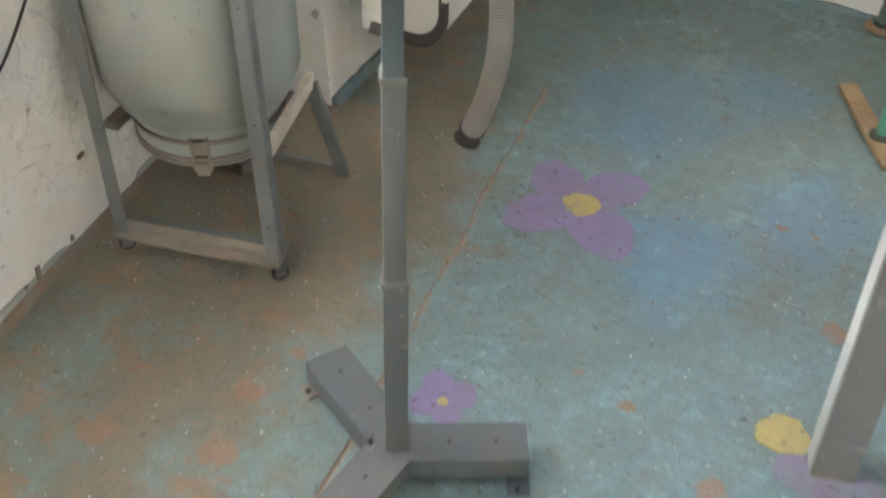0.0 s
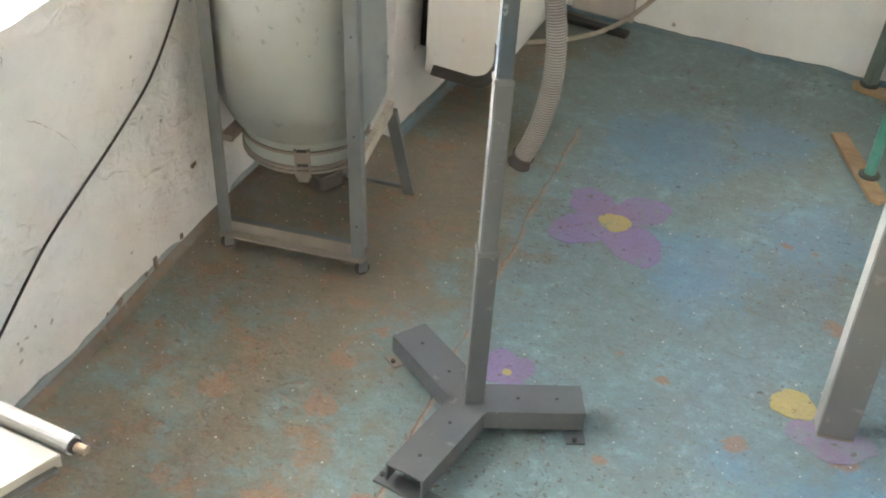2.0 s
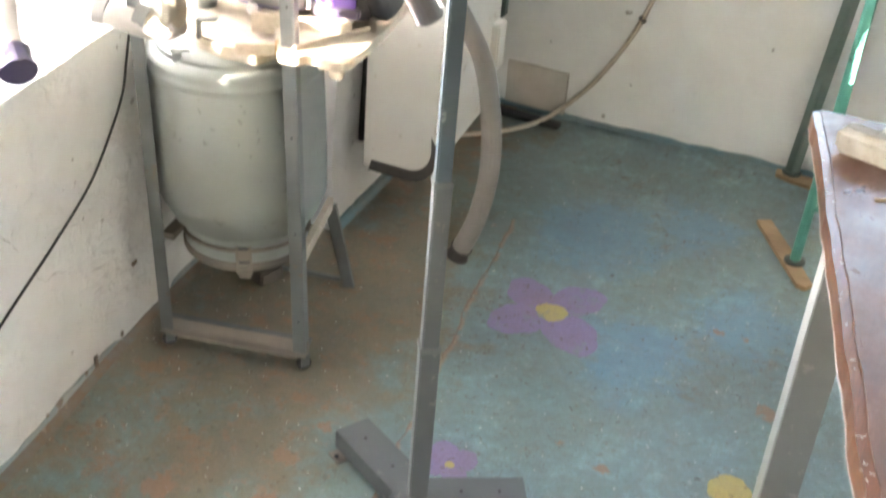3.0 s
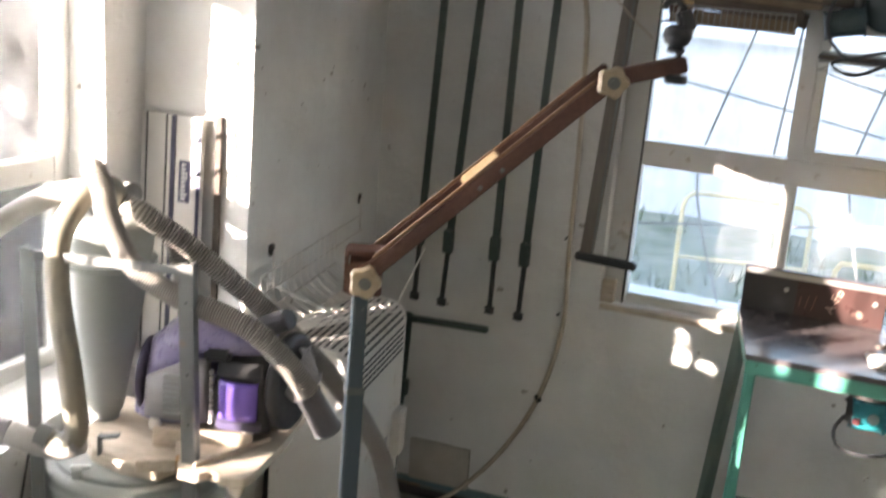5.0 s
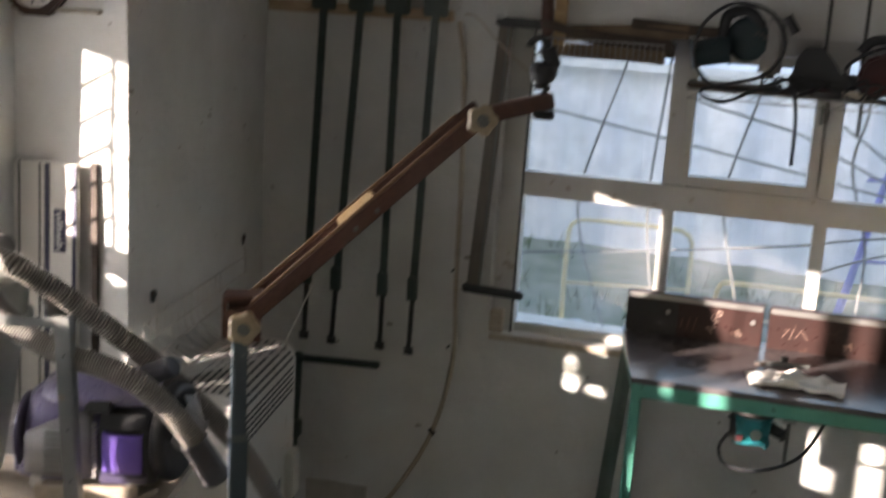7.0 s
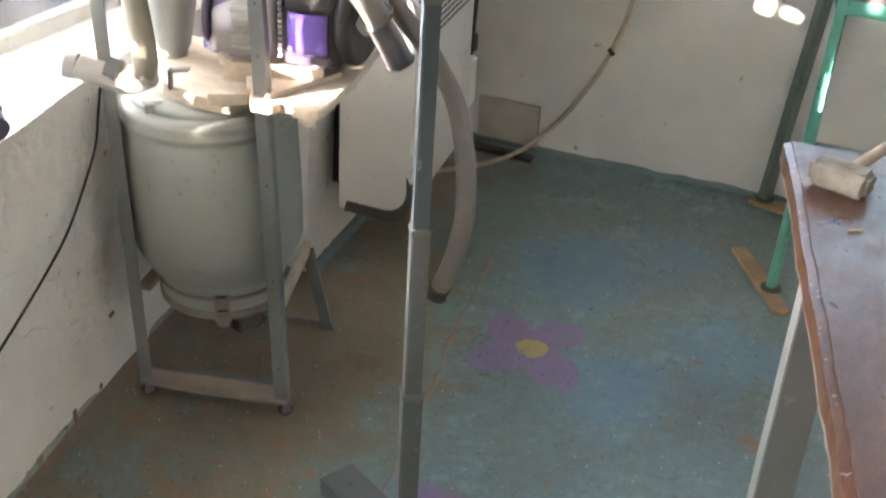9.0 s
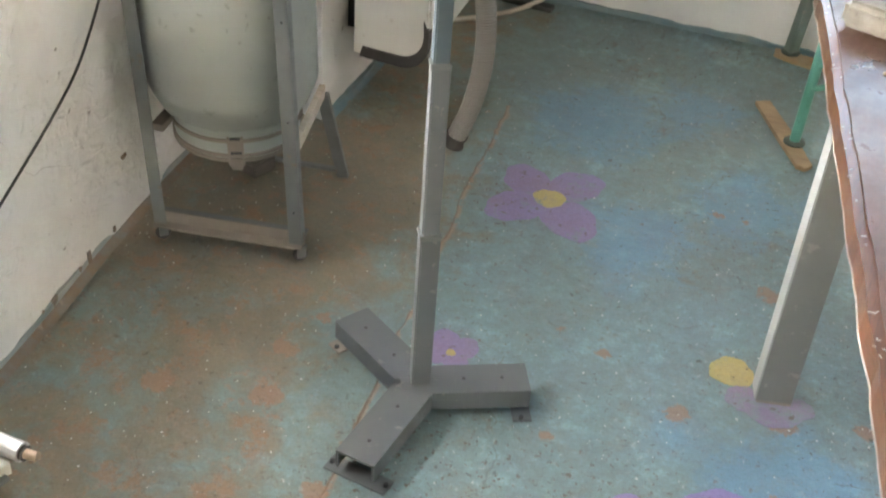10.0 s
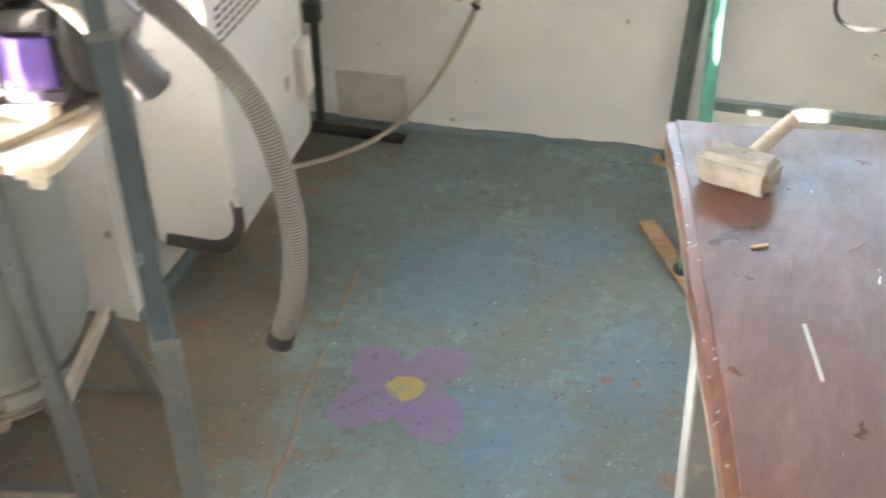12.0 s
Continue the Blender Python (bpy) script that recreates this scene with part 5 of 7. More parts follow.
for s_ in (-1, 1):
    q = Vector((DX, DY, 0.820)) + Vector((cd.x * math.cos(s_ * 0.7) - cd.y * math.sin(s_ * 0.7), cd.x * math.sin(s_ * 0.7) + cd.y * math.cos(s_ * 0.7), 0)) * (R - 0.03)
    lt = part("lid_latch", join(block(0.022, 0.010, 0.045, pose(q.x, q.y, 0.830, 0, 0, la), 0.002), block(0.045, 0.016, 0.006, pose(q.x, q.y + 0.014, 0.853, 0, 0, la), 0.001)), M_BRIGHT, drum)
    part("latch_pin", rod(q + Vector((0, 0, -0.01)), q + Vector((0, 0, -0.016)) + cd * 0.01, 0.006, n=10), M_BLACK, lt)
# the drum leans a little towards the recess
LEAN = Matrix(((1, 0, -0.038, 0.038 * 0.30), (0, 1, -0.022, 0.022 * 0.30), (0, 0, 1, 0), (0, 0, 0, 1)))
for piece in drum.children_recursive:
    piece.data.transform(LEAN)

# dark flap hopper lying below the drum
hop = thing("dust_scoop", (-1.25, 1.50, 0), "dark dusty metal scoop lying under the drum", "scoop")
part("pan", wobble(prism([(-1.465, 1.462), (-1.358, 1.432), (-1.338, 1.510), (-1.400, 1.575), (-1.475, 1.520)], 0.003, 0.052, 0.006), 0.006, 12), M_SCOOP, hop)
part("handle", bar((-1.42, 1.545, 0.058), (-1.315, 1.575, 0.030), 0.016, 0.010), M_STEEL_DUST, hop)

# boards on the drum frame that carry the vacuum cleaner
PZ = 0.905
board = thing("carrier_board", (-1.12, 1.33, PZ), "dusty wooden board with sawn front edge carrying the vacuum cleaner", "board")
part("main_board", wobble(prism([(-1.094, 1.116), (-1.046, 1.126), (-1.036, 1.150), (-1.010, 1.154), (-1.000, 1.136), (-0.972, 1.140), (-0.946, 1.152), (-0.940, 1.185), (-0.966, 1.372), (-1.02, 1.64), (-1.27, 1.60), (-1.20, 1.26)], PZ - 0.022, PZ, 0.002), 0.002, 20), M_DUSTWOOD, board)
part("front_chip", wobble(block(0.030, 0.026, 0.020, pose(-0.962, 1.150, PZ - 0.028, 0, 0, 12), 0.003), 0.003, 40), M_DUSTWOOD, board)
part("batten", bar((-1.212, 1.118, PZ - 0.014), (-1.138, 1.170, PZ - 0.014), 0.028, 0.030, 0.002), M_DUSTWOOD, board, "short batten with an orange sawn end")
part("batten_end", block(0.010, 0.030, 0.028, pose(-1.134, 1.173, PZ - 0.014, 0, 0, 35), 0.001), M_WOODSTRIP, board, "orange freshly sawn end")
part("lower_board", wobble(prism([(-1.450, 1.225), (-1.365, 1.160), (-1.265, 1.136), (-1.170, 1.148), (-1.14, 1.28), (-1.24, 1.50), (-1.50, 1.47)], PZ - 0.060, PZ - 0.028, 0.002), 0.002, 20), M_DUSTWOOD, board)
part("ridge", bar((-1.075, 1.150, PZ + 0.005), (-1.000, 1.365, PZ + 0.005), 0.010, 0.012, 0.002), M_DUSTWOOD, board)
part("rear_plank", wobble(box((-1.345, 1.40, PZ - 0.026), (-1.19, 1.58, PZ - 0.006), 0.002, pose(0, 0, 0)), 0.002, 20), M_DUSTWOOD, board)
part("spacer_strip", bar((-1.245, 1.235, PZ + 0.006), (-1.02, 1.315, PZ + 0.006), 0.012, 0.05, 0.002), M_DUSTWOOD, board)
clip = part("bent_clip", join(block(0.006, 0.024, 0.050, pose(-1.335, 1.150, PZ - 0.005, 0, 0, 20), 0.001), block(0.050, 0.024, 0.005, pose(-1.315, 1.158, PZ + 0.018, 0, -8, 20), 0.001)), M_STEEL, board, "bent steel clip")

# ---------------------------------------------------------------- cyclone separator
CX, CY = -1.462, 1.335
cyc = thing("cyclone", (CX, CY, 0.86), "grey plastic dust cyclone standing on the drum lid", "dust separator")
part("cone", lathe([(0.036, 0.862), (0.038, 0.890), (0.047, 0.905), (0.108, 1.282), (0.113, 1.290)], (CX, CY, 0), 48), M_CYCLONE, cyc, smooth=True)
part("flange", lathe([(0.106, 1.284), (0.125, 1.286), (0.125, 1.300), (0.106, 1.302)], (CX, CY, 0), 48), M_CYCLONE, cyc)
part("barrel", lathe([(0.112, 1.301), (0.119, 1.380), (0.122, 1.390), (0.120, 1.403), (0.104, 1.408), (0.04, 1.410), (0.04, 1.402)], (CX, CY, 0), 48), M_CYCLONE, cyc, smooth=True)
part("outlet", lathe([(0.032, 1.408), (0.033, 1.45), (0.027, 1.45), (0.026, 1.408)], (CX, CY, 0), 28), M_BLACK, cyc)
part("foot_flange", lathe([(0.04, 0.860), (0.070, 0.860), (0.070, 0.868), (0.042, 0.870)], (CX, CY, 0), 36), M_CYCLONE, cyc)

# ---------------------------------------------------------------- vacuum cleaner
VX, VY = -1.158, 1.402
vac = thing("vacuum_cleaner", (VX, VY, PZ), "violet, black and grey canister vacuum cleaner, dusty, standing on the board", "vacuum cleaner")
VM = pose(VX, VY, PZ + 0.012, 0, 0, 16) @ Matrix.Scale(1.08, 4)


def vpart(name, bm, mat_, parent, label="", smooth=False):
    bm.transform(VM)
    return part(name, bm, mat_, parent, label, smooth)


def shell(x0, x1, half, high, base, n=28, rings=9, pinch=0.82):
    """A body with a domed top: half-ellipse section along x, drawn in towards its ends."""
    bm = bmesh.new()
    rows = []
    for i in range(rings):
        t = i / (rings - 1)
        k = pinch + (1 - pinch) * math.sin(math.pi * min(max(t, 0.0), 1.0)) ** 0.6
        rows.append([bm.verts.new((x0 + (x1 - x0) * t, -half * k * math.cos(math.pi * q / n), base + (high * k) * math.sin(math.pi * q / n) ** 0.8)) for q in range(n + 1)])
    for a, c in zip(rows, rows[1:]):
        for q in range(n):
            bm.faces.new((a[q], a[q + 1], c[q + 1], c[q]))
        bm.faces.new((a[0], c[0], c[n], a[n]))
    bm.faces.new(rows[0])
    bm.faces.new(rows[-1])
    return bm


vpart("rear_shell", shell(-0.185, 0.005, 0.106, 0.205, 0.02, pinch=0.60), M_VIOLET_DUSTY, vac, "dusty violet rear dome", True)
vpart("top_cover", shell(-0.125, 0.115, 0.086, 0.062, 0.186, pinch=0.62), M_VIOLET_DUSTY, vac, "dusty pale violet top cover", True)
vpart("front_shell", shell(0.006, 0.135, 0.112, 0.195, 0.02, pinch=0.9), M_BLACK, vac, "black front shell", True)
# rounded side panel with louvres
side = bmesh.new()
cols_ = []
for k in range(13):
    a = k / 12
    x = -0.150 + 0.140 * a
    bow_ = 0.016 * math.sin(math.pi * (0.12 + 0.76 * a))
    top_ = 0.165 - 0.045 * (1 - math.sin(math.pi * (0.5 * a + 0.12))) - 0.02 * (1 - a)
    cols_.append([side.verts.new((x, -0.098 - bow_, 0.030)), side.verts.new((x, -0.096 - bow_, top_)), side.verts.new((x, -0.070, top_ + 0.006)), side.verts.new((x, -0.070, 0.030))])
for c0, c1 in zip(cols_, cols_[1:]):
    for q in range(4):
        side.faces.new((c0[q], c1[q], c1[(q + 1) % 4], c0[(q + 1) % 4]))
side.faces.new(cols_[0])
side.faces.new(cols_[-1])
grille_v = vpart("side_panel", side, M_GREYPLASTIC, vac, "dusty grey louvred side panel", True)
for k in range(8):
    vpart("louvre", block(0.070, 0.012, 0.0065, at3(-0.070, -0.112, 0.048 + k * 0.0125) @ pose(0, 0, 0, 18, 0, 0), 0.002), M_GREYPAINT_PALE, grille_v)
# glossy bulged window in its black frame
wn2 = bmesh.new()
rows_ = []
for a in range(9):
    u = -1 + a / 4
    rows_.append([wn2.verts.new((0.066 + 0.043 * u, -0.119 - 0.012 * (1 - u * u) - 0.003 * (1 - (c / 4 - 1) ** 2), 0.095 + 0.043 * (c / 4 - 1) - 0.002 * u)) for c in range(9)])
for r0, r1 in zip(rows_, rows_[1:]):
    for c in range(8):
        wn2.faces.new((r0[c], r0[c + 1], r1[c + 1], r1[c]))
ext = bmesh.ops.extrude_face_region(wn2, geom=wn2.faces[:])
for v in ext["geom"]:
    if isinstance(v, bmesh.types.BMVert):
        v.co.y += 0.014
vpart("cup_window", wn2, M_VIOLET, vac, "glossy violet window", True)
vpart("cup_frame", block(0.104, 0.014, 0.034, at3(0.068, -0.106, 0.162) @ pose(0, 0, 0, -26, 0, 0), 0.005), M_BLACK, vac)
vpart("cup_sill", block(0.100, 0.020, 0.026, at3(0.068, -0.112, 0.036), 0.005), M_VIOLET_DARK, vac)
vpart("release_button", block(0.058, 0.045, 0.028, at3(0.012, -0.092, 0.186) @ pose(0, 0, 0, -24, 0, 6), 0.007), M_BLACK, vac)
vpart("ribbed_edge", join(*[block(0.010, 0.012, 0.007, at3(0.006, -0.116, 0.04 + k * 0.013), 0.001) for k in range(10)]), M_GREYPLASTIC, vac)
wh = lathe([(0, -0.016), (0.102, -0.016), (0.112, -0.008), (0.112, 0.010), (0.100, 0.018), (0.085, 0.014), (0.04, 0.020), (0, 0.020)], (0, 0, 0), 44)
wh.transform(at3(0.158, -0.012, 0.113) @ pose(0, 0, 0, 0, 90, 0) @ pose(0, 0, 0, 12, 0, 0))
vpart("wheel", wh, M_BLACK, vac, "large black wheel", True)
vpart("end_cone", rod((0.165, 0.0, 0.12), (0.215, 0.0, 0.10), 0.075, 0.03, 28, 0.006), M_GREYPLASTIC, vac)
wh = lathe([(0, -0.010), (0.078, -0.010), (0.086, -0.003), (0.086, 0.006), (0.07, 0.012), (0, 0.014)], (0, 0, 0), 40)
wh.transform(at3(-0.166, -0.02, 0.100) @ pose(0, 0, 0, 0, -90, 0))
vpart("wheel", wh, M_VIOLET_DARK, vac, "violet rear wheel", True)
for dx in (-0.125, 0.085):
    vpart("skid", block(0.024, 0.05, 0.03, at3(dx, -0.088, 0.016) @ pose(0, 0, 0, 0, 12, 0), 0.005), M_WHITE_ENAMEL, vac)
vpart("inlet_nozzle", rod((0.085, 0.02, 0.225), (0.150, -0.01, 0.262), 0.026, 0.024, 22, 0.004), M_CUFF, vac)

# ---------------------------------------------------------------- hoses


def hose(name, label, pts, r, mat_, ribs=0.0, pitch=0.008, ends=(None, None), n=14):
    h = thing(name, pts[0], label, "hose")
    tube = part("tube", sweep(pts, r, n, 0.012, ribs, pitch), mat_, h, smooth=not ribs)
    # grooves between the ribs are coloured dark to deepen their shade
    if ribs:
        tube.data.materials.append(M_HOSE_GAP_SHADE)
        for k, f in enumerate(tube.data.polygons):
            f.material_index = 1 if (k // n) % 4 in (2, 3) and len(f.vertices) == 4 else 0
    for which, e in zip((0, -1), ends):
        if e:
            em, er, el = e
            p0 = Vector(pts[which])
            p1 = Vector(pts[1 if which == 0 else -2])
            d_ = (p0 - p1).normalized()
            part("cuff", rod(p0 - d_ * el * 0.75, p0 + d_ * el * 0.25, er, er * 1.04, 18, 0.003), em, h)
    return h


hose("suction_hose", "beige smooth suction hose looping from the inlet elbow over the cyclone",
     [(-1.43, 1.06, 0.930), (-1.385, 1.070, 0.920), (-1.345, 1.075, 0.955), (-1.365, 1.08, 1.10), (-1.405, 1.09, 1.27), (-1.425, 1.12, 1.40), (-1.41, 1.19, 1.485), (-1.40, 1.27, 1.495), (-1.425, 1.33, 1.43)], 0.0285, M_HOSE_BEIGE, ends=((M_STEEL, 0.031, 0.03), None))
hose("inlet_hose", "grey hose drooping from cyclone over sill, dark end cuff",
     [(-1.40, 1.36, 1.46), (-1.531, 1.384, 1.45), (-1.66, 1.345, 1.412), (-1.728, 1.22, 1.335), (-1.735, 1.06, 1.235), (-1.66, 0.895, 1.085), (-1.52, 0.74, 0.985), (-1.435, 0.680, 0.935)], 0.029, M_HOSE, ends=(None, (M_VIOLET_DARK, 0.034, 0.05)))
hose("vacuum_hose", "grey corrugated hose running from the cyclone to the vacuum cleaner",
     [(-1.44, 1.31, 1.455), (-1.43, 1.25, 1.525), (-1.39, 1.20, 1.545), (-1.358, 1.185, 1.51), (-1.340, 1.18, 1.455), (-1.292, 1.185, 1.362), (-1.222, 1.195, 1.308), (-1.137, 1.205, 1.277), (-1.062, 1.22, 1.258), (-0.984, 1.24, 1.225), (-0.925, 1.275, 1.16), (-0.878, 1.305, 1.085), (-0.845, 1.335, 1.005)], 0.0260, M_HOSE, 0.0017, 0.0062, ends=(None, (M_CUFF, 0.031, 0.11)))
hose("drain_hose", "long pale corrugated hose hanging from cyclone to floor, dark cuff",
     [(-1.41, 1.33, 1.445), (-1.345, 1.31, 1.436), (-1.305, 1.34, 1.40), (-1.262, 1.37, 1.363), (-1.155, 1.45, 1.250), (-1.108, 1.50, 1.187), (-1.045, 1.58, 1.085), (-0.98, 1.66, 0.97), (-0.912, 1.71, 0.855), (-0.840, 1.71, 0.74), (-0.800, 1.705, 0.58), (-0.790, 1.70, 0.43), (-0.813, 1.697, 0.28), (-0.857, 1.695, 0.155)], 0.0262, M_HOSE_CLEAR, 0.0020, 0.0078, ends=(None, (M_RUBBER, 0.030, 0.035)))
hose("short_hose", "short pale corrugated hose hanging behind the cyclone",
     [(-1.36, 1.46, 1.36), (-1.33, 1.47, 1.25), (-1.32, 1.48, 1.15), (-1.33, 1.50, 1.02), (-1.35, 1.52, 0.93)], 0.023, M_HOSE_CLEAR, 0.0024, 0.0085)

elbow = thing("inlet_pipe", (-1.46, 1.05, 0.95), "pale plastic pipe elbow resting on the sill edge", "pipe")
part("pipe", sweep([(-1.50, 1.035, 0.935), (-1.45, 1.05, 0.920), (-1.385, 1.07, 0.912), (-1.335, 1.078, 0.935)], 0.030, 16, 0.008), M_HOSE_CLEAR, elbow, smooth=True)
part("pipe_collar", rod((-1.53, 1.025, 0.937), (-1.505, 1.035, 0.933), 0.031, n=20), M_GREYPLASTIC, elbow)

# black cable along the low wall
ca = thing("power_cable", (-1.48, 1.05, 0.8), "thin black cable drooping along the whitewashed wall", "cable")
part("cable", sweep([(-1.515, 1.13, 0.905), (-1.528, 1.115, 0.78), (-1.524, 1.085, 0.70), (-1.510, 0.995, 0.60), (-1.490, 0.90, 0.535), (-1.459, 0.745, 0.472), (-1.434, 0.617, 0.428), (-1.410, 0.495, 0.385), (-1.398, 0.404, 0.33), (-1.36, 0.15, 0.16), (-1.33, -0.1, 0.012)], 0.0034, 8, 0.02), M_BLACK, ca)

# ---------------------------------------------------------------- white convector heater on the pier
HX0, HX1, HY0, HY1 = -1.385, -1.125, 2.06, 2.68
heater = thing("convector_heater", (-1.26, 2.37, 0.12), "white enamel convector heater with slotted top, hung on the wall", "heater")


def heater_profile(inset=0.0):
    r1, r2 = 0.09, 0.07
    pts = [(HX0, 0.125), (HX1 - r1, 0.125)]
    pts += [(HX1 - r1 + r1 * math.sin(a), 0.125 + r1 - r1 * math.cos(a)) for a in [math.pi / 2 * k / 8 for k in range(1, 9)]]
    pts += [(HX1, 0.82)]
    pts += [(HX1 - r2 + r2 * math.cos(a), 0.82 + r2 * math.sin(a)) for a in [math.pi / 2 * k / 8 for k in range(1, 9)]]
    pts += [(HX0, 0.89)]
    return pts


def shear(bm):
    """Sets the casing along the slanted pier and hangs it in its place."""
    for v in bm.verts:
        v.co.x -= 0.12 * (v.co.y - HY0)
        v.co = Vector((0.0143, -0.0413, 0.103)) + v.co * 0.945
    return bm


def profile_slab(pts, y0, y1):
    bm = bmesh.new()
    a = [bm.verts.new((x, y0, z)) for x, z in pts]
    b = [bm.verts.new((x, y1, z)) for x, z in pts]
    for k in range(len(pts)):
        j = (k + 1) % len(pts)
        bm.faces.new((a[k], a[j], b[j], b[k]))
    bm.faces.new(a)
    bm.faces.new(b[::-1])
    return bm


casing = part("casing", shear(profile_slab(heater_profile(), HY0 + 0.012, HY1)), M_WHITE_ENAMEL, heater)
part("end_panel", shear(profile_slab([(HX0 + (x - HX0) * 0.985, 0.5 + (z - 0.5) * 0.985) for x, z in heater_profile()], HY0, HY0 + 0.011)), M_WHITE_ENAMEL, heater, "flat white end panel")
# rubber edging round the lower front corner
edge_pts = [(HX0 + 0.02, 0.122), (HX1 - 0.09, 0.122)] + [(HX1 - 0.09 + 0.092 * math.sin(a), 0.125 + 0.09 - 0.092 * math.cos(a)) for a in [math.pi / 2 * k / 8 for k in range(1, 9)]] + [(HX1 + 0.002, 0.265)]
bm = bmesh.new()
rows = []
for x, z in edge_pts:
    cx_, cz_ = (x - (HX0 + HX1) / 2), (z - 0.5)
    k_ = 0.040 / max(math.hypot(cx_, cz_), 1e-3)
    rows.append([bm.verts.new((x, HY0 - 0.004, z)), bm.verts.new((x, HY0 + 0.03, z)), bm.verts.new((x - cx_ * k_, HY0 + 0.03, z - cz_ * k_)), bm.verts.new((x - cx_ * k_, HY0 - 0.004, z - cz_ * k_))])
for a, b in zip(rows, rows[1:]):
    for k in range(4):
        bm.faces.new((a[k], a[(k + 1) % 4], b[(k + 1) % 4], b[k]))
bm.faces.new(rows[0])
bm.faces.new(rows[-1])
part("corner_trim", shear(bm), M_RUBBER, heater, "dark rubber edging")
# slots: dark openings in rows over the rounded top
prof_top = []
r2 = 0.07
for k in range(5):
    prof_top.append((HX1 + 0.0006, 0.725 + k * 0.021, 0))
for k in range(1, 5):
    a = math.pi / 2 * k / 5
    prof_top.append((HX1 - r2 + (r2 + 0.0006) * math.cos(a), 0.82 + (r2 + 0.0006) * math.sin(a), math.degrees(a)))
for k in range(0, 6):
    prof_top.append((HX1 - r2 - 0.004 - k * 0.024, 0.8906, 90))
for x, z, tilt in prof_top:
    for j in range(13):
        y = HY0 + 0.05 + j * 0.0435
        part("slot", shear(box((-0.001, -0.0165, -0.0048), (0.0012, 0.0165, 0.0048), 0.0, Matrix.Translation((x, y, z)) @ pose(0, 0, 0, 0, -tilt, 0))), M_BLACK, casing)
part("thermostat_box", shear(box((HX1 - 0.03, 2.585, 0.335), (HX1 + 0.030, 2.675, 0.505), 0.006)), M_WHITE_ENAMEL, heater, "white thermostat box")
part("rating_plate", shear(box((HX1 + 0.0005, 2.50, 0.40), (HX1 + 0.002, 2.53, 0.44))), M_GREYPLASTIC, heater)
part("wall_bracket", shear(box((HX0 - 0.075, HY0 + 0.12, 0.15), (HX0, HY0 + 0.14, 0.85))), M_IRON, heater)

# white wire shelf above the heater
rack = thing("wire_shelf", (-1.42, 2.35, 1.05), "white coated wire shelf on hooks above the heater", "wire shelf")


def wx(y):
    return -1.335 - 0.137 * (y - 1.835) + 0.018


W0, W1 = Vector((-1.318, 1.85, 1.03)), Vector((-1.405, 2.50, 1.03))
F0, F1 = Vector((-1.175, 1.80, 1.03)), Vector((-1.008, 2.135, 1.03))


def tray(u, v):
    """A point of the tray: u along the wall, v from the wall to the front."""
    return (W0 + (W1 - W0) * u) * (1 - v) + (F0 + (F1 - F0) * u) * v


for v in (0.02, 0.62, 0.72, 0.82, 0.92, 1.0):
    part("long_wire", rod(tray(0, v), tray(1, v), 0.0032, n=6), M_WHITEWIRE, rack)
for z in (1.09, 1.15):
    part("long_wire", rod((wx(1.85) + 0.004, 1.85, z), (wx(2.80) + 0.004, 2.80, z - 0.01), 0.0025, n=6), M_WHITEWIRE, rack)
for k in range(13):
    u = k / 12
    w_ = tray(u, 0.02)
    part("cross_wire", sweep([(w_.x - 0.002, w_.y, 1.15), (w_.x - 0.002, w_.y, 1.06), w_ + Vector((0.02, 0, 0)), tray(u, 0.4), tray(u, 1.0)], 0.0016, 5, 0.03), M_WHITEWIRE, rack)
part("side_wire", sweep([(-1.312, 1.84, 1.155), (-1.25, 1.86, 1.12), (-1.12, 1.92, 1.06), tray(0.45, 1.0)], 0.0024, 6, 0.03), M_WHITEWIRE, rack)
part("front_lip", sweep([F1, F1 + Vector((0.002, 0.006, 0.012)), F1 + Vector((0.0, 0.012, 0.036)), F1 + Vector((-0.03, 0.18, 0.075)), F1 + Vector((-0.06, 0.34, 0.11))], 0.003, 6, 0.01), M_WHITEWIRE, rack)
for y, z in ((1.945, 1.205), (2.775, 1.200)):
    hk = part("hook", block(0.014, 0.02, 0.035, Matrix.Translation((wx(y) - 0.008, y, z)), 0.003), M_IRON, rack)
    part("hook_wire", rod((wx(y), y, z), (wx(y) + 0.004, y, 1.08), 0.0035, n=6), M_WHITEWIRE, hk)

# ---------------------------------------------------------------- recess: clock, ledge, boxed rail, thin batten
clock = thing("wall_clock", (-1.625, 1.82, 2.08), "octagonal dark brown wall clock with white face", "clock")


def face_y(bm_z, at_):
    bm_z.transform(Matrix.Translation(at_) @ pose(0, 0, 0, 90, 0, 0))
    return bm_z


CC = Vector((-1.625, 1.835, 2.085))
oct_ = [(0.112 * math.cos(radians(22.5 + 45 * k)), 0.112 * math.sin(radians(22.5 + 45 * k))) for k in range(8)]
part("rim", face_y(prism(oct_, 0.0, 0.028, 0.006), CC), M_CLOCKRIM, clock)
part("face", face_y(lathe([(0, 0.028), (0.082, 0.028), (0.082, 0.031), (0, 0.031)], (0, 0, 0), 40), CC), M_CLOCKFACE, clock)
for k in range(12):
    a = radians(30 * k)
    part("hour_mark", face_y(block(0.006, 0.013, 0.001, pose(0.066 * math.cos(a), 0.066 * math.sin(a), 0.0315, 0, 0, 30 * k - 90)), CC), M_BLACK, clock)
part("hour_hand", face_y(block(0.006, 0.042, 0.001, pose(0.017, -0.010, 0.0325, 0, 0, -120)), CC), M_BLACK, clock)
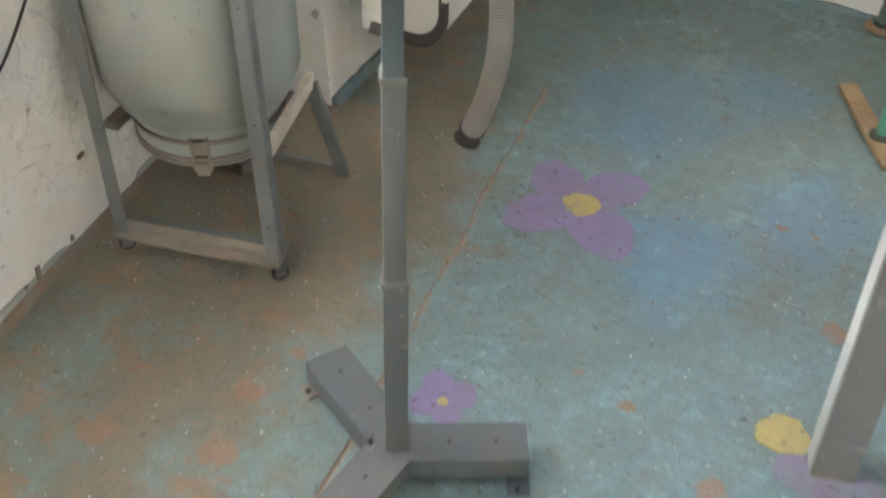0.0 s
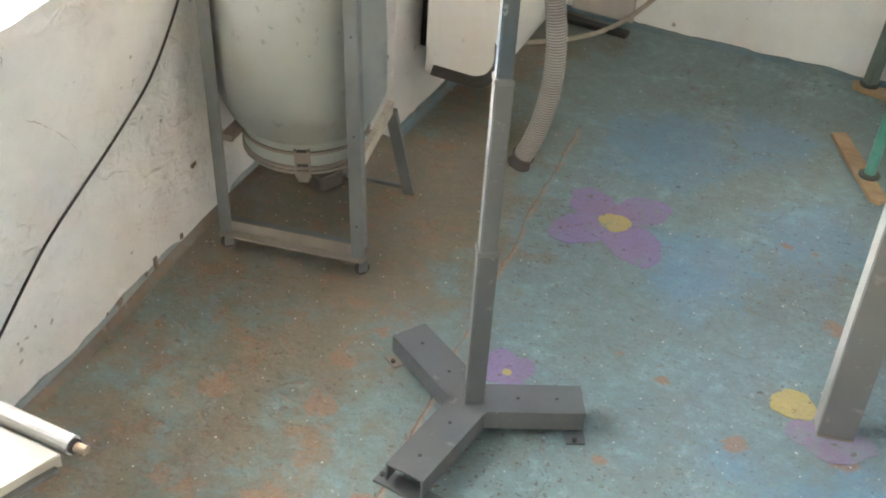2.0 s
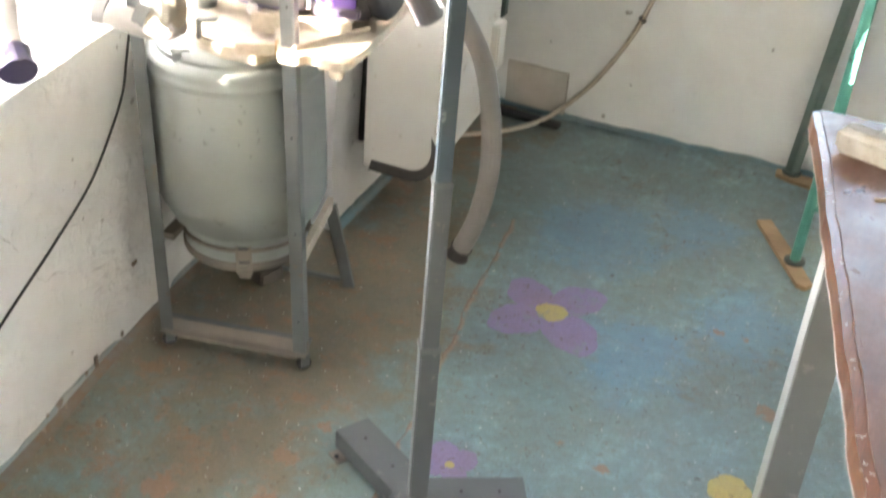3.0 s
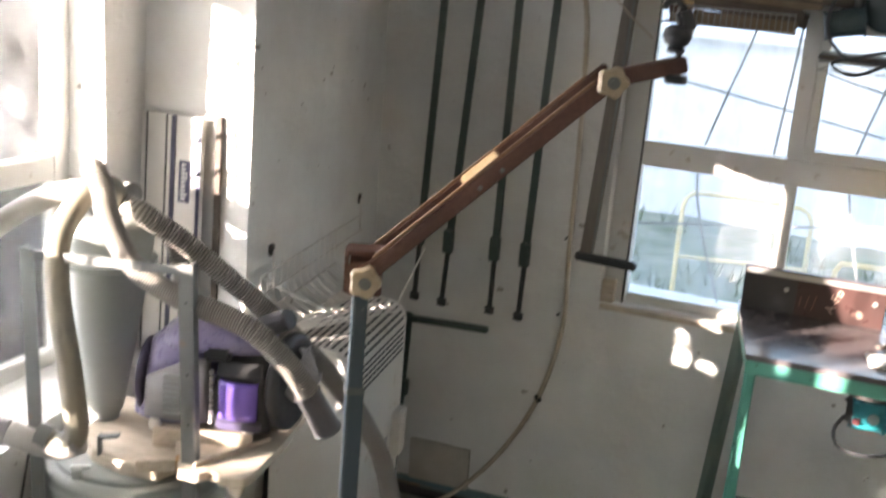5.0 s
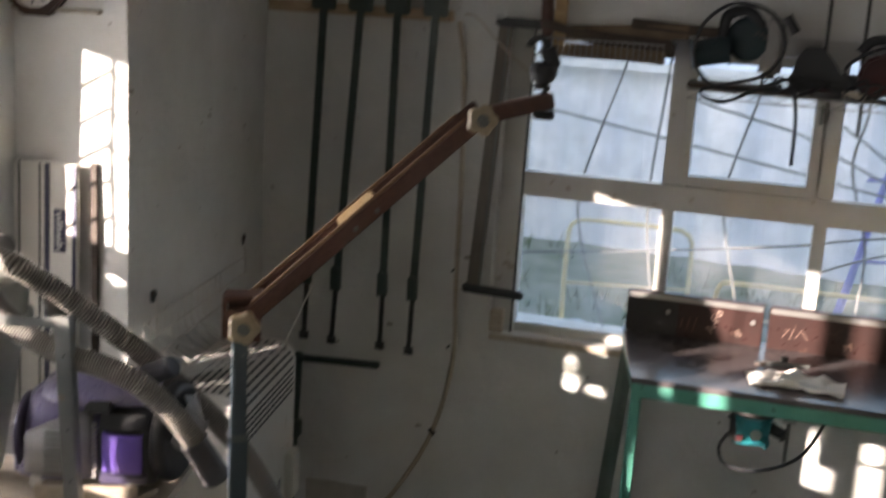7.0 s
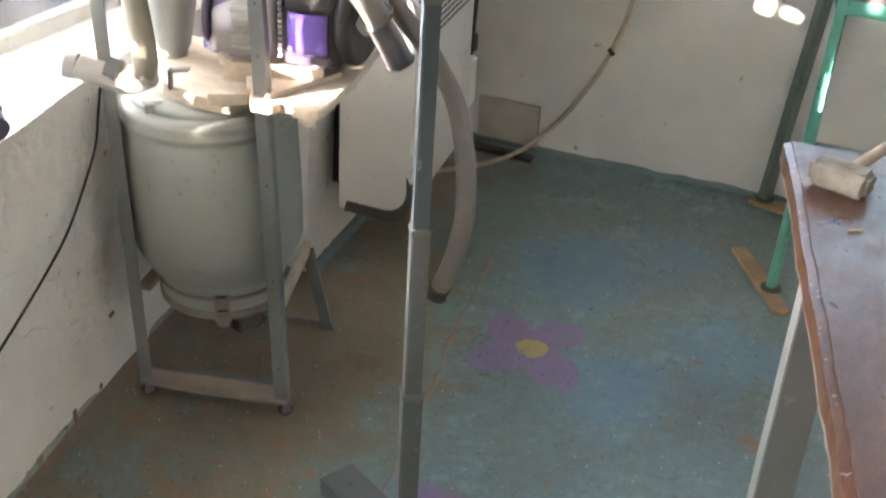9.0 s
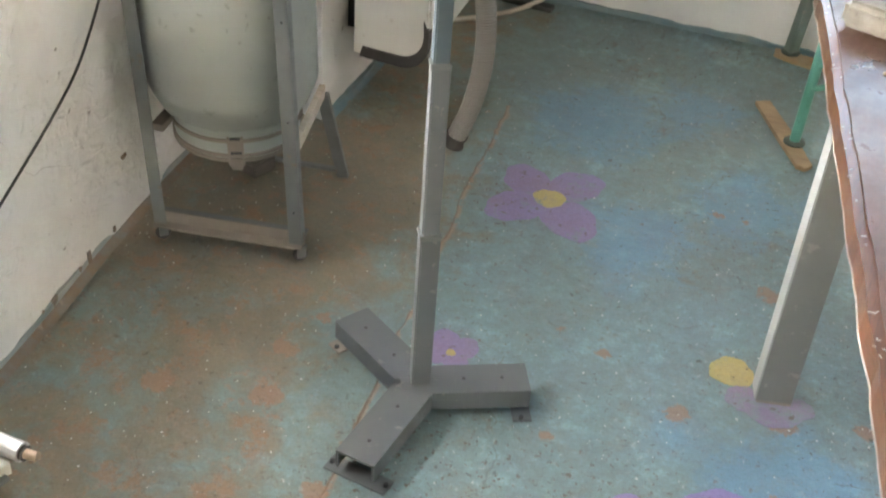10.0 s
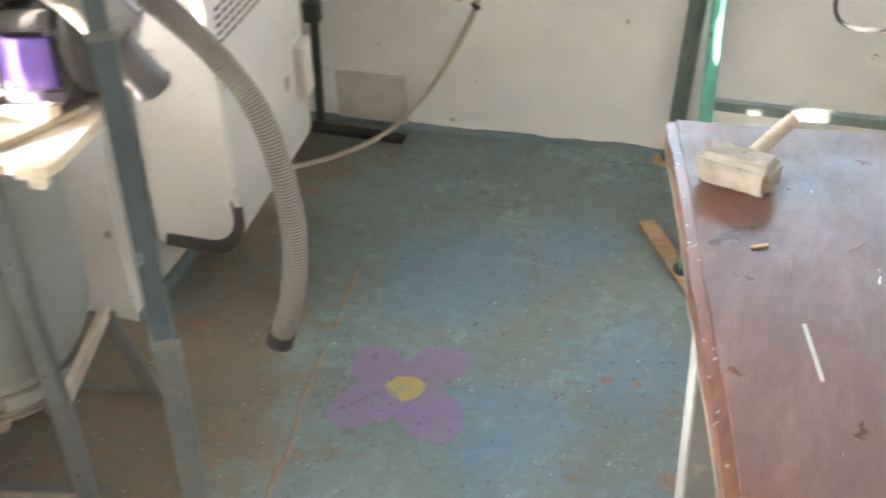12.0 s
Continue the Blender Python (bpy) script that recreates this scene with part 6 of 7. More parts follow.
part("minute_hand", face_y(block(0.004, 0.060, 0.001, pose(-0.028, -0.004, 0.0337, 0, 0, 98)), CC), M_BLACK, clock)

ledge = tagged(part("wall_ledge", box((-1.70, 1.815, 1.996), (-1.435, 1.85, 2.006), 0.002), M_DUSTWOOD), "narrow pale wooden ledge under the clock", "ledge")

railbox = thing("guide_rail_set", (-1.6, 1.79, 0.875), "white striped guide rails leaning in the window recess", "guide rails")
RB = pose(-1.585, 1.803, 0.872, -1.6, 0, 0)
part("panel", box((-0.115, -0.014, 0), (0.09, -0.002, 0.715), 0.002, RB), M_WHITE_ENAMEL, railbox)
for x0, x1 in ((-0.098, -0.093), (-0.032, -0.027)):
    part("stripe", box((x0, -0.0165, 0.002), (x1, -0.0145, 0.713), 0, RB), M_BLACK, railbox)
m_stripe = surface("dark_blue_stripe", (0.03, 0.03, 0.07), (0.05, 0.05, 0.09), None, 8, 60, 0.4)
for x0, x1 in ((-0.014, 0.002), (0.074, 0.086)):
    part("stripe", box((x0, -0.0165, 0.002), (x1, -0.0145, 0.713), 0, RB), m_stripe, railbox)
lab = part("label_plate", box((0.016, -0.0165, 0.468), (0.054, -0.0148, 0.588), 0, RB), m_stripe, railbox, "dark label with pale lettering")
for k in range(9):
    part("letter_bar", box((0.025, -0.0176, 0.476 + k * 0.0120), (0.025 + (0.020 if k in (1, 5, 6) else 0.014), -0.0166, 0.482 + k * 0.0120), 0, RB), M_CLOCKFACE, lab)
tagged(part("thin_batten", wobble(prism([(-1.466, 1.820), (-1.446, 1.822), (-1.447, 1.834), (-1.466, 1.833)], 0.868, 1.595, 0.002), 0.003, 9), M_DARKBATTEN), "thin dark brown wooden batten leaning in the recess", "batten")

# ---------------------------------------------------------------- bar clamps on their wooden rail
tagged(part("clamp_rail", box((-1.475, 2.985, 2.006), (-0.788, 3.028, 2.046), 0.003), M_RAILWOOD), "pale wooden batten screwed to the wall as clamp rack", "batten")

wire = part("loose_wire", sweep([(-1.465, 3.012, 2.169), (-1.38, 3.014, 2.196), (-1.289, 3.014, 2.212), (-1.203, 3.014, 2.220), (-1.150, 3.014, 2.243), (-1.116, 3.014, 2.199), (-1.083, 3.014, 2.165)], 0.003, 6, 0.02), M_IRON)
tagged(wire, "thin dark wire looped along the wall above the clamps", "wire")


def bar_clamp(x_top, x_bot, z_end, mid=1.0):
    c = thing("bar_clamp", (x_top, 2.96, 2.05), "dark green steel bar clamp hanging on the wooden rail", "clamp", "bar clamps on the rail")
    sl = (x_bot - x_top) / (2.05 - z_end)

    def px(z):
        return x_top + sl * (2.05 - z)
    part("bar", bar((px(mid), 2.968, mid), (px(2.04), 2.968, 2.04), 0.028, 0.010, 0.002, up=(0, 1, 0)), M_GREEN_DARK, c)
    h_ = part("fixed_jaw", box((x_top - 0.043, 2.950, 2.02), (x_top + 0.043, 2.984, 2.152), 0.006), M_GREEN_DARK, c)
    part("screw_spindle", rod((px(mid) + 0.004, 2.958, mid + 0.02), (px(z_end) + 0.004, 2.958, z_end), 0.0095, n=10), M_IRON, c)
    part("jaw_pad", rod((px(z_end) + 0.004, 2.958, z_end + 0.012), (px(z_end) + 0.004, 2.958, z_end - 0.008), 0.017, n=14, bevel=0.002), M_IRON, c)
    part("sliding_jaw", box((px(mid) - 0.018, 2.948, mid - 0.015), (px(mid) + 0.018, 2.978, mid + 0.075), 0.004), M_GREEN_DARK, c)
    return c


bar_clamp(-1.253, -1.287, 0.815, 1.03)
bar_clamp(-1.114, -1.176, 0.811, 1.018)
bar_clamp(-0.978, -0.985, 0.815, 1.02)
bar_clamp(-0.840, -0.873, 0.812, 1.018)

tc_ = thing("standing_clamp", (-1.285, 2.97, 0), "dark green T-shaped clamp standing in the corner", "clamp")
part("bar", bar((-1.330, 2.985, 0.022), (-1.305, 2.975, 0.740), 0.028, 0.014, 0.002, up=(0, 1, 0)), M_GREEN_DARK, tc_)
part("jaw", bar((-1.325, 2.965, 0.722), (-0.982, 2.965, 0.736), 0.030, 0.022, 0.004), M_GREEN_DARK, tc_)
part("sliding_jaw", box((-1.346, 2.955, 0.40), (-1.290, 2.995, 0.47), 0.005), M_GREEN_DARK, tc_)

# bow-type clamp beside the window: grey bar, dark ends, thin rod
bow = thing("frame_saw", (-0.62, 2.98, 1.07), "grey wooden frame saw with black handles hung beside window", "saw")
part("stile", bar((-0.647, 2.985, 1.075), (-0.590, 2.985, 2.03), 0.048, 0.02, 0.003, up=(0, 1, 0)), surface("weathered_grey_wood", (0.19, 0.165, 0.14), (0.13, 0.11, 0.095), None, 10, 60, 0.6, stretch=(8, 8, 1)), bow)
part("edge_strip", bar((-0.625, 2.972, 1.09), (-0.578, 2.972, 2.02), 0.007, 0.006, 0.001, up=(0, 1, 0)), M_STEEL, bow)
part("lower_handle", bar((-0.685, 2.975, 1.076), (-0.462, 2.975, 1.070), 0.024, 0.032, 0.006), M_BLACK, bow)
part("upper_handle", bar((-0.625, 2.975, 2.020), (-0.425, 2.975, 2.018), 0.026, 0.032, 0.006), M_BLACK, bow)
part("blade_rod", rod((-0.500, 2.985, 0.93), (-0.488, 2.985, 2.01), 0.004, n=8), M_IRON, bow)
part("ferrule", box((-0.625, 2.955, 2.03), (-0.595, 2.985, 2.046), 0.003), M_BRIGHT, bow)

# string from the rail to the saw and cream cable down the wall
st = thing("string", (-0.70, 2.99, 2.03), "thin pale string tied from the clamp rail to the saw", "string")
part("cord", sweep([(-0.745, 3.0, 2.035), (-0.70, 2.99, 2.03), (-0.60, 2.97, 1.94), (-0.50, 2.965, 1.86)], 0.003, 6, 0.02), M_CABLE, st)
cb = thing("wall_cable", (-0.73, 3.02, 1.0), "old cream cable running down the wall to the floor", "cable")
part("cable", sweep([(-0.765, 3.012, 2.01), (-0.742, 3.022, 1.85), (-0.727, 3.024, 1.5), (-0.722, 3.024, 1.1), (-0.715, 3.024, 0.78), (-0.777, 3.022, 0.492), (-0.89, 3.018, 0.26), (-1.00, 3.0, 0.11), (-1.09, 2.93, 0.035), (-1.20, 2.80, 0.014), (-1.36, 2.64, 0.013)], 0.009, 10, 0.02), M_CABLE, cb, smooth=True)
part("cable_clip", block(0.03, 0.012, 0.018, pose(-0.777, 3.018, 0.490, 0, 50, 0), 0.002), M_IRON, cb)
for z in (1.12, 0.83):
    part("cable_nail", rod((-0.735, 3.035, z), (-0.735, 3.01, z), 0.005, n=8), M_IRON, cb)

# grey patch low in the corner, dark board on the floor
tagged(part("wall_patch", wobble(box((-1.275, 3.018, 0.045), (-1.026, 3.034, 0.212)), 0.004, 9, 0.06), M_GREYPATCH), "square of grey paint low on the wall", "paint patch")
tagged(part("floor_plank", wobble(box((-1.40, 2.925, 0.018), (-1.01, 2.97, 0.038), 0.003), 0.003, 9), M_IRON), "dark plank lying along the foot of the wall", "plank")

# ---------------------------------------------------------------- router table
RT_Z, RT_Y0, RT_Y1, RT_X0, RT_X1 = 1.012, 2.42, 3.0, -0.004, 1.25
rt = thing("router_table", (0.5, 2.7, 0), "green steel router table with dark plywood top and tall fence", "router table")
m_top = surface("scratched_brown_table_top", (0.115, 0.10, 0.105), (0.09, 0.078, 0.08), (0.15, 0.135, 0.13), 4, 35, 0.2, relief=0.1)
part("tabletop", prism([(RT_X0, RT_Y0), (RT_X1, RT_Y0), (RT_X1, RT_Y1), (RT_X0 - 0.10, RT_Y1)], RT_Z - 0.018, RT_Z, 0.002), m_top, rt)
part("front_trim", box((RT_X0 + 0.002, RT_Y0 + 0.002, RT_Z - 0.062), (RT_X1, RT_Y0 + 0.03, RT_Z - 0.019), 0.002), M_GREEN, rt, "green steel front rail")
part("side_trim", prism([(RT_X0 + 0.001, RT_Y0 + 0.032), (RT_X0 + 0.028, RT_Y0 + 0.032), (RT_X0 - 0.068, RT_Y1 - 0.02), (RT_X0 - 0.095, RT_Y1 - 0.02)], RT_Z - 0.062, RT_Z - 0.019, 0.002), M_GREEN, rt)

FOOT_F, FOOT_B = Vector((-0.004, 2.452, 0.024)), Vector((-0.135, 3.000, 0.066))
part("leg", rod(FOOT_F, (0.014, RT_Y0 + 0.025, RT_Z - 0.062), 0.017, 0.017, 12), M_GREEN, rt)
part("leg", bar(FOOT_B, (RT_X0 - 0.060, RT_Y1 - 0.06, RT_Z - 0.02), 0.040, 0.040, 0.004), M_GREEN_GREY, rt)
part("leg", rod((1.22, 2.45, 0.002), (1.2, RT_Y0 + 0.035, RT_Z - 0.062), 0.017, n=12), M_GREEN, rt)
part("leg", bar((1.22, 2.96, 0.002), (1.2, RT_Y1 - 0.06, RT_Z - 0.02), 0.04, 0.04, 0.004), M_GREEN_GREY, rt)
part("leg_brace", rod((0.004, 2.44, 0.22), (0.30, 2.55, 0.30), 0.010, n=10), M_GREEN, rt)
part("foot_pad", lathe([(0, 0), (0.034, 0), (0.034, 0.006), (0.02, 0.010), (0, 0.010)], FOOT_F - Vector((0, 0, 0.004)), 16), M_GREEN_DARK, rt)
part("foot_pad", lathe([(0, 0), (0.034, 0), (0.034, 0.006), (0.02, 0.010), (0, 0.010)], FOOT_B - Vector((0, 0, 0.004)), 16), M_GREEN_DARK, rt)
part("stretcher", bar((0.012, 2.452, 0.530), (1.20, 2.452, 0.530), 0.026, 0.026, 0.002), M_GREEN_GREY, rt, "dark green low rail")
part("side_post", bar((0.016, RT_Y0 + 0.018, 0.30), (0.016, RT_Y0 + 0.018, RT_Z - 0.062), 0.022, 0.022, 0.002), M_GREEN, rt)
fence = []
for x0, x1 in ((-0.088, 0.365), (0.383, 1.05)):
    f_ = part("fence_board", box((x0, 2.93, RT_Z), (x1, 2.952, RT_Z + 0.145), 0.002), M_PLYFENCE, rt, "dark red film-faced plywood fence half")
    part("fence_rail", box((x0 + 0.004, 2.922, RT_Z + 0.122), (x1 - 0.004, 2.9295, RT_Z + 0.140), 0.001), M_BRIGHT, f_, "aluminium rail")
    for dx in (0.14, 0.42) if x0 < 0 else (0.42,):
        part("fence_bolt", rod((x0 + dx, 2.9295, RT_Z + 0.082), (x0 + dx, 2.9225, RT_Z + 0.082), 0.008, n=12), M_BRIGHT, f_)
    if x0 < 0:
        part("black_end_face", box((x0 + 0.002, 2.9275, RT_Z + 0.001), (0.085, 2.9305, RT_Z + 0.118)), M_BLACK, f_, "black painted end of the fence")
    fence.append(f_)
rng = random.Random(5)


def chalk(text, x, z, size, turn, parent):
    """Hand lettering in chalk on the fence."""
    cu = bpy.data.curves.new("writing", "FONT")
    cu.body, cu.size, cu.extrude, cu.offset = text, size, 0.0004, -0.0003
    cu.resolution_u = 2
    tmp = bpy.data.objects.new("writing", cu)
    me = bpy.data.meshes.new_from_object(tmp)
    bpy.data.objects.remove(tmp)
    bm = bmesh.new()
    bm.from_mesh(me)
    bm.transform(Matrix.Translation((x, 2.9285, z)) @ pose(0, 0, 0, 90, 0, 0) @ pose(0, 0, 0, 0, 0, turn))
    part("chalk_writing", bm, M_CHALK, parent)


for k in range(3):
    part("chalk_writing", block(0.004, 0.001, 0.035 + 0.008 * k, pose(0.10 + 0.022 * k, 2.929, RT_Z + 0.05, 0, rng.uniform(-20, 20), 0)), M_CHALK_FAINT, fence[0])
chalk("A-Fo", 0.205, RT_Z + 0.022, 0.044, 70, fence[0])
chalk("B", 0.285, RT_Z + 0.022, 0.036, 25, fence[0])
for k in range(4):
    part("chalk_writing", block(0.004, 0.001, 0.035 + 0.008 * (k % 2), pose(0.44 + 0.02 * k, 2.929, RT_Z + 0.06, 0, rng.uniform(-35, 35), 0)), M_CHALK_FAINT, fence[1])
chalk("M", 0.63, RT_Z + 0.022, 0.036, 20, fence[1])
chalk("Birch", 0.80, RT_Z + 0.018, 0.036, 80, fence[1])
chalk("FIN", 0.845, RT_Z + 0.02, 0.034, 80, fence[1])

for low_, pts in ((0.0, [(-0.175, 2.665), (-0.130, 2.695), (-0.010, 2.50), (0.075, 2.345), (0.060, 2.315), (0.030, 2.32), (-0.060, 2.47)]), (0.043, [(-0.190, 3.015), (-0.065, 3.01), (0.005, 2.99), (-0.015, 2.93), (-0.135, 2.95), (-0.185, 2.97)])):
    tagged(part("wooden_wedge", wobble(prism(pts, 0.003 + low_, 0.019 + low_, 0.002), 0.002, 15), M_WEDGE), "raw orange-brown wooden strip packed under the table leg", "wedge", "wedges under the table legs")

router = thing("router_motor", (0.345, 2.62, 0.84), "teal power router hung under the table", "router")
part("motor_body", join(rod((0.316, 2.60, 0.845), (0.415, 2.60, 0.845), 0.056, 0.053, 24, 0.008), block(0.085, 0.07, 0.09, Matrix.Translation((0.362, 2.575, 0.860)), 0.014)), M_TEAL, router)
part("base_ring", lathe([(0.05, 0.90), (0.075, 0.90), (0.075, 0.915), (0.06, 0.993), (0.05, 0.993)], (0.365, 2.60, 0), 28), M_IRON, router)
part("end_cap", rod((0.316, 2.60, 0.845), (0.298, 2.60, 0.845), 0.050, 0.036, 24, 0.004), M_BLACK, router)
part("handle", rod((0.42, 2.58, 0.86), (0.460, 2.56, 0.85), 0.018, n=14, bevel=0.004), M_BLACK, router)
part("switch", block(0.022, 0.012, 0.022, Matrix.Translation((0.330, 2.537, 0.83)), 0.003), M_REDPLASTIC, router)
part("badge", rod((0.377, 2.541, 0.845), (0.377, 2.534, 0.845), 0.017, n=20), M_BRIGHT, router)
part("lead", sweep([(0.296, 2.57, 0.83), (0.272, 2.55, 0.785), (0.30, 2.54, 0.735), (0.40, 2.56, 0.725), (0.52, 2.62, 0.77), (0.60, 2.70, 0.9)], 0.006, 8, 0.02), M_BLACK, router)
part("depth_rod", rod((0.47, 2.57, 0.76), (0.47, 2.57, 0.97), 0.006, n=8), M_STEEL, router)
part("clamp_bolt", rod((0.45, 2.56, 0.90), (0.49, 2.555, 0.90), 0.009, n=10), M_BRIGHT, router)

# papers and small tools on the router table
for (x, y, w, d, turn, lift) in ((0.45, 2.585, 0.24, 0.13, 8, 0.008), (0.52, 2.555, 0.19, 0.10, -6, 0.018)):
    bmP = grid_slab(-w / 2, w / 2, -d / 2, d / 2, lift, 24, 16, 0.003, 0.030, 17.0)
    for v in bmP.verts:
        v.co.z = max(v.co.z, 0.002)
    bmP.transform(pose(x, y, RT_Z, 0, 0, turn))
    tagged(part("paper_bag", bmP, M_PAPER), "crumpled white paper lying on the router table", "paper", "papers on the router table")
pl = thing("pliers", (0.80, 2.52, RT_Z), "pliers with yellow grips lying on the router table", "pliers")
part("grip", sweep([(0.83, 2.50, RT_Z + 0.010), (0.88, 2.485, RT_Z + 0.011), (0.95, 2.48, RT_Z + 0.010)], 0.009, 8, 0.01), M_GRIP, pl)
part("grip", sweep([(0.83, 2.52, RT_Z + 0.010), (0.88, 2.54, RT_Z + 0.011), (0.95, 2.55, RT_Z + 0.010)], 0.009, 8, 0.01), M_GRIP, pl)
part("jaws", bar((0.84, 2.51, RT_Z + 0.010), (0.74, 2.52, RT_Z + 0.010), 0.022, 0.012, 0.003), M_IRON, pl)
key = thing("collet_wrench", (0.42, 2.74, RT_Z), "small steel spanner and collet on the table", "spanner")
part("shank", bar((0.37, 2.74, RT_Z + 0.004), (0.52, 2.77, RT_Z + 0.004), 0.006, 0.014, 0.001), M_STEEL, key)
part("ring", lathe([(0.008, 0), (0.016, 0), (0.016, 0.008), (0.008, 0.008), (0.008, 0)], (0.365, 2.738, RT_Z), 18), M_IRON, key)
tagged(part("collet_nut", lathe([(0.006, 0), (0.013, 0), (0.013, 0.02), (0.006, 0.02), (0.006, 0)], (0.44, 2.79, RT_Z), 6), M_IRON), "small dark collet nut standing on the table", "nut")

# ---------------------------------------------------------------- wire shelves over the window with power tools
ws = thing("wire_shelf", (-0.22, 2.97, 1.90), "short white wire shelf over the window holding wood offcuts", "wire shelf")
for z in (1.905, 1.962):
    for y in (2.91, 3.0):
        part("long_wire", rod((-0.43, y, z), (0.0, y, z), 0.003, n=6), M_GREYWIRE, ws)
for k in range(23):
    x = -0.425 + k * 0.0192
    part("cross_wire", sweep([(x, 2.91, 1.962), (x, 2.91, 1.907), (x, 2.93, 1.903), (x, 3.0, 1.903)], 0.0016, 5, 0.02), M_GREYWIRE, ws)
for k, (x0, x1, y0, z0, z1) in enumerate(((-0.33, 0.0, 2.945, 1.908, 1.95), (-0.28, 0.03, 2.975, 1.951, 2.00), (-0.40, -0.06, 2.925, 1.908, 1.935), (-0.22, 0.02, 2.95, 1.952, 1.99))):
    tagged(part("wood_offcut", box((x0, y0, z0), (x1, y0 + 0.022, z1), 0.002, Matrix.Translation((x0, 0, z0)) @ pose(0, 0, 0, 0, (2, 6, -1, 3)[k], 0) @ Matrix.Translation((-x0, 0, -z0))), M_DUSTBROWN if k % 2 else M_MIDWOOD),
           "sawn wood offcut lying on the wire shelf", "offcut", "offcuts on the wire shelf")
mallet2 = thing("hand_plane_handle", (-0.385, 2.98, 1.93), "wooden tool with red-brown handle standing on the shelf", "tool")
part("handle", sweep([(-0.395, 2.965, 1.925), (-0.40, 2.965, 2.03), (-0.405, 2.965, 2.12), (-0.404, 2.965, 2.168)], lambda s: 0.014 + 0.008 * math.sin(math.pi * min(s * 1.1, 1)), 12, 0.01), M_MAHOGANY, mallet2, smooth=True)
part("stock", box((-0.375, 2.95, 1.925), (-0.335, 2.985, 2.10), 0.004), M_PALEWOOD, mallet2)

wl = thing("wire_shelf", (0.6, 2.93, 1.83), "long white wire shelf across the window loaded with power tools", "wire shelf")
for y in (2.86, 2.93, 3.0):
    part("long_wire", rod((0.09, y, 1.832), (1.35, y, 1.832), 0.003, n=6), M_GREYWIRE, wl)
for k in range(43):
    x = 0.095 + k * 0.03
    part("cross_wire", sweep([(x, 2.86, 1.834), (x, 2.88, 1.829), (x, 3.0, 1.829)], 0.0015, 5, 0.02), M_GREYWIRE, wl)

part("lower_wire", rod((0.09, 2.86, 1.806), (1.35, 2.86, 1.806), 0.0022, n=6), M_GREYWIRE, wl)
for k in range(28):
    x = 0.095 + k * 0.0448
    part("brace_wire", rod((x, 2.86, 1.831 if k % 2 else 1.807), (x + 0.0448, 2.86, 1.807 if k % 2 else 1.831), 0.0014, n=5), M_GREYWIRE, wl)
tagged(part("shelf_board", wobble(box((0.085, 2.885, 1.836), (0.42, 2.99, 1.852), 0.003), 0.003, 12), M_DUSTBROWN), "dusty brown board lying on the wire shelf", "board")
sawt = thing("circular_saw", (0.24, 2.93, 1.84), "teal hand-held circular saw with coiled black lead on the wire shelf", "power saw")
part("blade_guard", lathe([(0, -0.02), (0.05, -0.024), (0.062, -0.02), (0.070, -0.012), (0.070, 0.012), (0.062, 0.02), (0, 0.02)], (0.262, 2.94, 2.0), 40, axis=(0.1, 1, 0)), M_TEAL_DARK, sawt, smooth=True)
part("motor", rod((0.20, 2.93, 1.965), (0.09, 2.91, 1.94), 0.045, 0.04, 24, 0.006), M_TEAL_DARK, sawt)
part("rear_grip", sweep([(0.30, 2.93, 2.04), (0.255, 2.92, 2.085), (0.19, 2.92, 2.07), (0.18, 2.92, 2.0)], 0.017, 12, 0.01), M_BLACK, sawt, smooth=True)
part("gear_case", box((0.30, 2.90, 1.88), (0.37, 2.97, 2.07), 0.018), M_GREYPLASTIC, sawt)
part("sole_plate", box((0.09, 2.89, 1.853), (0.38, 2.985, 1.858), 0.001), M_STEEL, sawt)
part("lead", sweep([(0.30, 2.87, 1.84), (0.17, 2.86, 1.85), (0.10, 2.86, 1.93), (0.12, 2.86, 2.04), (0.21, 2.86, 2.108), (0.32, 2.86, 2.085), (0.375, 2.86, 2.0), (0.33, 2.86, 1.90), (0.22, 2.86, 1.86), (0.13, 2.855, 1.83), (0.2, 2.85, 1.80), (0.33, 2.86, 1.86), (0.40, 2.85, 1.88), (0.43, 2.845, 1.78), (0.435, 2.845, 1.62)], 0.006, 8, 0.012), M_BLACK, sawt, smooth=True)
part("plug", rod((0.40, 2.87, 2.03), (0.37, 2.87, 2.075), 0.016, n=12, bevel=0.003), M_BLACK, sawt)
grinder = thing("angle_grinder", (0.5, 2.93, 1.84), "dark angle grinder lying on the wire shelf", "grinder")
part("body", rod((0.44, 2.93, 1.875), (0.60, 2.93, 1.885), 0.032, 0.028, 20, 0.004), M_BLACK, grinder)
part("head", prism([(0.40, 0.0), (0.405, 0.06), (0.415, 0.11), (0.44, 0.145), (0.49, 0.15), (0.525, 0.11), (0.57, 0.045), (0.60, 0.0)], -0.03, 0.03, 0.004, Matrix.Translation((0, 2.93, 1.842)) @ pose(0, 0, 0, 90, 0, 0)), M_BLACK, grinder)
part("guard", lathe([(0, 0), (0.05, 0), (0.05, 0.018), (0.045, 0.02), (0, 0.02)], (0.52, 2.91, 1.836), 26), M_IRON, grinder)
jig = thing("jigsaw", (0.70, 2.93, 1.84), "dark red jigsaw with black lead on the wire shelf", "power saw")
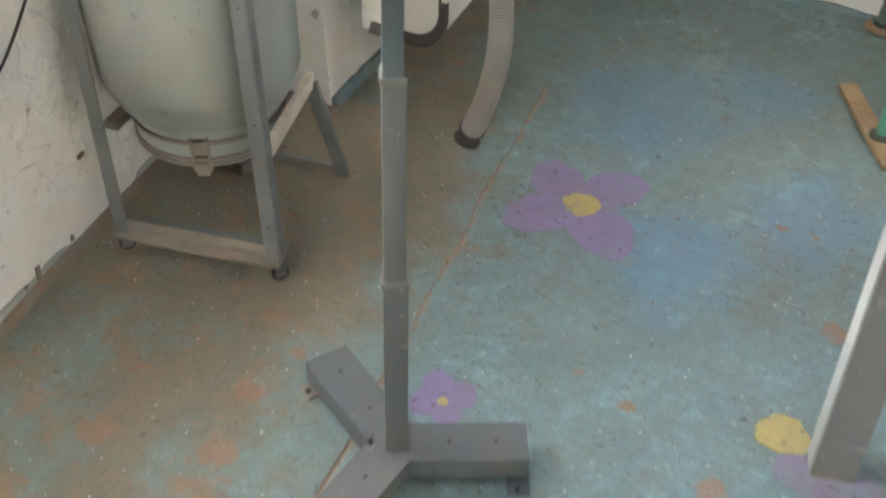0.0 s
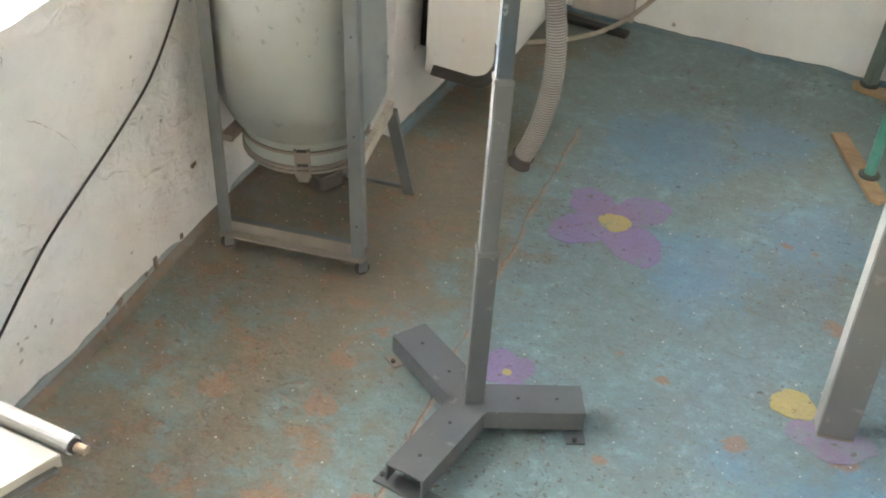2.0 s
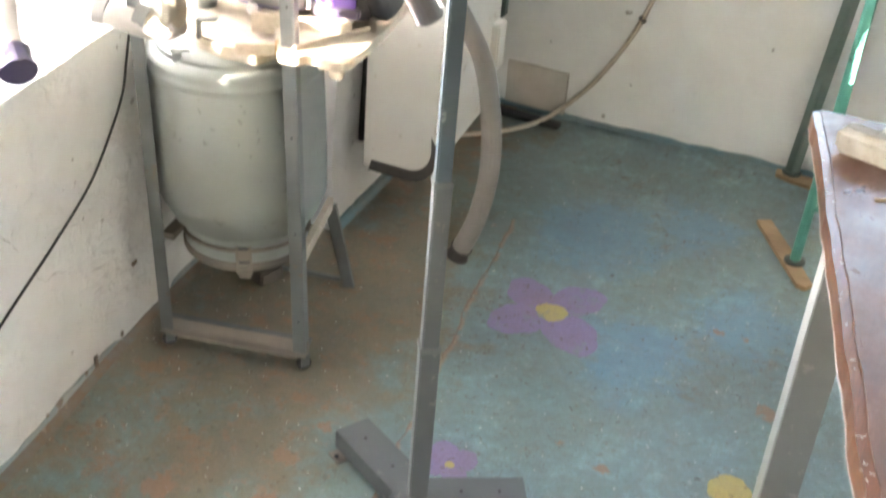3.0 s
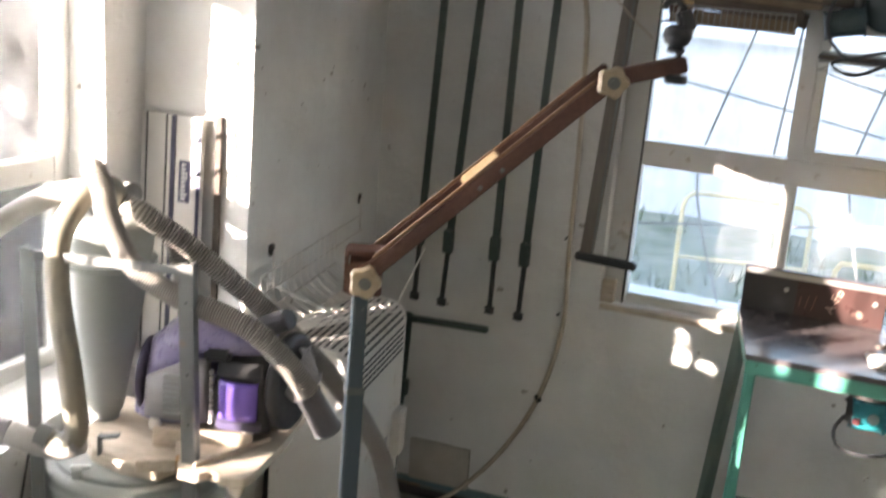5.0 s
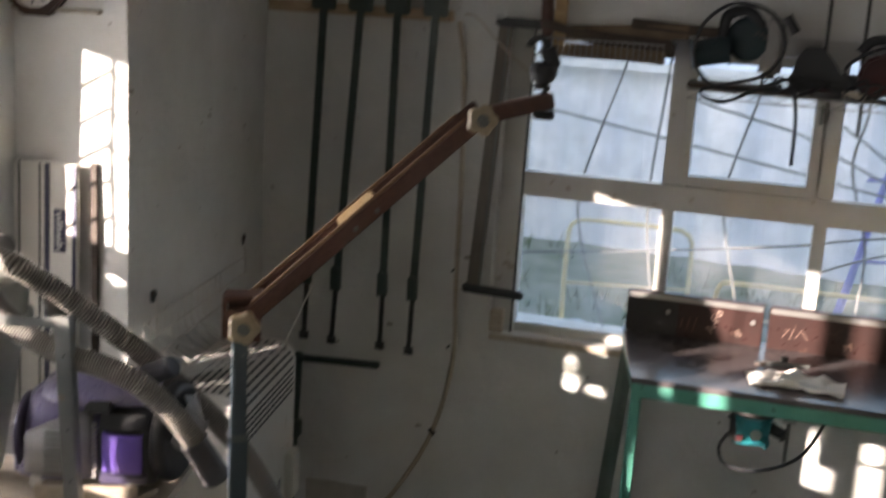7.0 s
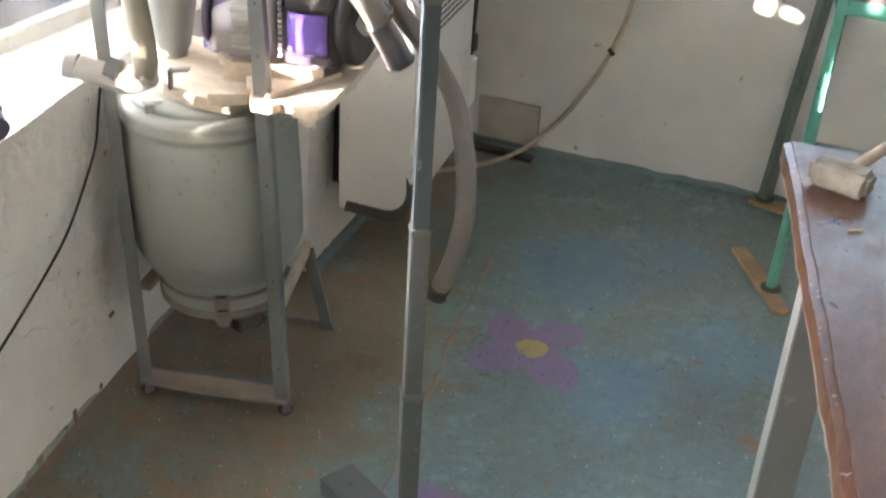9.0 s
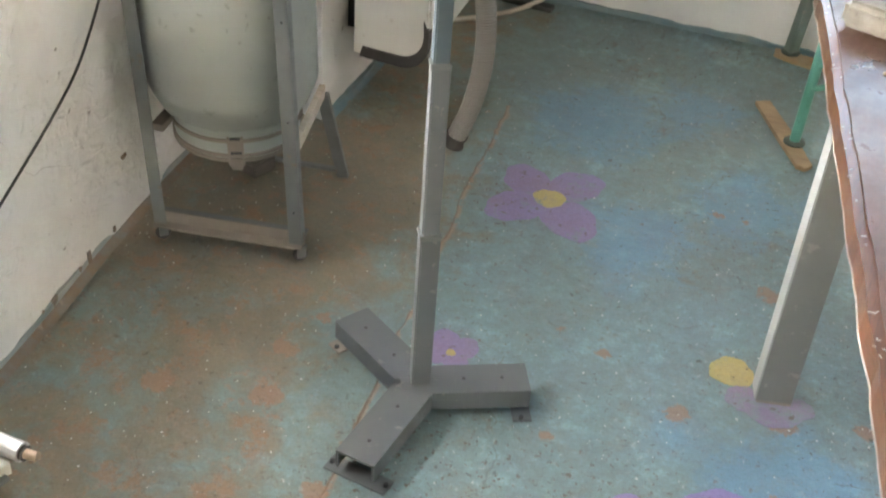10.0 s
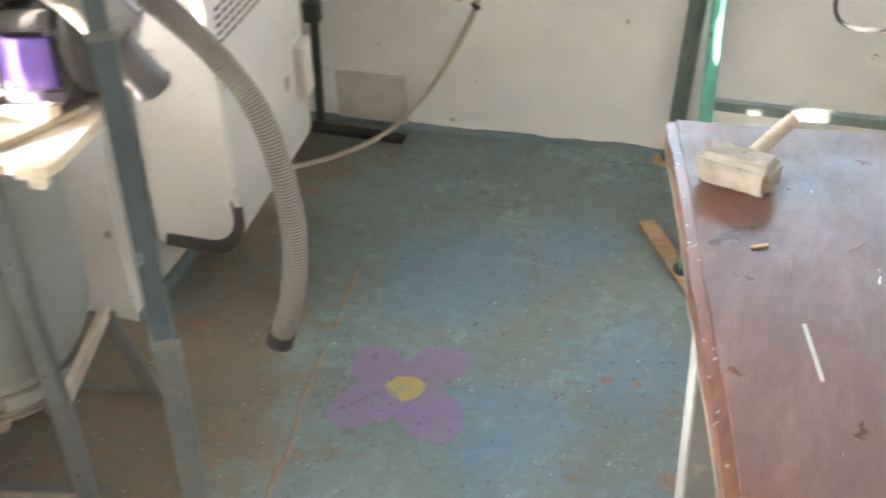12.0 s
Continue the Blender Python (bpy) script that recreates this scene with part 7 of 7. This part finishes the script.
part("body", prism([(0.615, 0.01), (0.60, 0.06), (0.615, 0.115), (0.66, 0.14), (0.74, 0.145), (0.80, 0.12), (0.83, 0.06), (0.82, 0.01)], -0.035, 0.035, 0.010, Matrix.Translation((0, 2.935, 1.842)) @ pose(0, 0, 0, 90, 0, 0)), M_REDPLASTIC, jig)
part("rear_body", prism([(0.755, 0.005), (0.75, 0.135), (0.80, 0.135), (0.845, 0.08), (0.84, 0.005)], -0.037, 0.037, 0.006, Matrix.Translation((0, 2.935, 1.842)) @ pose(0, 0, 0, 90, 0, 0)), M_GREEN_DARK, jig, "dark green rear body")
part("handle", sweep([(0.60, 2.93, 1.98), (0.64, 2.93, 2.02), (0.74, 2.93, 2.02), (0.79, 2.93, 1.97)], 0.016, 12, 0.01), M_BLACK, jig, smooth=True)
part("sole", box((0.58, 2.89, 1.836), (0.76, 2.97, 1.842), 0.001), M_STEEL, jig)
part("blade", box((0.62, 2.928, 1.72), (0.632, 2.932, 1.84)), M_STEEL, jig)
part("lead", sweep([(0.80, 2.92, 1.93), (0.86, 2.89, 1.98), (0.80, 2.87, 2.01), (0.66, 2.87, 2.0), (0.56, 2.87, 1.93), (0.62, 2.865, 1.86)], 0.006, 8, 0.012), M_BLACK, jig, smooth=True)
drill = thing("power_drill", (0.98, 2.93, 1.84), "teal power drill lying on the wire shelf", "drill")
part("body", rod((0.85, 2.94, 1.90), (1.05, 2.94, 1.91), 0.036, 0.032, 20, 0.005), M_TEAL_DARK, drill)
part("grip", bar((1.02, 2.94, 1.90), (1.08, 2.94, 2.05), 0.04, 0.036, 0.008), M_BLACK, drill)
part("chuck", rod((0.85, 2.94, 1.90), (0.81, 2.94, 1.90), 0.02, 0.014, 16, 0.002), M_IRON, drill)

rs = random.Random(21)
for k in range(7):
    x = 0.40 + 0.125 * k + rs.uniform(-0.02, 0.02)
    y = rs.uniform(2.875, 2.90)
    tool = thing("hand_tool", (x, y, 1.84), "small dark hand tool lying on the wire shelf", "tool", "small tools on the wire shelf")
    part("shaft", bar((x, y, 1.843), (x + rs.uniform(0.07, 0.13), y + rs.uniform(-0.012, 0.03), 1.848 + rs.uniform(0, 0.03)), 0.010, 0.008, 0.002), M_IRON, tool)
    part("grip", sweep([(x, y, 1.846), (x - 0.03, y, 1.852), (x - 0.07, y + 0.005, 1.85)], lambda q: 0.008 + 0.005 * math.sin(math.pi * q), 10, 0.01), (M_BLACK, M_REDPLASTIC, M_DUSTWOOD)[k % 3], tool, smooth=True)
for k, x in enumerate((0.33, 0.56, 0.80)):
    c_ = thing("loose_cable", (x, 2.88, 1.85), "tangled black cable lying on the wire shelf", "cable", "cables on the wire shelf")
    pts = [(x + 0.05 * math.cos(2.1 * q + k) + 0.014 * q, 2.872 + 0.012 * math.sin(1.7 * q), 1.862 + 0.030 * math.sin(2.1 * q + k) + 0.012 * (q % 2)) for q in range(11)]
    part("cable", sweep(pts, 0.0042, 6, 0.01), M_BLACK, c_, smooth=True)
for k, (x, y, sx, sz, tilt) in enumerate(((0.06, 2.985, 0.36, 0.035, 3), (-0.14, 2.985, 0.42, 0.05, -4), (-0.30, 2.93, 0.22, 0.03, 12))):
    tagged(part("wood_offcut", wobble(block(sx, 0.018, sz, pose(x, y, (2.015, 1.992, 1.985)[k], 0, tilt, 0), 0.002), 0.002, 14), (M_DUSTBROWN, M_MIDWOOD, M_DUSTBROWN)[k]),
           "dusty board lying across the shelf over the window", "offcut", "offcuts on the wire shelf")
bitrack = thing("bit_rack", (0.55, 3.0, 2.2), "pale wooden block with two steel rods above the window", "tool rack")
part("back_block", box((0.478, 3.0, 2.155), (0.638, 3.03, 2.195), 0.003), M_MIDWOOD, bitrack)
part("upper_block", box((0.508, 3.0, 2.196), (0.60, 3.03, 2.255), 0.003), M_MIDWOOD, bitrack)
for x in (0.50, 0.615):
    part("steel_rod", rod((x, 2.992, 2.17), (x, 2.992, 1.90), 0.006, n=8), M_IRON, bitrack)
# everything over the window hangs a little further along the wall
OVER_WINDOW = {"wire_shelf", "wood_offcut", "hand_plane_handle", "shelf_board", "circular_saw", "angle_grinder", "jigsaw", "power_drill", "hand_tool", "loose_cable", "bit_rack"}
for ob in scene.objects:
    if ob.parent is None and ob.name.split(".")[0] in OVER_WINDOW and ob is not rack:
        ob.matrix_world = Matrix.Translation((-0.048, 0, 0.019)) @ ob.matrix_world

# ---------------------------------------------------------------- brown workbench
bench = thing("workbench", (0.8, 1.0, 0), "varnished brown workbench with thick worn edge on grey steel legs", "workbench")
BZ = 0.80
P0, P1, P2, P3 = Vector((-0.008, 1.812)), Vector((0.581, -0.62)), Vector((2.10, -0.40)), Vector((1.60, 1.975))
def edge_pt(a, b, t):
    return a + (b - a) * t
outline = []
nE = 60
for k in range(nE + 1):
    t = k / nE
    q = edge_pt(P0, P1, t)
    w_ = 0.006 * noise.noise(Vector((q.x * 9, q.y * 9, 1.0))) + 0.003 * noise.noise(Vector((q.x * 40, q.y * 40, 4.0)))
    outline.append((q.x + w_, q.y + w_ * 0.2))
outline += [tuple(P2), tuple(P3)]
for k in range(1, 20):
    t = k / 20
    q = edge_pt(P3, P0, t)
    outline.append((q.x, q.y + 0.012 * math.sin(math.pi * t) + 0.004 * noise.noise(Vector((q.x * 12, q.y * 12, 2.0)))))
rim = 0.045
cen = Vector((1.0, 0.7))
bmT = prism(outline, BZ - 0.05, BZ - 0.004, 0.0)
bmesh.ops.bevel(bmT, geom=[e for e in bmT.edges if abs(e.verts[0].co.z - e.verts[1].co.z) < 1e-5 and e.verts[0].co.z > BZ - 0.01], offset=0.006, segments=2, affect="EDGES")
part("edge_band", bmT, M_BENCHEDGE, bench, "thick orange-brown varnished edge with pale chips")
top_plan = []
for x, y in outline:
    v = Vector((x, y))
    top_plan.append(v)
# top sheet set in from the long edge
side_n = Vector(((P1 - P0).y, -(P1 - P0).x)).normalized()
if side_n.dot(cen - P0) < 0:
    side_n = -side_n
inset = []
for x, y in outline[:nE + 1]:
    inset.append((x + side_n.x * 0.020 + 0.003 * noise.noise(Vector((x * 30, y * 30, 7.0))), y + side_n.y * 0.020))
inset[0] = (inset[0][0], inset[0][1] - 0.004)
inset += [tuple(P2 + Vector((-0.01, 0.01))), tuple(P3 + Vector((-0.01, -0.015)))]
inset += [(x, y - 0.010) for x, y in outline[nE + 3:-1]]
part("tabletop", prism(inset, BZ - 0.0045, BZ), M_BENCHTOP, bench, "purple-brown varnished top, scratched")
m_chip = surface("pale_torn_edge", (0.38, 0.37, 0.36), (0.28, 0.26, 0.23), None, 15, 60, 0.8)
part("pale_lower_edge", prism([(x - side_n.x * 0.0012, y - side_n.y * 0.0012) for x, y in outline[:nE + 1]] + [(x + side_n.x * 0.02, y + side_n.y * 0.02) for x, y in outline[:nE + 1]][::-1], BZ - 0.0535, BZ - 0.0505), m_chip, bench, "torn pale lower edge")
ld = (P1 - P0).normalized()
rc = random.Random(8)
for k in range(46):
    t = rc.random() ** 1.2
    q = edge_pt(P0, P1, 0.02 + 0.93 * t) + side_n * rc.uniform(-0.001, 0.016)
    part("edge_chip", wobble(block(rc.uniform(0.003, 0.010), rc.uniform(0.0015, 0.004), 0.002, pose(q.x, q.y, BZ - 0.0042, 0, 0, rc.uniform(0, 180))), 0.0012, 300), m_chip, bench)


def bench_leg(cx, cy, label=""):
    a = math.degrees(math.atan2(ld.y, ld.x))
    m = pose(cx, cy, 0, 0, 0, 17.5)
    lg = part("leg", prism([(-0.041, -0.02), (0.041, -0.02), (0.041, 0.035), (0.037, 0.035), (0.037, -0.016), (-0.037, -0.016), (-0.037, 0.035), (-0.041, 0.035)], 0.004, BZ - 0.052, 0.0, m), M_GREYLEG, bench)
    part("leg_foot", box((-0.040, -0.024, 0.001), (0.040, 0.026, 0.0045), 0.001, m), M_STEEL_DUST, lg)
    # window light on this side face is put into its paler colour
    part("leg_flange", box((-0.0445, -0.017, 0.006), (-0.0412, 0.037, BZ - 0.054), 0.0005, m), M_GREYPAINT_PALE, lg, "flange coloured paler, as if lit by the window")
    return lg


bench_leg(0.184, 1.261)
bench_leg(0.66, -0.40)
bench_leg(1.85, -0.25)
bench_leg(1.45, 1.50)
part("stretcher", bar((0.25, 1.27, 0.72), (1.42, 1.50, 0.72), 0.04, 0.03, 0.002), M_GREYPAINT, bench)
# scratches and paint streaks on the top
for k, (x, y, ln, tn) in enumerate(((0.31, 1.15, 0.13, 105), (0.36, 1.45, 0.05, 60), (0.45, 0.95, 0.09, 95))):
    part("scratch", block(ln, 0.006, 0.0012, pose(x, y, BZ + 0.0003, 0, 0, tn)), m_chip if k == 0 else M_BENCHEDGE, bench)

mal = thing("mallet", (0.15, 1.59, BZ), "frayed wooden mallet lying on the bench", "mallet")
part("head", wobble(block(0.140, 0.070, 0.062, pose(0.150, 1.590, BZ + 0.034, 0, 0, -16), 0.013, 3), 0.0022, 70, 0.012), M_MALLET, mal)
part("handle", sweep([(0.162, 1.612, BZ + 0.040), (0.193, 1.672, BZ + 0.053), (0.226, 1.735, BZ + 0.066)], lambda s: 0.015 - 0.001 * s, 12, 0.01), M_DUSTWOOD, mal, smooth=True)
tagged(part("wood_shaving", wobble(block(0.03, 0.006, 0.004, pose(0.21, 1.40, BZ + 0.003, 0, 0, 30)), 0.003, 60), M_PALEWOOD), "curl of pale wood shaving on the bench", "shaving")

# ---------------------------------------------------------------- white panel with aluminium edge near the west wall
tb = thing("machine_table", (-1.069, -0.300, 0), "white machine table with aluminium edge and copper plug", "machine table")
TZ = 0.556
part("panel", prism([(-1.239, -0.100), (-0.794, -0.080), (-0.807, -0.130), (-0.929, -0.700), (-1.239, -0.700)], TZ - 0.03, TZ - 0.004, 0.002), M_PANEL, tb)
part("edge_tube", rod((-1.239, -0.080, TZ), (-0.788, -0.060, TZ), 0.016, n=16), M_BRIGHT, tb)
part("end_plug", rod((-0.788, -0.060, TZ), (-0.763, -0.058, TZ), 0.009, 0.007, 16, 0.002), M_COPPER, tb)
part("end_ring", rod((-0.790, -0.0602, TZ), (-0.782, -0.060, TZ), 0.0125, n=16), M_IRON, tb)
part("side_strip", bar((-0.801, -0.090, TZ - 0.025), (-0.924, -0.700, TZ - 0.025), 0.03, 0.008, 0.002), M_STEEL, tb)
for x, y in ((-1.209, -0.120), (-0.949, -0.450), (-1.209, -0.660), (-0.989, -0.660)):
    part("leg", bar((x, y, 0.002), (x, y, TZ - 0.03), 0.03, 0.03, 0.002), M_GREYPAINT, tb)
